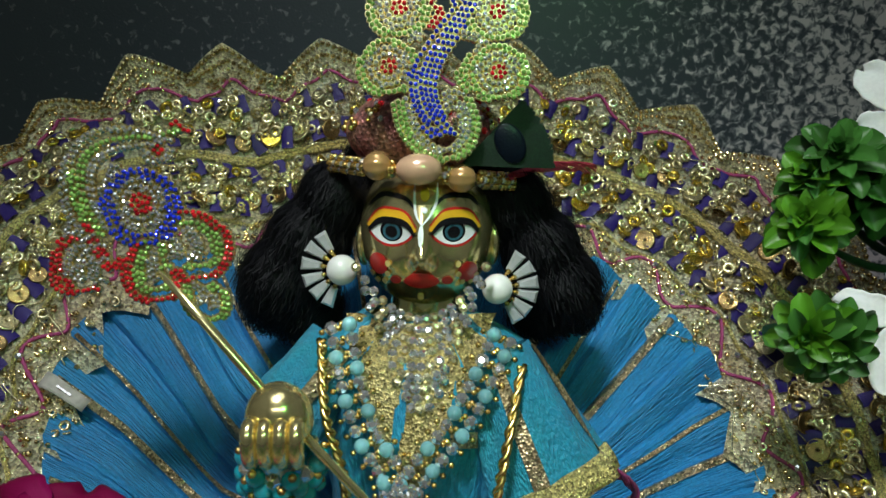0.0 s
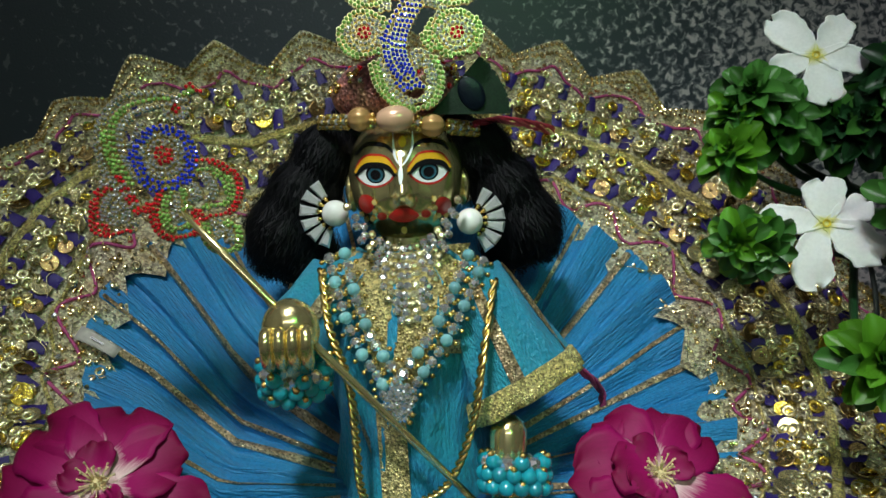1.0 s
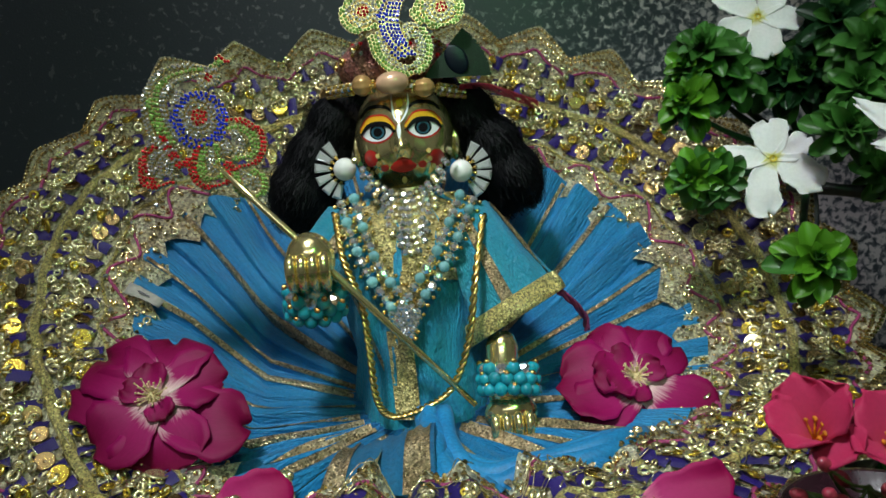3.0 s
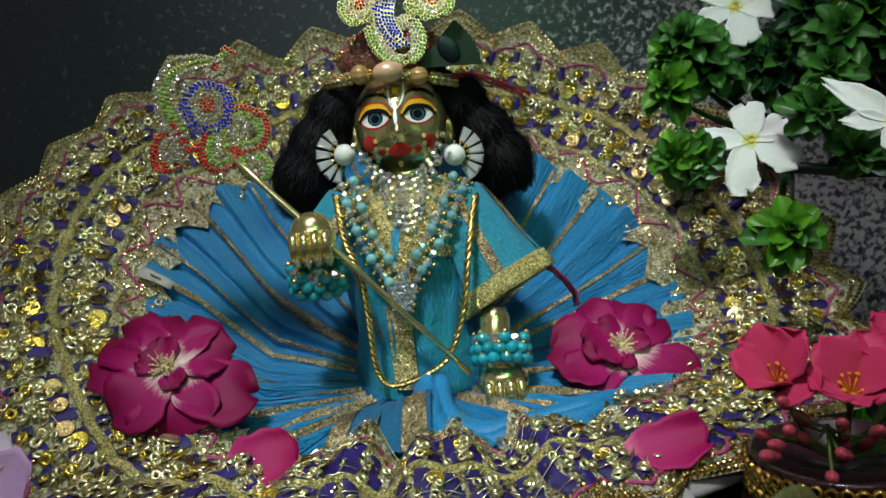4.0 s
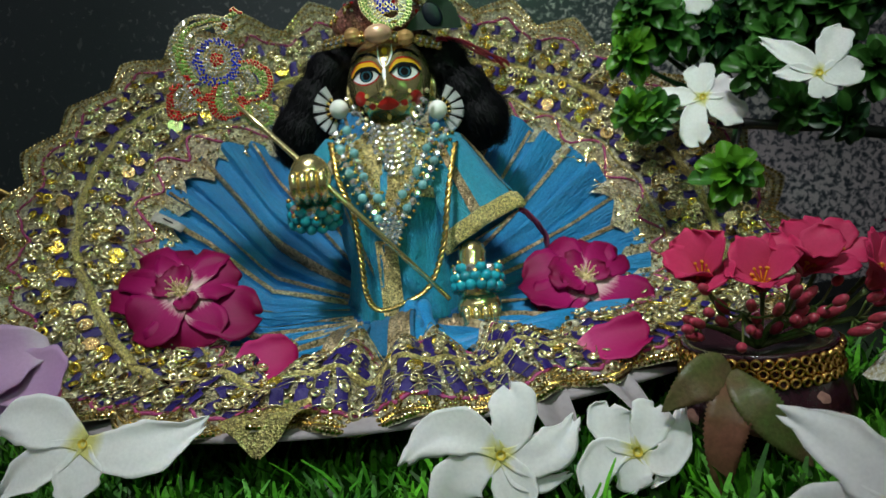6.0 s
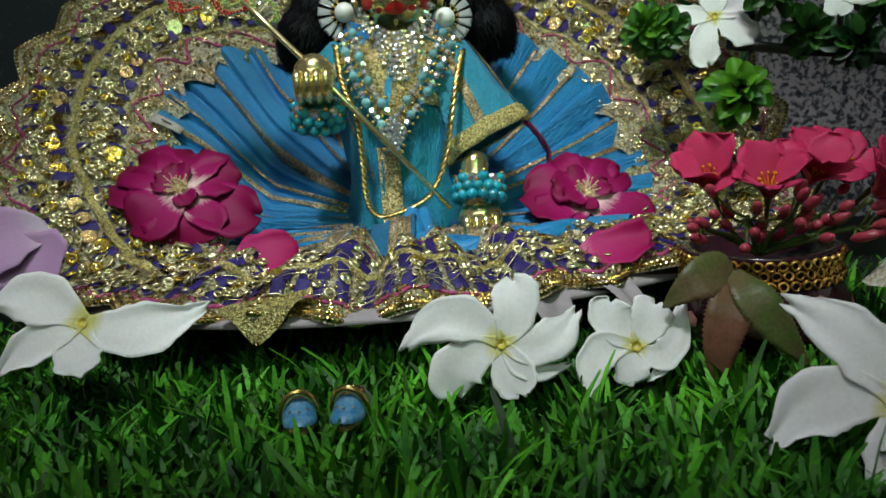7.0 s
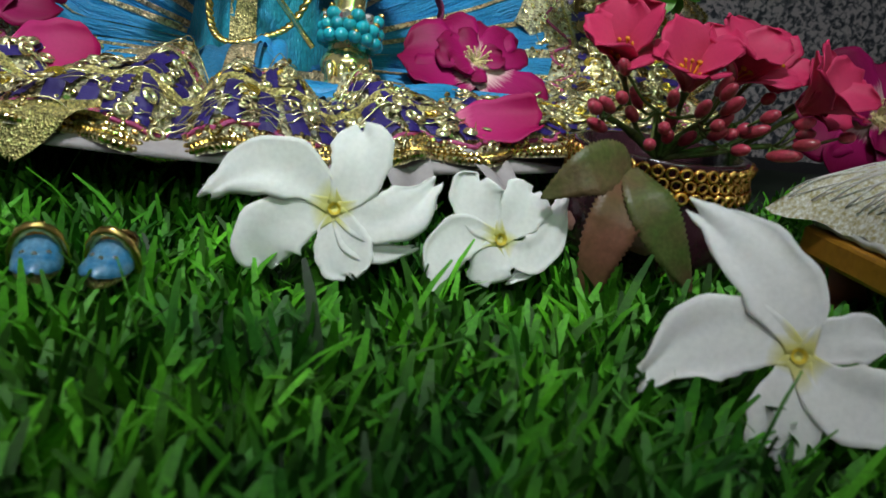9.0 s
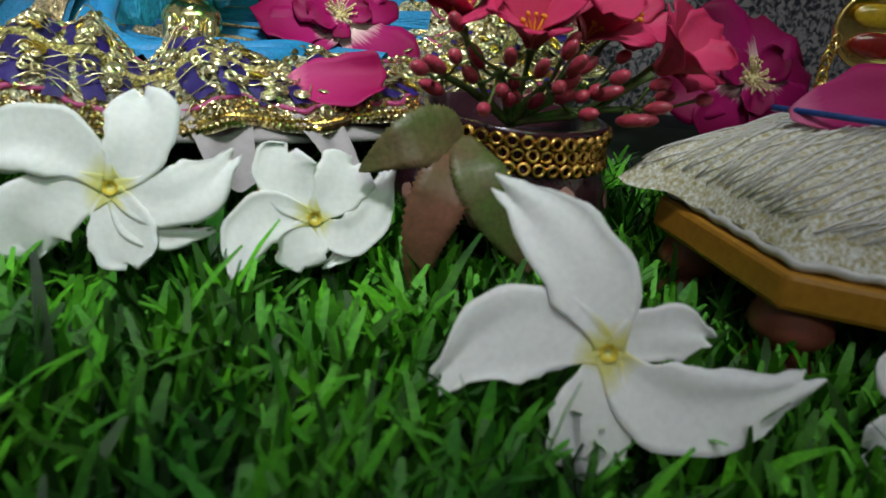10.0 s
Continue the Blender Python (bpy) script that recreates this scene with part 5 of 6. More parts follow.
def blunt(f):
    """Broad from the foot, with a rounded end."""
    return (0.34 + 0.66 * math.sin(math.pi * 0.5 * min(1.0, f / 0.52)) ** 1.4) * (1.0 if f < 0.80 else math.sqrt(max(0.05, 1 - ((f - 0.80) / 0.205) ** 2)))


def drawn_out(f):
    """Broad in the middle, then drawn out into a short tail."""
    return (0.34 + 0.66 * math.sin(math.pi * 0.5 * min(1.0, f / 0.42)) ** 1.4) * float(np.interp(f, (0, 0.68, 0.81, 0.90, 0.96, 1.0), (1, 1, 0.68, 0.40, 0.36, 0.22)))


def jasmine(place, face, petals, label, seed, group="fallen white flowers"):
    """A white pinwheel flower; petals: (mid across, mid up, tip across, tip up, half-width) seen from its face."""
    rng = random.Random(seed)
    ob = thing("white_flower", label, "flower", place, group)
    base = Vector(face).normalized()
    x = Vector((0, 0, 1)).cross(base).normalized()
    basis = Matrix.Translation(place) @ Matrix((x, base.cross(x), base)).transposed().to_4x4()
    for mx, my, tx, ty, half in petals:
        bm = bmesh.new()
        long = math.hypot(tx, ty) > 3.6 * half
        bent_petal(bm, (mx, my), (tx, ty), half * (1.10 if group == "fallen white flowers" else 0.88), rng, drawn_out if long else blunt, 0.08, rng.uniform(-0.16, 0.02), 0.04)
        place_part("petal", bm, WHITE_PETAL, ob, basis, thick=0.00035)
    bm = bmesh.new()
    rows = [[(r * math.cos(k * math.tau / 10), r * math.sin(k * math.tau / 10), h) for k in range(10)] for r, h in ((0.0015, 0.0009), (0.0010, 0.0007), (0.0006, -0.0002), (0.0005, -0.0020))]
    grid(bm, rows, wrap=True)
    place_part("throat", bm, THROAT, ob, basis, "yellow throat")
    bm = bmesh.new()
    tube(bm, [(0, 0, -0.0005), (0, 0, -0.006), (0.001, 0.0, -0.011)], [0.0013, 0.0009, 0.0008], 8)
    place_part("tube", bm, STEM, ob, basis, "thin green flower tube")
    return ob


jasmine((0.0194, 0.0609, 0.0219), (-0.05, -0.95, 0.30), ((0.0045, 0.0092, 0.0043, 0.0185, 0.0060), (-0.0131, 0.0080, -0.0280, 0.0004, 0.0060), (-0.0120, -0.0055, -0.0134, -0.0138, 0.0068), (0.0022, -0.0073, 0.0048, -0.0148, 0.0056), (0.0122, -0.0007, 0.0218, 0.0081, 0.0054), (0.0067, -0.0081, 0.0185, -0.0071, 0.0025)), "white pinwheel flower lying on the artificial grass", 1)
jasmine((0.0580, 0.0630, 0.0170), (0.10, -0.90, 0.40), ((-0.0056, 0.0077, -0.0053, 0.0143, 0.0056), (0.0049, 0.0069, 0.0085, 0.0118, 0.0056), (0.0092, -0.0023, 0.0168, 0.0125, 0.0042), (-0.0023, -0.0053, -0.0027, -0.0106, 0.0046), (-0.0117, -0.0011, -0.0155, -0.0128, 0.0048), (0.0064, -0.0051, 0.0022, -0.0098, 0.0023)), "white pinwheel flower with curled petals on the grass", 2)
jasmine((0.1004, 0.0090, 0.0166), (-0.30, -0.86, 0.42), ((-0.0060, 0.0129, -0.0210, 0.0242, 0.0064), (-0.0139, 0.0010, -0.0258, -0.0103, 0.0066), (-0.0010, -0.0104, -0.0009, -0.0198, 0.0058), (0.0128, -0.0066, 0.0311, 0.0013, 0.0062), (0.0077, 0.0045, 0.0150, 0.0048, 0.0040)), "large white pinwheel flower leaning on the grass", 3)
jasmine((-0.1077, 0.0850, 0.0324), (0.05, -0.90, 0.42), ((0.0176, -0.0041, 0.0369, 0.0023, 0.0075), (-0.0143, 0.0091, -0.0310, 0.0090, 0.0075), (-0.0012, -0.0087, -0.0008, -0.0165, 0.0065), (-0.0139, -0.0052, -0.0266, -0.0131, 0.0055)), "white pinwheel flower with drooping petals on the grass", 4)
jasmine((0.1560, -0.0080, 0.0100), (-0.35, -0.86, 0.40), ((-0.0070, 0.0060, -0.0120, 0.0130, 0.0050), (-0.0080, -0.0020, -0.0150, -0.0040, 0.0050), (-0.0020, -0.0070, -0.0050, -0.0130, 0.0050), (0.0080, -0.0010, 0.0160, 0.0, 0.0050), (0.0040, 0.0070, 0.0080, 0.0140, 0.0050)), "white pinwheel flower at the stool's foot", 5)
HANG = "white flowers in the plastic greenery"
jasmine((0.1424, 0.2219, 0.1207), (-0.25, -0.92, 0.30), ((-0.0002, 0.0086, -0.0007, 0.0158, 0.0080), (-0.0113, 0.0016, -0.0212, 0.0032, 0.0060), (-0.0052, -0.0117, -0.0035, -0.0225, 0.0075), (0.0086, -0.0061, 0.0163, -0.0142, 0.0078), (0.0075, 0.0032, 0.0144, 0.0077, 0.0060)), "white pinwheel flower tucked into plastic greenery", 6, HANG)
jasmine((0.1705, 0.1672, 0.1221), (-0.20, -0.90, 0.35), ((0.0067, 0.0106, 0.0113, 0.0201, 0.0072), (-0.0087, 0.0013, -0.0166, 0.0026, 0.0045), (-0.0076, 0.0082, -0.0190, 0.0204, 0.0055), (0.0, -0.0058, 0.0002, -0.0104, 0.0061), (0.0067, -0.0010, 0.0160, -0.0006, 0.0072)), "white pinwheel flower tucked into plastic greenery", 7, HANG)
jasmine((0.1503, 0.2468, 0.1804), (-0.20, -0.90, 0.30), ((-0.0076, 0.0083, -0.0148, 0.0159, 0.0076), (0.0090, -0.0018, 0.0185, -0.0045, 0.0064), (0.0015, -0.0108, 0.0024, -0.0189, 0.0078), (-0.0088, -0.0030, -0.0160, -0.0033, 0.0053), (0.0068, 0.0074, 0.0110, 0.0157, 0.0066)), "white pinwheel flower high in the plastic greenery", 8, HANG)


def round_petal(f):
    return 0.20 + 0.80 * math.sin(math.pi * min(1.0, f) * 0.80) ** 0.75 * (1 if f < 0.94 else 0.80)


def full_round(f):
    return (0.30 + 0.70 * math.sin(math.pi * 0.5 * min(1.0, f / 0.62)) ** 1.2) * (1.0 if f < 0.74 else math.sqrt(max(0.08, 1 - ((f - 0.74) / 0.265) ** 2)))


def rose(place, face, petals, inner, label, seed):
    """An open rose: flat outer petals (mid across, mid up, tip across, tip up, half-width) and crumpled inner ones (angle, length, half-width, lift)."""
    rng = random.Random(seed)
    ob = thing("rose", label, "flower", place, "roses on the skirt")
    base = Vector(face).normalized()
    x = Vector((0, 0, 1)).cross(base).normalized()
    m = Matrix.Translation(place) @ Matrix((x, base.cross(x), base)).transposed().to_4x4()
    for k, (mx, my, tx, ty, half) in enumerate(petals):
        bm = bmesh.new()
        bent_petal(bm, (mx, my), (tx, ty), half * 1.12, rng, full_round, 0.22, rng.uniform(-0.30, -0.12), 0.06, 16, 12)
        place_part("petal", bm, ROSE_PETAL, ob, m @ Matrix.Translation((0, 0, -0.0012 * (k % 3))), thick=0.00035)
    for a, length, half, lift in inner:
        bm = bmesh.new()
        tip = Vector((math.cos(radians(a)), math.sin(radians(a)))) * length
        bent_petal(bm, tip * 0.5, tip, half, rng, full_round, lift, 0.0, 0.10, 12, 10)
        place_part("petal", bm, ROSE_PETAL, ob, m @ Matrix.Translation((0, 0, 0.0008)), thick=0.0003)
    bm = bmesh.new()
    for k in range(44):
        a, t = rng.uniform(0, math.tau), rng.uniform(0.0015, 0.0062)
        tip = Vector((math.cos(a) * t, math.sin(a) * t, rng.uniform(0.0035, 0.0065)))
        tube(bm, [(0, 0, 0.001), tip * 0.6 + Vector((0, 0, 0.0008)), tip], 0.00016, 4)
        ball(bm, Matrix.Translation(tip), 0.00042, 6, 4)
    ball(bm, Matrix.Translation((0, 0, 0.001)) @ Matrix.Diagonal((0.0026, 0.0026, 0.0022, 1)), 1, 12, 8)
    for v in bm.verts:
        v.co = m @ v.co
    part("stamen", bm, STAMEN, ob, "pale yellow stamens", kind="stuff")
    return ob


rose((-0.1020, 0.1755, 0.0636), (0.04, -0.72, 0.69), ((0.0025, 0.0117, 0.0050, 0.0248, 0.0140), (-0.0111, 0.0112, -0.0227, 0.0228, 0.0120), (-0.0147, 0.0024, -0.0312, 0.0099, 0.0105), (-0.0089, -0.0100, -0.0190, -0.0170, 0.0125), (0.0033, -0.0145, 0.0031, -0.0262, 0.0150), (0.0161, -0.0104, 0.0322, -0.0142, 0.0120), (0.0120, 0.0046, 0.0240, 0.0068, 0.0110)),
     ((100, 0.0125, 0.0062, 0.45), (160, 0.0110, 0.0050, 0.50), (-60, 0.0110, 0.0052, 0.35)), "open magenta rose with a pale heart on the skirt", 21)
rose((0.0718, 0.1910, 0.0460), (0.05, -0.72, 0.69), ((-0.0137, 0.0, -0.0288, 0.0011, 0.0150), (-0.0080, 0.0122, -0.0150, 0.0210, 0.0110), (0.0033, 0.0118, 0.0052, 0.0231, 0.0120), (0.0094, 0.0063, 0.0195, 0.0130, 0.0090), (0.0135, -0.0130, 0.0262, -0.0218, 0.0120), (-0.0009, -0.0119, 0.0009, -0.0222, 0.0135), (-0.0122, -0.0087, -0.0252, -0.0120, 0.0105)),
     ((170, 0.0160, 0.0085, 0.55), (205, 0.0120, 0.0065, 0.70), (130, 0.0130, 0.0070, 0.60), (250, 0.0110, 0.0060, 0.60), (20, 0.0110, 0.0060, 0.35)), "half-open magenta rose lying on the skirt", 22)
rose((0.1835, 0.1120, 0.0490), (-0.1, -0.90, 0.42), ((-0.0090, 0.0080, -0.0190, 0.0150, 0.0100), (0.0020, 0.0110, 0.0040, 0.0200, 0.0100), (0.0110, 0.0030, 0.0220, 0.0060, 0.0095), (0.0080, -0.0080, 0.0150, -0.0150, 0.0100), (-0.0040, -0.0110, -0.0080, -0.0200, 0.0105), (-0.0120, -0.0020, -0.0240, -0.0040, 0.0100)),
     ((40, 0.0110, 0.0055, 0.45), (160, 0.0110, 0.0055, 0.45), (280, 0.0110, 0.0055, 0.45)), "open magenta rose behind the cushion", 23)


def loose_petal(place, face, length, width, spin, curl, label, seed, material=None):
    bm = bmesh.new()
    petal(bm, length, width, round_petal, 0.2, curl, 0.06, random.Random(seed), 16, 12)
    m = frame_of(face, place, spin) @ Matrix.Translation((-length / 2, 0, 0))
    for v in bm.verts:
        v.co = m @ v.co
    return thicken(solo("rose_petal", bm, material or PINK_PETAL, label, "petal", "loose petals"), 0.0004)


loose_petal((-0.0600, 0.1295, 0.0395), (-0.1, -0.75, 0.65), 0.025, 0.0110, 20, -0.2, "loose magenta rose petal on the skirt border", 31)
loose_petal((0.0645, 0.1140, 0.0345), (0.05, -0.62, 0.78), 0.025, 0.0085, 0, 0.15, "loose pink rose petal at the front hem", 32)
loose_petal((0.1655, 0.0480, 0.0525), (-0.3, -0.65, 0.70), 0.027, 0.0072, 18, 0.1, "loose pink rose petal on the cushion", 33)
loose_petal((0.1700, 0.0215, 0.0430), (-0.2, -0.60, 0.75), 0.014, 0.0060, 0, 0.1, "small pink petal on the cushion", 34)
for k, (p, spin) in enumerate((((-0.1450, 0.1200, 0.0549), 200), ((-0.1382, 0.1180, 0.0472), 330), ((-0.1523, 0.1220, 0.0437), 250))):
    loose_petal(p, (0.1, -0.8, 0.5), 0.026, 0.012, spin, 0.1, "pale lilac petal beside the skirt", 40 + k, LILAC_PETAL)


# ---- the pot of coral flowers ----
POT_AT = (0.1075, 0.0945)


def pot():
    ob = thing("flower_pot", "dark maroon pot with beige spots and a gold bead rim", "pot", (*POT_AT, 0))
    glaze = mat("maroon_glaze", (0.030, 0.010, 0.016), 0.22, 0, 0.2, 60, 700, 0.15, second=(0.05, 0.014, 0.02), coat=0.5)
    spot = mat("beige_spot_paint", (0.42, 0.22, 0.18), 0.45, 0, 0.15, 120, 800, 0.3)
    prof = ((0.0, 0.0), (0.0195, 0.0), (0.0215, 0.002), (0.0265, 0.010), (0.0278, 0.016), (0.0262, 0.023), (0.0232, 0.029), (0.0225, 0.0315), (0.0235, 0.0360), (0.0238, 0.0372), (0.0215, 0.0372), (0.0205, 0.032), (0.0, 0.030))
    N = 64

    def rad(z):
        return float(np.interp(z, [q[1] for q in prof[1:9]], [q[0] for q in prof[1:9]]))
    bm = bmesh.new()
    grid(bm, [[(POT_AT[0] + r * math.cos(k * math.tau / N), POT_AT[1] + r * math.sin(k * math.tau / N), z) for k in range(N)] for r, z in prof], wrap=True)
    body = part("body", bm, glaze, ob, "glossy dark maroon body")
    rng = random.Random(6)
    for a, z, s in ((-116, 0.0165, 0.0034), (-92, 0.0085, 0.0036), (-140, 0.010, 0.0032), (-135, 0.021, 0.003), (-60, 0.016, 0.003), (-30, 0.020, 0.0034), (-72, 0.0235, 0.0022), (-98, 0.0132, 0.0013), (-160, 0.017, 0.003), (-45, 0.008, 0.003), (-120, 0.0245, 0.0022)):
        bm = bmesh.new()
        rows = []
        for i in range(5):
            row = []
            for k in range(18):
                b = k * math.tau / 18
                w = s * i / 4 * (1 + 0.15 * math.sin(2 * b + a) + 0.08 * math.sin(5 * b))
                zz = z + 0.75 * w * math.sin(b)
                aa = radians(a) + w * math.cos(b) / rad(zz)
                r = rad(zz) + 0.00025
                row.append((POT_AT[0] + r * math.cos(aa), POT_AT[1] + r * math.sin(aa), zz))
            rows.append(row)
        grid(bm, rows, wrap=True)
        part("painted_spot", bm, spot, body)
    ringm = cup_mesh("gold_bead_ring", mat("amber_gold_bead", (0.75, 0.45, 0.12), 0.22, 1.0, 0.2, 200, 900, 0.2, rand=0.25), 10, ((0.45, -0.2), (0.45, 0.25), (0.72, 0.5), (1.0, 0.25), (1.0, -0.2)))
    for row in range(3):
        n = 44
        for k in range(n):
            a = (k + 0.5 * (row % 2)) * math.tau / n
            z = 0.0287 + 0.0031 * row
            r = rad(min(z, 0.0358)) + 0.0012
            out = Vector((math.cos(a), math.sin(a), rng.uniform(-0.3, 0.3)))
            piece("gold_bead_ring", ringm, ob, frame_of(out, (POT_AT[0] + r * math.cos(a), POT_AT[1] + r * math.sin(a), z), 0, 0.00185))
    return ob


pot()


def leaf_blade(name, pts, width, material, parent, normal, label="", serrate=0.11, n=52):
    line = curve(pts, n)
    bm = bmesh.new()
    rows = []
    nrm = Vector(normal).normalized()
    for i, p in enumerate(line):
        f = i / n
        d = (line[min(i + 1, n)] - line[max(i - 1, 0)]).normalized()
        s = d.cross(nrm).normalized()
        w = width * math.sin(math.pi * min(1, 0.04 + 0.96 * f) ** 0.85) ** 0.85 * (1 - serrate * (i % 2)) + 0.0002
        rows.append([p + s * w * g + nrm * (0.06 * w * abs(g) + 0.0001 * math.sin(i * 0.9) * abs(g)) for g in (-1, -0.6, -0.25, 0, 0.25, 0.6, 1)])
    grid(bm, rows)
    return thicken(part(name, bm, material, parent, label), 0.0003)


LEAF_BRONZE = mat("bronze_leaf", (0.14, 0.085, 0.035), 0.4, 0, 0.15, 60, 900, 0.3, 0.0003, second=(0.26, 0.10, 0.07), amount=0.8)
LEAF_OLIVE = mat("olive_bronze_leaf", (0.085, 0.135, 0.030), 0.42, 0, 0.2, 90, 900, 0.4, 0.0004, second=(0.16, 0.09, 0.05), amount=0.9)


def sprig():
    ob = thing("leaf_sprig", "three serrated olive-bronze rose leaves over the pot", "leaves", (0.0893, 0.0700, 0.0348))
    root = (0.0885, 0.0680, 0.0356)
    leaf_blade("leaf", (root, (0.0830, 0.0650, 0.0362), (0.0752, 0.0625, 0.0342), (0.0664, 0.0640, 0.0275)), 0.0066, LEAF_OLIVE, ob, (-0.15, -0.93, 0.33), "olive leaf spread sideways")
    leaf_blade("leaf", (root, (0.0838, 0.0590, 0.0280), (0.0803, 0.0570, 0.0170), (0.0795, 0.0580, 0.0010)), 0.0062, LEAF_BRONZE, ob, (-0.2, -0.95, 0.2), "bronze leaf hanging down")
    leaf_blade("leaf", (root, (0.0905, 0.0590, 0.0300), (0.0965, 0.0560, 0.0205), (0.1045, 0.0560, 0.0095)), 0.0060, LEAF_OLIVE, ob, (0.05, -0.97, 0.2), "green leaf hanging down")


sprig()


def coral_flowers():
    ob = thing("coral_blossom", "cluster of coral-red blossoms and buds in the pot", "flowers", (*POT_AT, 0.034))
    rng = random.Random(17)
    mouth = Vector((POT_AT[0], POT_AT[1], 0.034))
    blooms = (((0.0880, 0.0880, 0.0625), (-0.40, -0.50, 0.78), 0.0170), ((0.1055, 0.0815, 0.0600), (-0.15, -0.55, 0.80), 0.0170), ((0.1225, 0.0870, 0.0625), (0.15, -0.50, 0.82), 0.0160), ((0.1400, 0.0760, 0.0570), (0.45, -0.55, 0.65), 0.0170),
              ((0.1340, 0.0950, 0.0640), (0.1, -0.7, 0.7), 0.0140), ((0.1470, 0.0880, 0.0560), (0.4, -0.8, 0.5), 0.0140))
    for c, face, r in blooms:
        c = Vector(c)
        m = frame_of(face, c - Vector(face).normalized() * 0.0075, rng.uniform(0, 72))
        for k in range(5):
            bm = bmesh.new()
            petal(bm, r * rng.uniform(0.98, 1.14), r * 0.40, obovate, 0.50, -0.12, 0.06, rng, 12, 10)
            place_part("petal", bm, RED_PETAL, ob, m @ pose(0, 0, 0, 0, 0, 72 * k + rng.uniform(-7, 7)) @ pose(0, 0, 0, 0, -24 - rng.uniform(0, 30), 0), thick=0.0003)
        bm = bmesh.new()
        for k in range(9):
            a = k * 0.7
            tip = Vector((0.0022 * math.cos(a), 0.0022 * math.sin(a), 0.0065 + 0.0012 * rng.random()))
            tube(bm, [(0, 0, 0), tip * 0.6, tip + Vector((0.001 * math.cos(a), 0.001 * math.sin(a), 0))], 0.0003, 5)
            ball(bm, Matrix.Translation(tip + Vector((0.001 * math.cos(a), 0.001 * math.sin(a), 0))) @ Matrix.Diagonal((1, 1.6, 1, 1)), 0.0006, 6, 4)
        for v in bm.verts:
            v.co = m @ v.co
        part("stamen", bm, ORANGE, ob, "orange stamens", kind="stuff")
        bm = bmesh.new()
        foot = m @ Vector((0, 0, -0.001))
        tube(bm, curve([foot, foot.lerp(mouth, 0.45) + Vector((0, 0, -0.004)), mouth], 10), [0.0012] + [0.0007] * 9 + [0.0011], 6)
        part("stalk", bm, STEM, ob)
    spots = [(1000, 215), (1060, 210), (1120, 222), (1180, 230), (1210, 200), (1095, 150), (1150, 205), (960, 165), (1040, 190), (1230, 205), (1290, 215), (1310, 185), (1085, 215), (940, 150), (1170, 125), (905, 150), (980, 142), (1030, 152), (1055, 138), (1078, 186), (1122, 180), (1156, 184), (1202, 165), (1232, 168), (1186, 210), (1245, 236), (1285, 246), (1335, 214), (1380, 206), (950, 195), (1140, 120), (985, 90), (1262, 150), (1160, 150), (1010, 175)]
    nodes = []
    for dx, dy, dz in ((-0.020, -0.004, 0.011), (-0.008, -0.010, 0.014), (0.004, -0.010, 0.012), (0.016, -0.006, 0.012), (0.026, -0.010, 0.008)):
        node = mouth + Vector((dx, dy, dz))
        nodes.append(node)
        bm = bmesh.new()
        tube(bm, curve([mouth, mouth.lerp(node, 0.5) + Vector((0, 0, 0.001)), node], 8), [0.0013] * 5 + [0.0009] * 4, 6)
        part("stem", bm, STEM, ob, "reddish green stem")
    for k, (px, py) in enumerate(spots):
        y = 0.070 + 0.020 * ((k * 7) % 5) / 5
        c = bud_place(px, py, y)
        d = (c - mouth).normalized()
        bm = bmesh.new()
        long = 1.0 + 0.9 * ((k * 3) % 4) / 3
        ball(bm, frame_of(d, c) @ Matrix.Diagonal((0.0016, 0.0016, 0.0021 * long, 1)), 1, 14, 10)
        part("bud", bm, BUD_RED, ob, "small red bud")
        bm = bmesh.new()
        foot = c - d * 0.002 * long
        node = min(nodes, key=lambda q: (q - c).length)
        tube(bm, curve([foot, foot.lerp(node, 0.55) + Vector((0, 0, -0.0012)), node], 8), 0.00042, 5)
        part("stalk", bm, STEM, ob)


def bud_place(px, py, y):
    """The bud cluster is laid out on a fan over the pot."""
    u, v = (px - 1100) / 200.0, (py - 180) / 60.0
    k = (y + 0.07) / 0.145
    return Vector((BUD0[0] + k * (BUDU[0] * u + BUDV[0] * v), y, BUD0[2] + (BUDU[2] * u + BUDV[2] * v) * k))


BUD0 = (0.1058, 0.0780, 0.0473)
BUDU = [a - b for a, b in zip((0.1348, 0.0780, 0.0500), BUD0)]
BUDV = [a - b for a, b in zip((0.1075, 0.0780, 0.0392), BUD0)]
coral_flowers()
# ---- the stool with its cushion ----
def hexagon(cx, cy, r, turn, n=6):
    return [(cx + r * math.cos(radians(turn) + k * math.tau / n), cy + r * math.sin(radians(turn) + k * math.tau / n)) for k in range(n)]


STOOL = (0.1783, 0.0480)


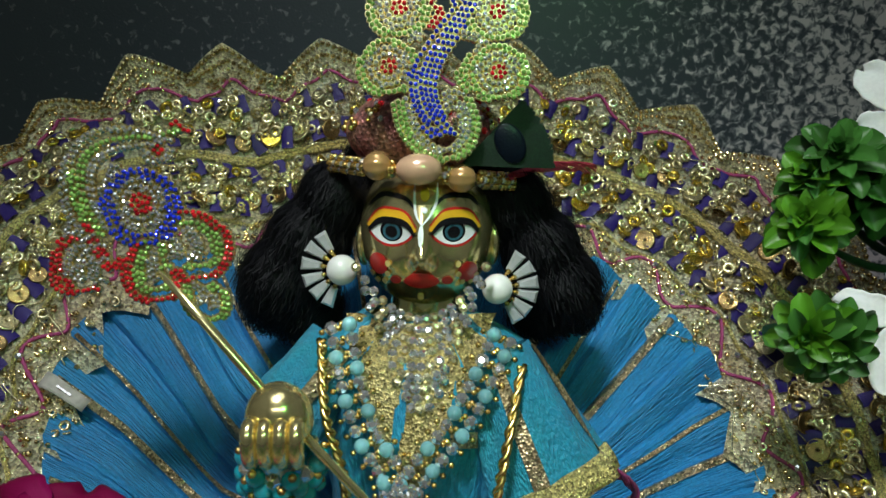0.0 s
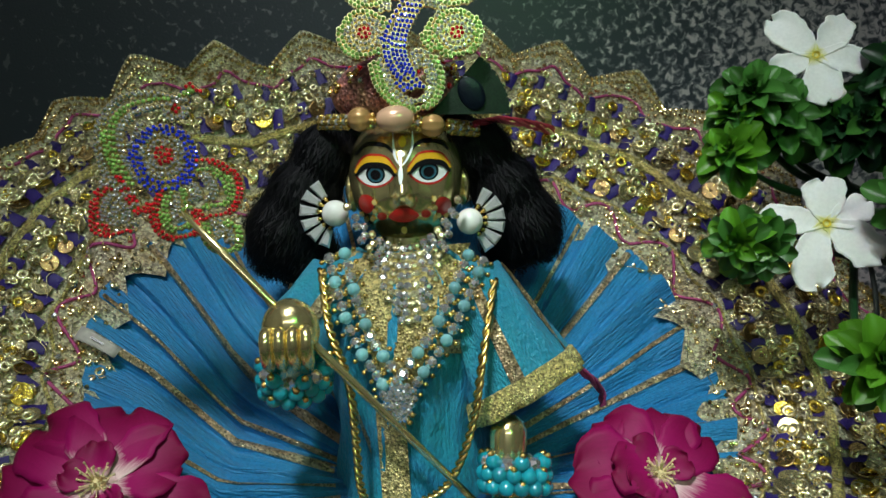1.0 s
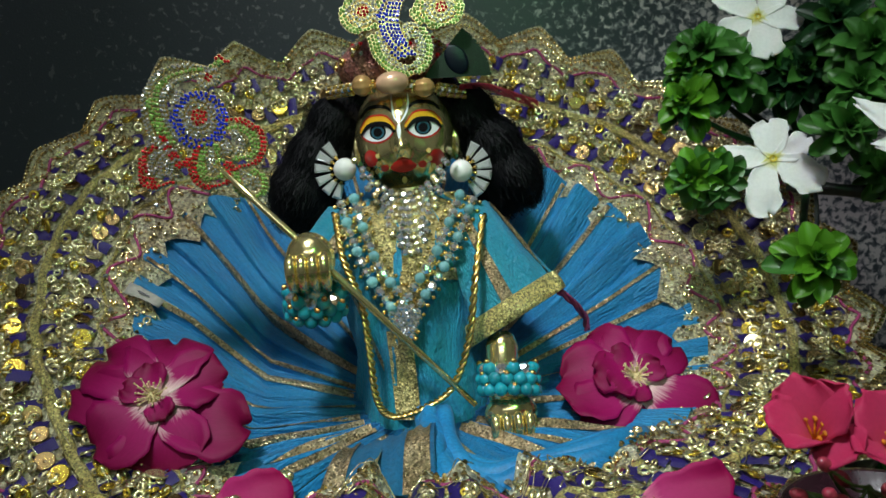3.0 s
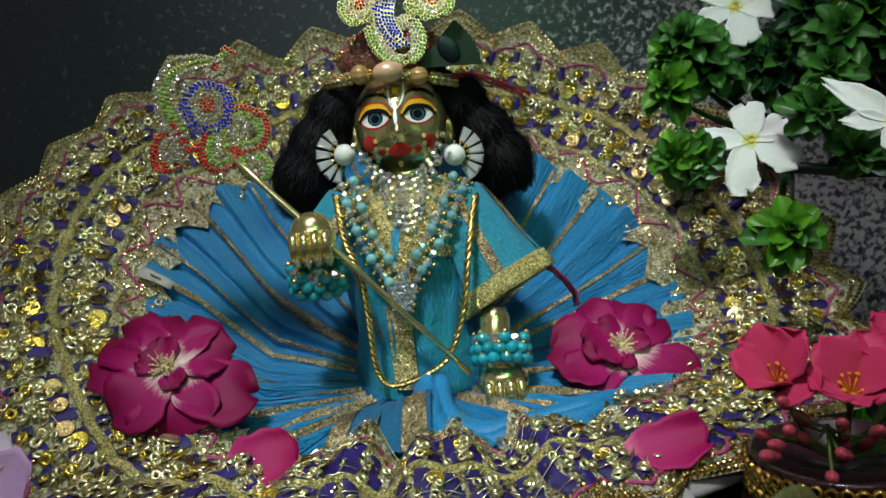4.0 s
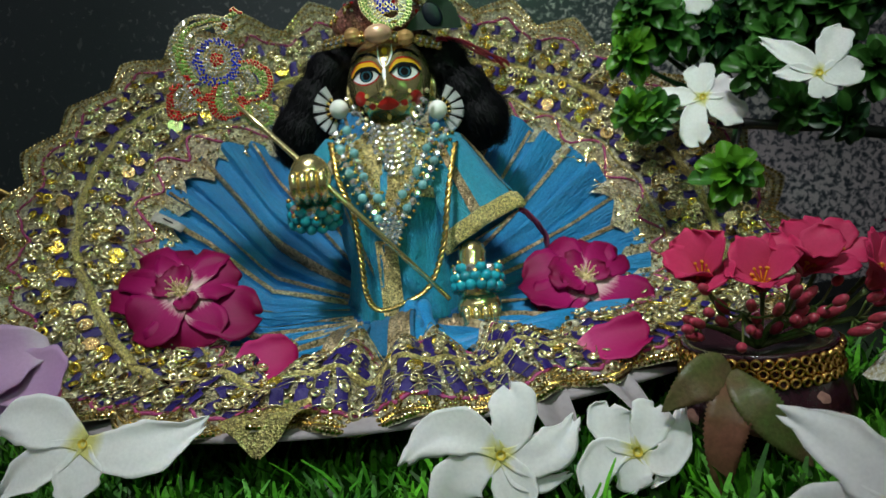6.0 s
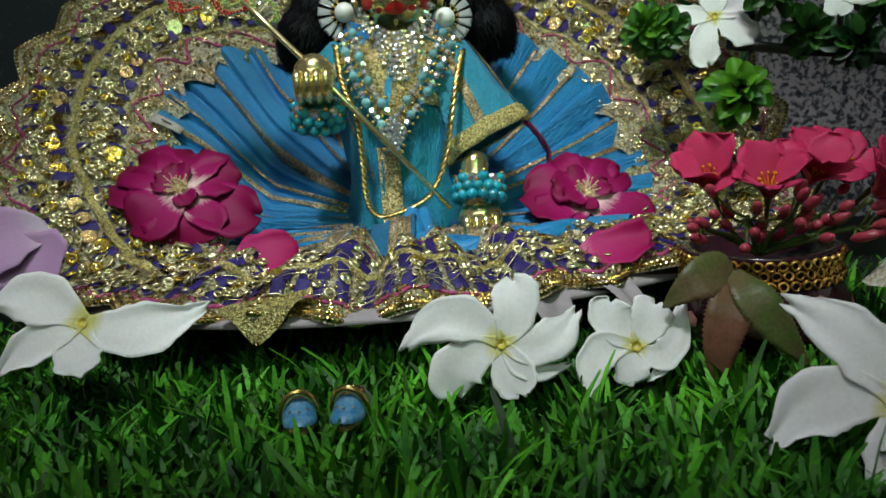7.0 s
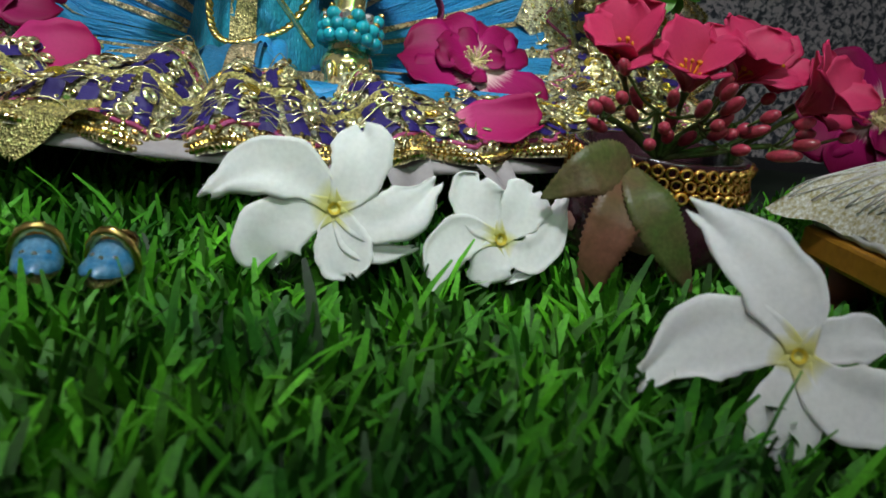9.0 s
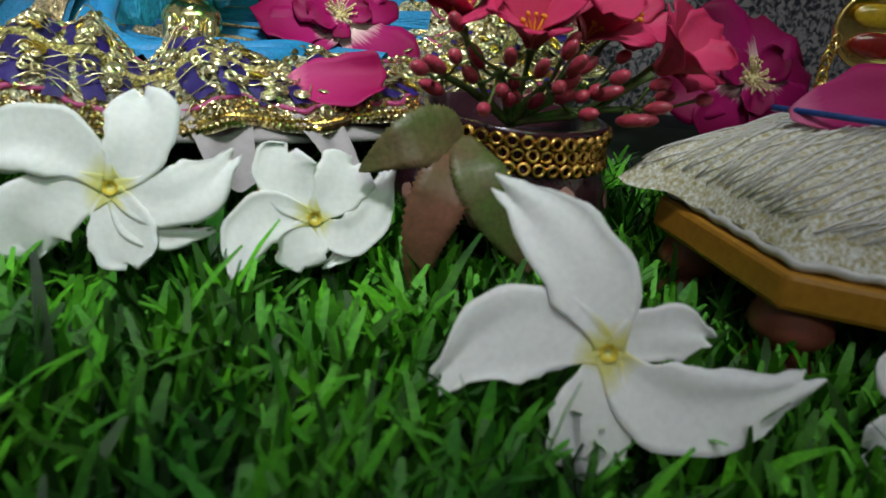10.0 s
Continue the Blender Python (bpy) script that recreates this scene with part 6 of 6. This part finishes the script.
def stool():
    ob = thing("stool", "low stool with an ochre board and turned terracotta legs", "stool", (*STOOL, 0))
    ochre = mat("ochre_painted_wood", (0.46, 0.22, 0.025), 0.38, 0, 0.12, 60, 500, 0.25, 0.0005, second=(0.34, 0.14, 0.015), coat=0.3)
    clay = mat("terracotta_paint", (0.30, 0.085, 0.055), 0.4, 0, 0.12, 60, 600, 0.2, coat=0.2)
    bm = bmesh.new()
    pts = hexagon(*STOOL, 0.0455, 153.3)
    low = [bm.verts.new((x, y, 0.0180)) for x, y in pts]
    high = [bm.verts.new((x, y, 0.0255)) for x, y in pts]
    bm.faces.new(low[::-1])
    bm.faces.new(high)
    for k in range(6):
        bm.faces.new((low[k], low[(k + 1) % 6], high[(k + 1) % 6], high[k]))
    bmesh.ops.bevel(bm, geom=list(bm.edges), offset=0.0012, segments=2, profile=0.5, affect="EDGES")
    part("board", bm, ochre, ob, "ochre painted board", False)
    for k, (x, y) in enumerate(hexagon(*STOOL, 0.034, 153.3)):
        bm = bmesh.new()
        N = 24
        prof = ((0.0055, 0.0), (0.0075, 0.002), (0.0068, 0.005), (0.0045, 0.007), (0.0062, 0.009), (0.0085, 0.0115), (0.0080, 0.014), (0.0065, 0.0182))
        grid(bm, [[(x + r * math.cos(j * math.tau / N), y + r * math.sin(j * math.tau / N), z) for j in range(N)] for r, z in prof], wrap=True)
        part("leg", bm, clay, ob, "turned terracotta leg")
    return ob


stool()


def cushion():
    ob = thing("cushion", "white and gold lace cushion with pinched corners", "cushion", (*STOOL, 0.0255))
    lace = mat("white_gold_lace", (0.90, 0.90, 0.86), 0.45, 0.0, 0.12, 1000, 1500, 0.5, 0.0006, second=(0.50, 0.42, 0.18), amount=1.0)
    white = mat("white_satin", (0.86, 0.84, 0.82), 0.4, 0, 0.08, 60, 500, 0.3, 0.0005)
    N = 144

    def rim(a):
        k = (a - radians(153.3)) / (math.tau / 6) % 1
        return 0.0462 * math.cos(math.pi / 6) / math.cos((k - 0.5) * math.pi / 3)

    def corner(a):
        k = (a - radians(153.3) + math.pi) % math.tau - math.pi
        return max(0.0, 1 - abs(k) / 0.42) ** 2.2
    bm = bmesh.new()
    rows = []
    for i in range(15):
        f = 1 - i / 14 * 0.999
        row = []
        for j in range(N):
            a = j * math.tau / N
            r = rim(a) * (f * (0.95 + 0.28 * corner(a) * f ** 4))
            h = 0.0015 + (0.0235 * (1 - f ** 2.6) ** 0.6) * (1 - 0.15 * corner(a)) + 0.0007 * math.sin(26 * a + 3 * f) * f
            row.append((STOOL[0] + r * math.cos(a), STOOL[1] + r * math.sin(a), 0.0262 + h))
        rows.append(row)
    grid(bm, rows, wrap=True)
    part("cover", bm, lace, ob, "white and gold lace cover")
    bm = bmesh.new()
    grid(bm, [[(STOOL[0] + rim(j * math.tau / N) * g * math.cos(j * math.tau / N), STOOL[1] + rim(j * math.tau / N) * g * math.sin(j * math.tau / N), z + 0.0003 * math.sin(j * 1.3)) for j in range(N)]
              for g, z in ((0.5, 0.0257), (0.93, 0.0258), (0.955, 0.0266), (0.955, 0.0278), (0.93, 0.0284))], wrap=True)
    part("underside", bm, white, ob, "white satin edge")
    # raised lace threads radiating from each pinched corner
    bm = bmesh.new()
    a0 = radians(153.3)
    for way in (-1, 1):
        for q in range(44):
            pts = []
            for i in range(16):
                f = 0.97 - 0.80 * i / 15
                a = a0 + (q - 21.5) * 0.13 * (0.50 + 0.50 * (i / 15) ** 0.7) + way * 0.30 * (i / 15)
                r = rim(a) * f * (0.95 + 0.28 * corner(a) * f ** 4)
                h = 0.0015 + (0.0235 * (1 - f ** 2.6) ** 0.6) * (1 - 0.15 * corner(a)) + 0.0007 * math.sin(26 * a + 3 * f) * f
                pts.append((STOOL[0] + r * math.cos(a), STOOL[1] + r * math.sin(a), 0.0268 + h))
            tube(bm, pts, 0.00019, 4)
    part("lace_thread", bm, white, ob, "raised white lace threads", kind="stuff")
    bm = bmesh.new()
    tube(bm, curve(((0.1520, 0.0560, 0.0500), (0.1580, 0.0420, 0.0515), (0.1690, 0.0330, 0.0515), (0.1810, 0.0240, 0.0470)), 20), 0.0007, 6)
    part("blue_piping", bm, mat("blue_cord", (0.02, 0.07, 0.28), 0.5, 0, 0.2, 200, 900, 0.4), ob, "thin blue piping")


cushion()


def ornament():
    ob = thing("hanging_ornament", "gold-rimmed enamel ornament on a small chain", "ornament", (0.1949, 0.0850, 0.0680))
    c, n = Vector((0.1960, 0.0850, 0.0674)), Vector((-0.3, -0.95, 0.1))
    m = frame_of(n, c)
    bm = bmesh.new()
    grid(bm, [[m @ Vector((r * math.cos(k * math.tau / 32), r * math.sin(k * math.tau / 32), h)) for k in range(32)] for r, h in ((0.0096, -0.001), (0.0100, 0.0008), (0.0092, 0.0012), (0.0086, 0.0003), (0.0001, 0.0003))], wrap=True)
    part("rim", bm, GOLD, ob, "gold rim")
    for dx, dy, s, col, lab in ((0.0, 0.0035, 0.0040, (0.55, 0.36, 0.02), "yellow enamel"), (0.0015, -0.0035, 0.0044, (0.25, 0.015, 0.01), "dark red enamel")):
        bm = bmesh.new()
        ball(bm, m @ pose(dx, dy, 0.0005) @ Matrix.Diagonal((s * 1.5, s * 0.75, 0.0010, 1)), 1, 24, 10)
        part("enamel", bm, mat(lab.replace(" ", "_"), col, 0.2, 0, 0.15, 200, 900, 0.1, coat=0.7), ob, lab)
    line = curve(((0.1847, 0.0830, 0.0637), (0.1819, 0.0810, 0.0588), (0.1807, 0.0790, 0.0535), (0.1801, 0.0770, 0.0489)), 7)
    for k, p in enumerate(line):
        bm = bmesh.new()
        mm = Matrix.Translation(p) @ pose(0, 0, 0, 90, 0, 90 * (k % 2))
        tube(bm, [mm @ Vector((0.0014 * math.cos(q * math.tau / 14), 0.0021 * math.sin(q * math.tau / 14), 0)) for q in range(14)], 0.0004, 6, closed=True)
        part("chain_link", bm, GOLD, ob)
    gem("o", ob, line[-1], 0.0022)
    gem("o", ob, line[-3], 0.0018)


ornament()


# ---- the little slippers ----
def slipper(cx, turn, group="pair of slippers"):
    ob = thing("slipper", "tiny blue slipper with a gold rim on the grass", "slipper", (0, 0, 0), group)
    blue = mat("slipper_blue", (0.02, 0.20, 0.42), 0.35, 0, 0.25, 300, 900, 0.3, second=(0.25, 0.45, 0.6), coat=0.4)
    bm = bmesh.new()
    grid(bm, [[(w * math.cos(a), y + 0, z0 + h * math.sin(a)) for a in np.linspace(0, math.pi, 15)] for y, w, h, z0 in ((-0.0105, 0.0008, 0.0006, 0.0045), (-0.009, 0.0036, 0.0022, 0.004), (-0.006, 0.0054, 0.0036, 0.003), (-0.002, 0.0058, 0.0050, 0.002), (0.001, 0.0056, 0.0066, 0.002))])
    part("toe_cap", bm, blue, ob, "blue toe cap")
    bm = bmesh.new()
    tube(bm, [(0.0058 * math.cos(a), 0.001, 0.002 + 0.0088 * math.sin(a)) for a in np.linspace(-0.2, math.pi + 0.2, 20)], [0.0012 + 0.0003 * (k % 2) for k in range(20)], 8)
    part("rim", bm, GOLD, ob, "gold rim")
    bm = bmesh.new()
    pts = [(0.0056 * math.cos(a) * (1.0 if math.sin(a) < 0 else 0.85), 0.0105 * math.sin(a)) for a in np.linspace(0, math.tau, 28, endpoint=False)]
    grid(bm, [[(x * s, y * s, z) for x, y in pts] for s, z in ((0.02, 0.0012), (0.95, 0.0012), (1.0, 0.0018), (1.0, 0.0026), (0.95, 0.0030), (0.02, 0.0030))], wrap=True)
    part("sole", bm, GOLD_LACE, ob, "gold sole")
    bm = bmesh.new()
    grid(bm, [[(0.0052 * math.cos(a), 0.001 + 0.0085 * abs(math.sin(a)), z) for a in np.linspace(0.05, math.pi - 0.05, 16)] for z in (0.0025, 0.0045, 0.0065)])
    thicken(part("heel", bm, COPPER_GOLD, ob, "copper-gold heel"), 0.0006)
    for x, y, z in ((0.0, -0.005, 0.0068), (-0.0028, -0.0035, 0.0063), (0.0028, -0.0035, 0.0063)):
        gem("s", ob, (x, y, z), 0.0007, (x * 80, -0.6, 0.8))
    ob.matrix_basis = pose(cx, 0.047, 0.0095, 12, 0, turn) @ Matrix.Scale(0.80, 4)
    return ob


slipper(-0.0368, 12)
slipper(-0.0232, -10)


# ---- plastic greenery ----
LEAF_GREEN = mat("plastic_leaf", (0.050, 0.165, 0.032), 0.32, 0, 0.2, 90, 900, 0.15, 0.0003, second=(0.060, 0.19, 0.020), rand=0.35)
LEAF_BRIGHT = mat("bright_plastic_leaf", (0.075, 0.24, 0.013), 0.32, 0, 0.15, 90, 900, 0.15, 0.0003, second=(0.11, 0.27, 0.02), rand=0.3)
LEAF_DARK = mat("dark_plastic_leaf", (0.016, 0.062, 0.020), 0.35, 0, 0.2, 90, 900, 0.15, 0.0003, rand=0.35)


def plastic_leaf(name, material, wide=0.34):
    bm = bmesh.new()
    rows = []
    for i in range(9):
        f = i / 8
        w = wide * (0.15 + math.sin(math.pi * min(1, f * 0.86 + 0.02)) ** 0.75) if f < 1 else 0.05
        rows.append([(f, w * g, 0.16 * abs(g) * w / wide + 0.42 * f - 0.34 * f * f) for g in (-1, -0.5, 0, 0.5, 1)])
    grid(bm, rows)
    return finish(name, bm, material)


LEAVES = {"g": plastic_leaf("leaf", LEAF_GREEN, 0.22), "b": plastic_leaf("leaf", LEAF_BRIGHT, 0.23), "d": plastic_leaf("leaf", LEAF_DARK, 0.21)}


def greenery(name, label, tufts, root, seed):
    ob = thing(name, label, "plant", root)
    rng = random.Random(seed)
    for p, face, size, kind in tufts:
        p, face = Vector(p), Vector(face).normalized()
        m = frame_of(face, p, rng.uniform(0, 90))
        for count, lift, s, z in ((8, -14, 1.12, -0.004), (8, 8, 1.05, -0.001), (7, 30, 0.88, 0.0016), (6, 54, 0.66, 0.0038), (4, 74, 0.48, 0.0052)):
            for k in range(count):
                mm = m @ pose(0, 0, z * size / 0.013, 0, 0, k * 360 / count + rng.uniform(-14, 14)) @ pose(0, 0, 0, rng.uniform(-12, 12), -lift - rng.uniform(-10, 10), 0) @ Matrix.Scale(size * s * rng.uniform(0.85, 1.15), 4)
                piece("leaf", LEAVES[kind if rng.random() < 0.8 else "g"], ob, mm)
        bm = bmesh.new()
        back = p - face * 0.012
        tube(bm, curve([p + face * 0.001, back, back.lerp(Vector(root), 0.5) + Vector((0, 0.004, -0.006)), root], 14), [0.0012] * 8 + [0.0016] * 7, 7)
        part("stem", bm, LEAF_DARK, ob, "thin green plastic stem")
    return ob


F = (-0.3, -0.8, 0.35)
greenery("plastic_plant", "artificial green foliage with small rosette leaves", (
    ((0.1338, 0.1760, 0.0845), (-0.1, -0.85, 0.45), 0.0132, "b"), ((0.1082, 0.2150, 0.1172), (-0.5, -0.75, 0.1), 0.0120, "b"), ((0.1165, 0.2180, 0.1150), (-0.2, -0.8, -0.2), 0.0130, "g"), ((0.1142, 0.2350, 0.1464), (-0.5, -0.7, 0.4), 0.0125, "b"), ((0.1190, 0.2420, 0.1600), (-0.6, -0.5, 0.5), 0.0120, "b"),
    ((0.1244, 0.2400, 0.1666), (-0.4, -0.7, 0.5), 0.0140, "g"), ((0.1359, 0.2450, 0.1581), F, 0.0150, "g"), ((0.1603, 0.2000, 0.1295), (-0.2, -0.9, 0.2), 0.0125, "g"),
    ((0.1632, 0.2500, 0.1527), F, 0.0150, "d")), (0.185, 0.275, 0.125), 2)
greenery("plastic_plant", "dense dark green artificial foliage cluster", (
    ((0.1820, 0.2200, 0.1585), (-0.2, -0.8, 0.4), 0.0150, "g"), ((0.1757, 0.2450, 0.1637), F, 0.0150, "d"), ((0.2019, 0.2300, 0.1501), F, 0.0150, "d"), ((0.1856, 0.2400, 0.1485), F, 0.0150, "d"),
    ((0.2067, 0.2150, 0.1545), F, 0.0150, "g"), ((0.1952, 0.2200, 0.1666), (-0.2, -0.7, 0.6), 0.0150, "b"), ((0.1997, 0.2050, 0.1032), (-0.1, -0.9, -0.2), 0.0120, "d"), ((0.1859, 0.2200, 0.1104), (-0.2, -0.9, -0.1), 0.0120, "g"),
    ((0.1773, 0.2350, 0.1720), F, 0.0150, "d"), ((0.1740, 0.2150, 0.1440), F, 0.0140, "g"), ((0.1678, 0.2450, 0.1536), F, 0.0150, "d"), ((0.2158, 0.2050, 0.1230), F, 0.0150, "g"), ((0.2294, 0.2150, 0.1589), F, 0.0160, "d")), (0.230, 0.270, 0.135), 3)


def branch():
    bm = bmesh.new()
    tube(bm, curve(((0.1532, 0.2350, 0.1086), (0.1749, 0.2250, 0.1038), (0.1979, 0.2200, 0.1000), (0.2302, 0.2150, 0.0920)), 16), [0.0028 + 0.0003 * math.sin(i) for i in range(17)], 10)
    tube(bm, curve(((0.1629, 0.2300, 0.1054), (0.1480, 0.2000, 0.0970), (0.1360, 0.1800, 0.0860)), 10), 0.0009, 7)
    solo("plant_branch", bm, mat("black_plastic", (0.012, 0.014, 0.013), 0.45, 0, 0.2, 90, 900, 0.2), "black plastic branch carrying the foliage", "branch")


branch()


def paper_tag():
    bm = bmesh.new()
    grid(bm, [[polar(2.77 + 0.05 * j / 4, 0.112 + 0.016 * i / 5, 0.0115 + 0.0006 * math.sin(i)) for j in range(5)] for i in range(6)])
    ob = thicken(solo("paper_tag", bm, mat("white_paper", (0.46, 0.43, 0.38), 0.7, 0, 0.12, 80, 600, 0.2), "small white paper tag on the skirt border", "tag"), 0.0003)
    bm = bmesh.new()
    grid(bm, [[polar(2.79 + 0.008 * j, 0.117 + 0.005 * i, 0.0128) for j in range(2)] for i in range(2)])
    part("printed_bar", bm, INK, ob, "dark printed bar")


paper_tag()


# ---- at the far side: a small gold-rimmed dish standing by the wall ----
def dish():
    ob = thing("round_dish", "gold-rimmed dark round dish standing beside the skirt", "dish", (-0.2381, 0.2850, 0.1038))
    m = frame_of((0.35, -0.9, 0.2), (-0.2413, 0.2850, 0.1042))
    bm = bmesh.new()
    grid(bm, [[m @ Vector((r * math.cos(k * math.tau / 40), r * math.sin(k * math.tau / 40), h)) for k in range(40)] for r, h in ((0.0005, 0.0), (0.017, 0.0), (0.0185, 0.0012), (0.0185, -0.0012), (0.0005, -0.0012))], wrap=True)
    part("plate", bm, mat("dark_bronze", (0.05, 0.035, 0.015), 0.35, 0.8, 0.3, 150, 700, 0.5, second=(0.25, 0.15, 0.04)), ob, "dark bronze plate")
    bm = bmesh.new()
    tube(bm, [m @ Vector((0.0188 * math.cos(k * math.tau / 48), 0.0188 * math.sin(k * math.tau / 48), 0)) for k in range(48)], 0.0011, 8, closed=True)
    part("rim", bm, GOLD, ob, "gold rim")


dish()
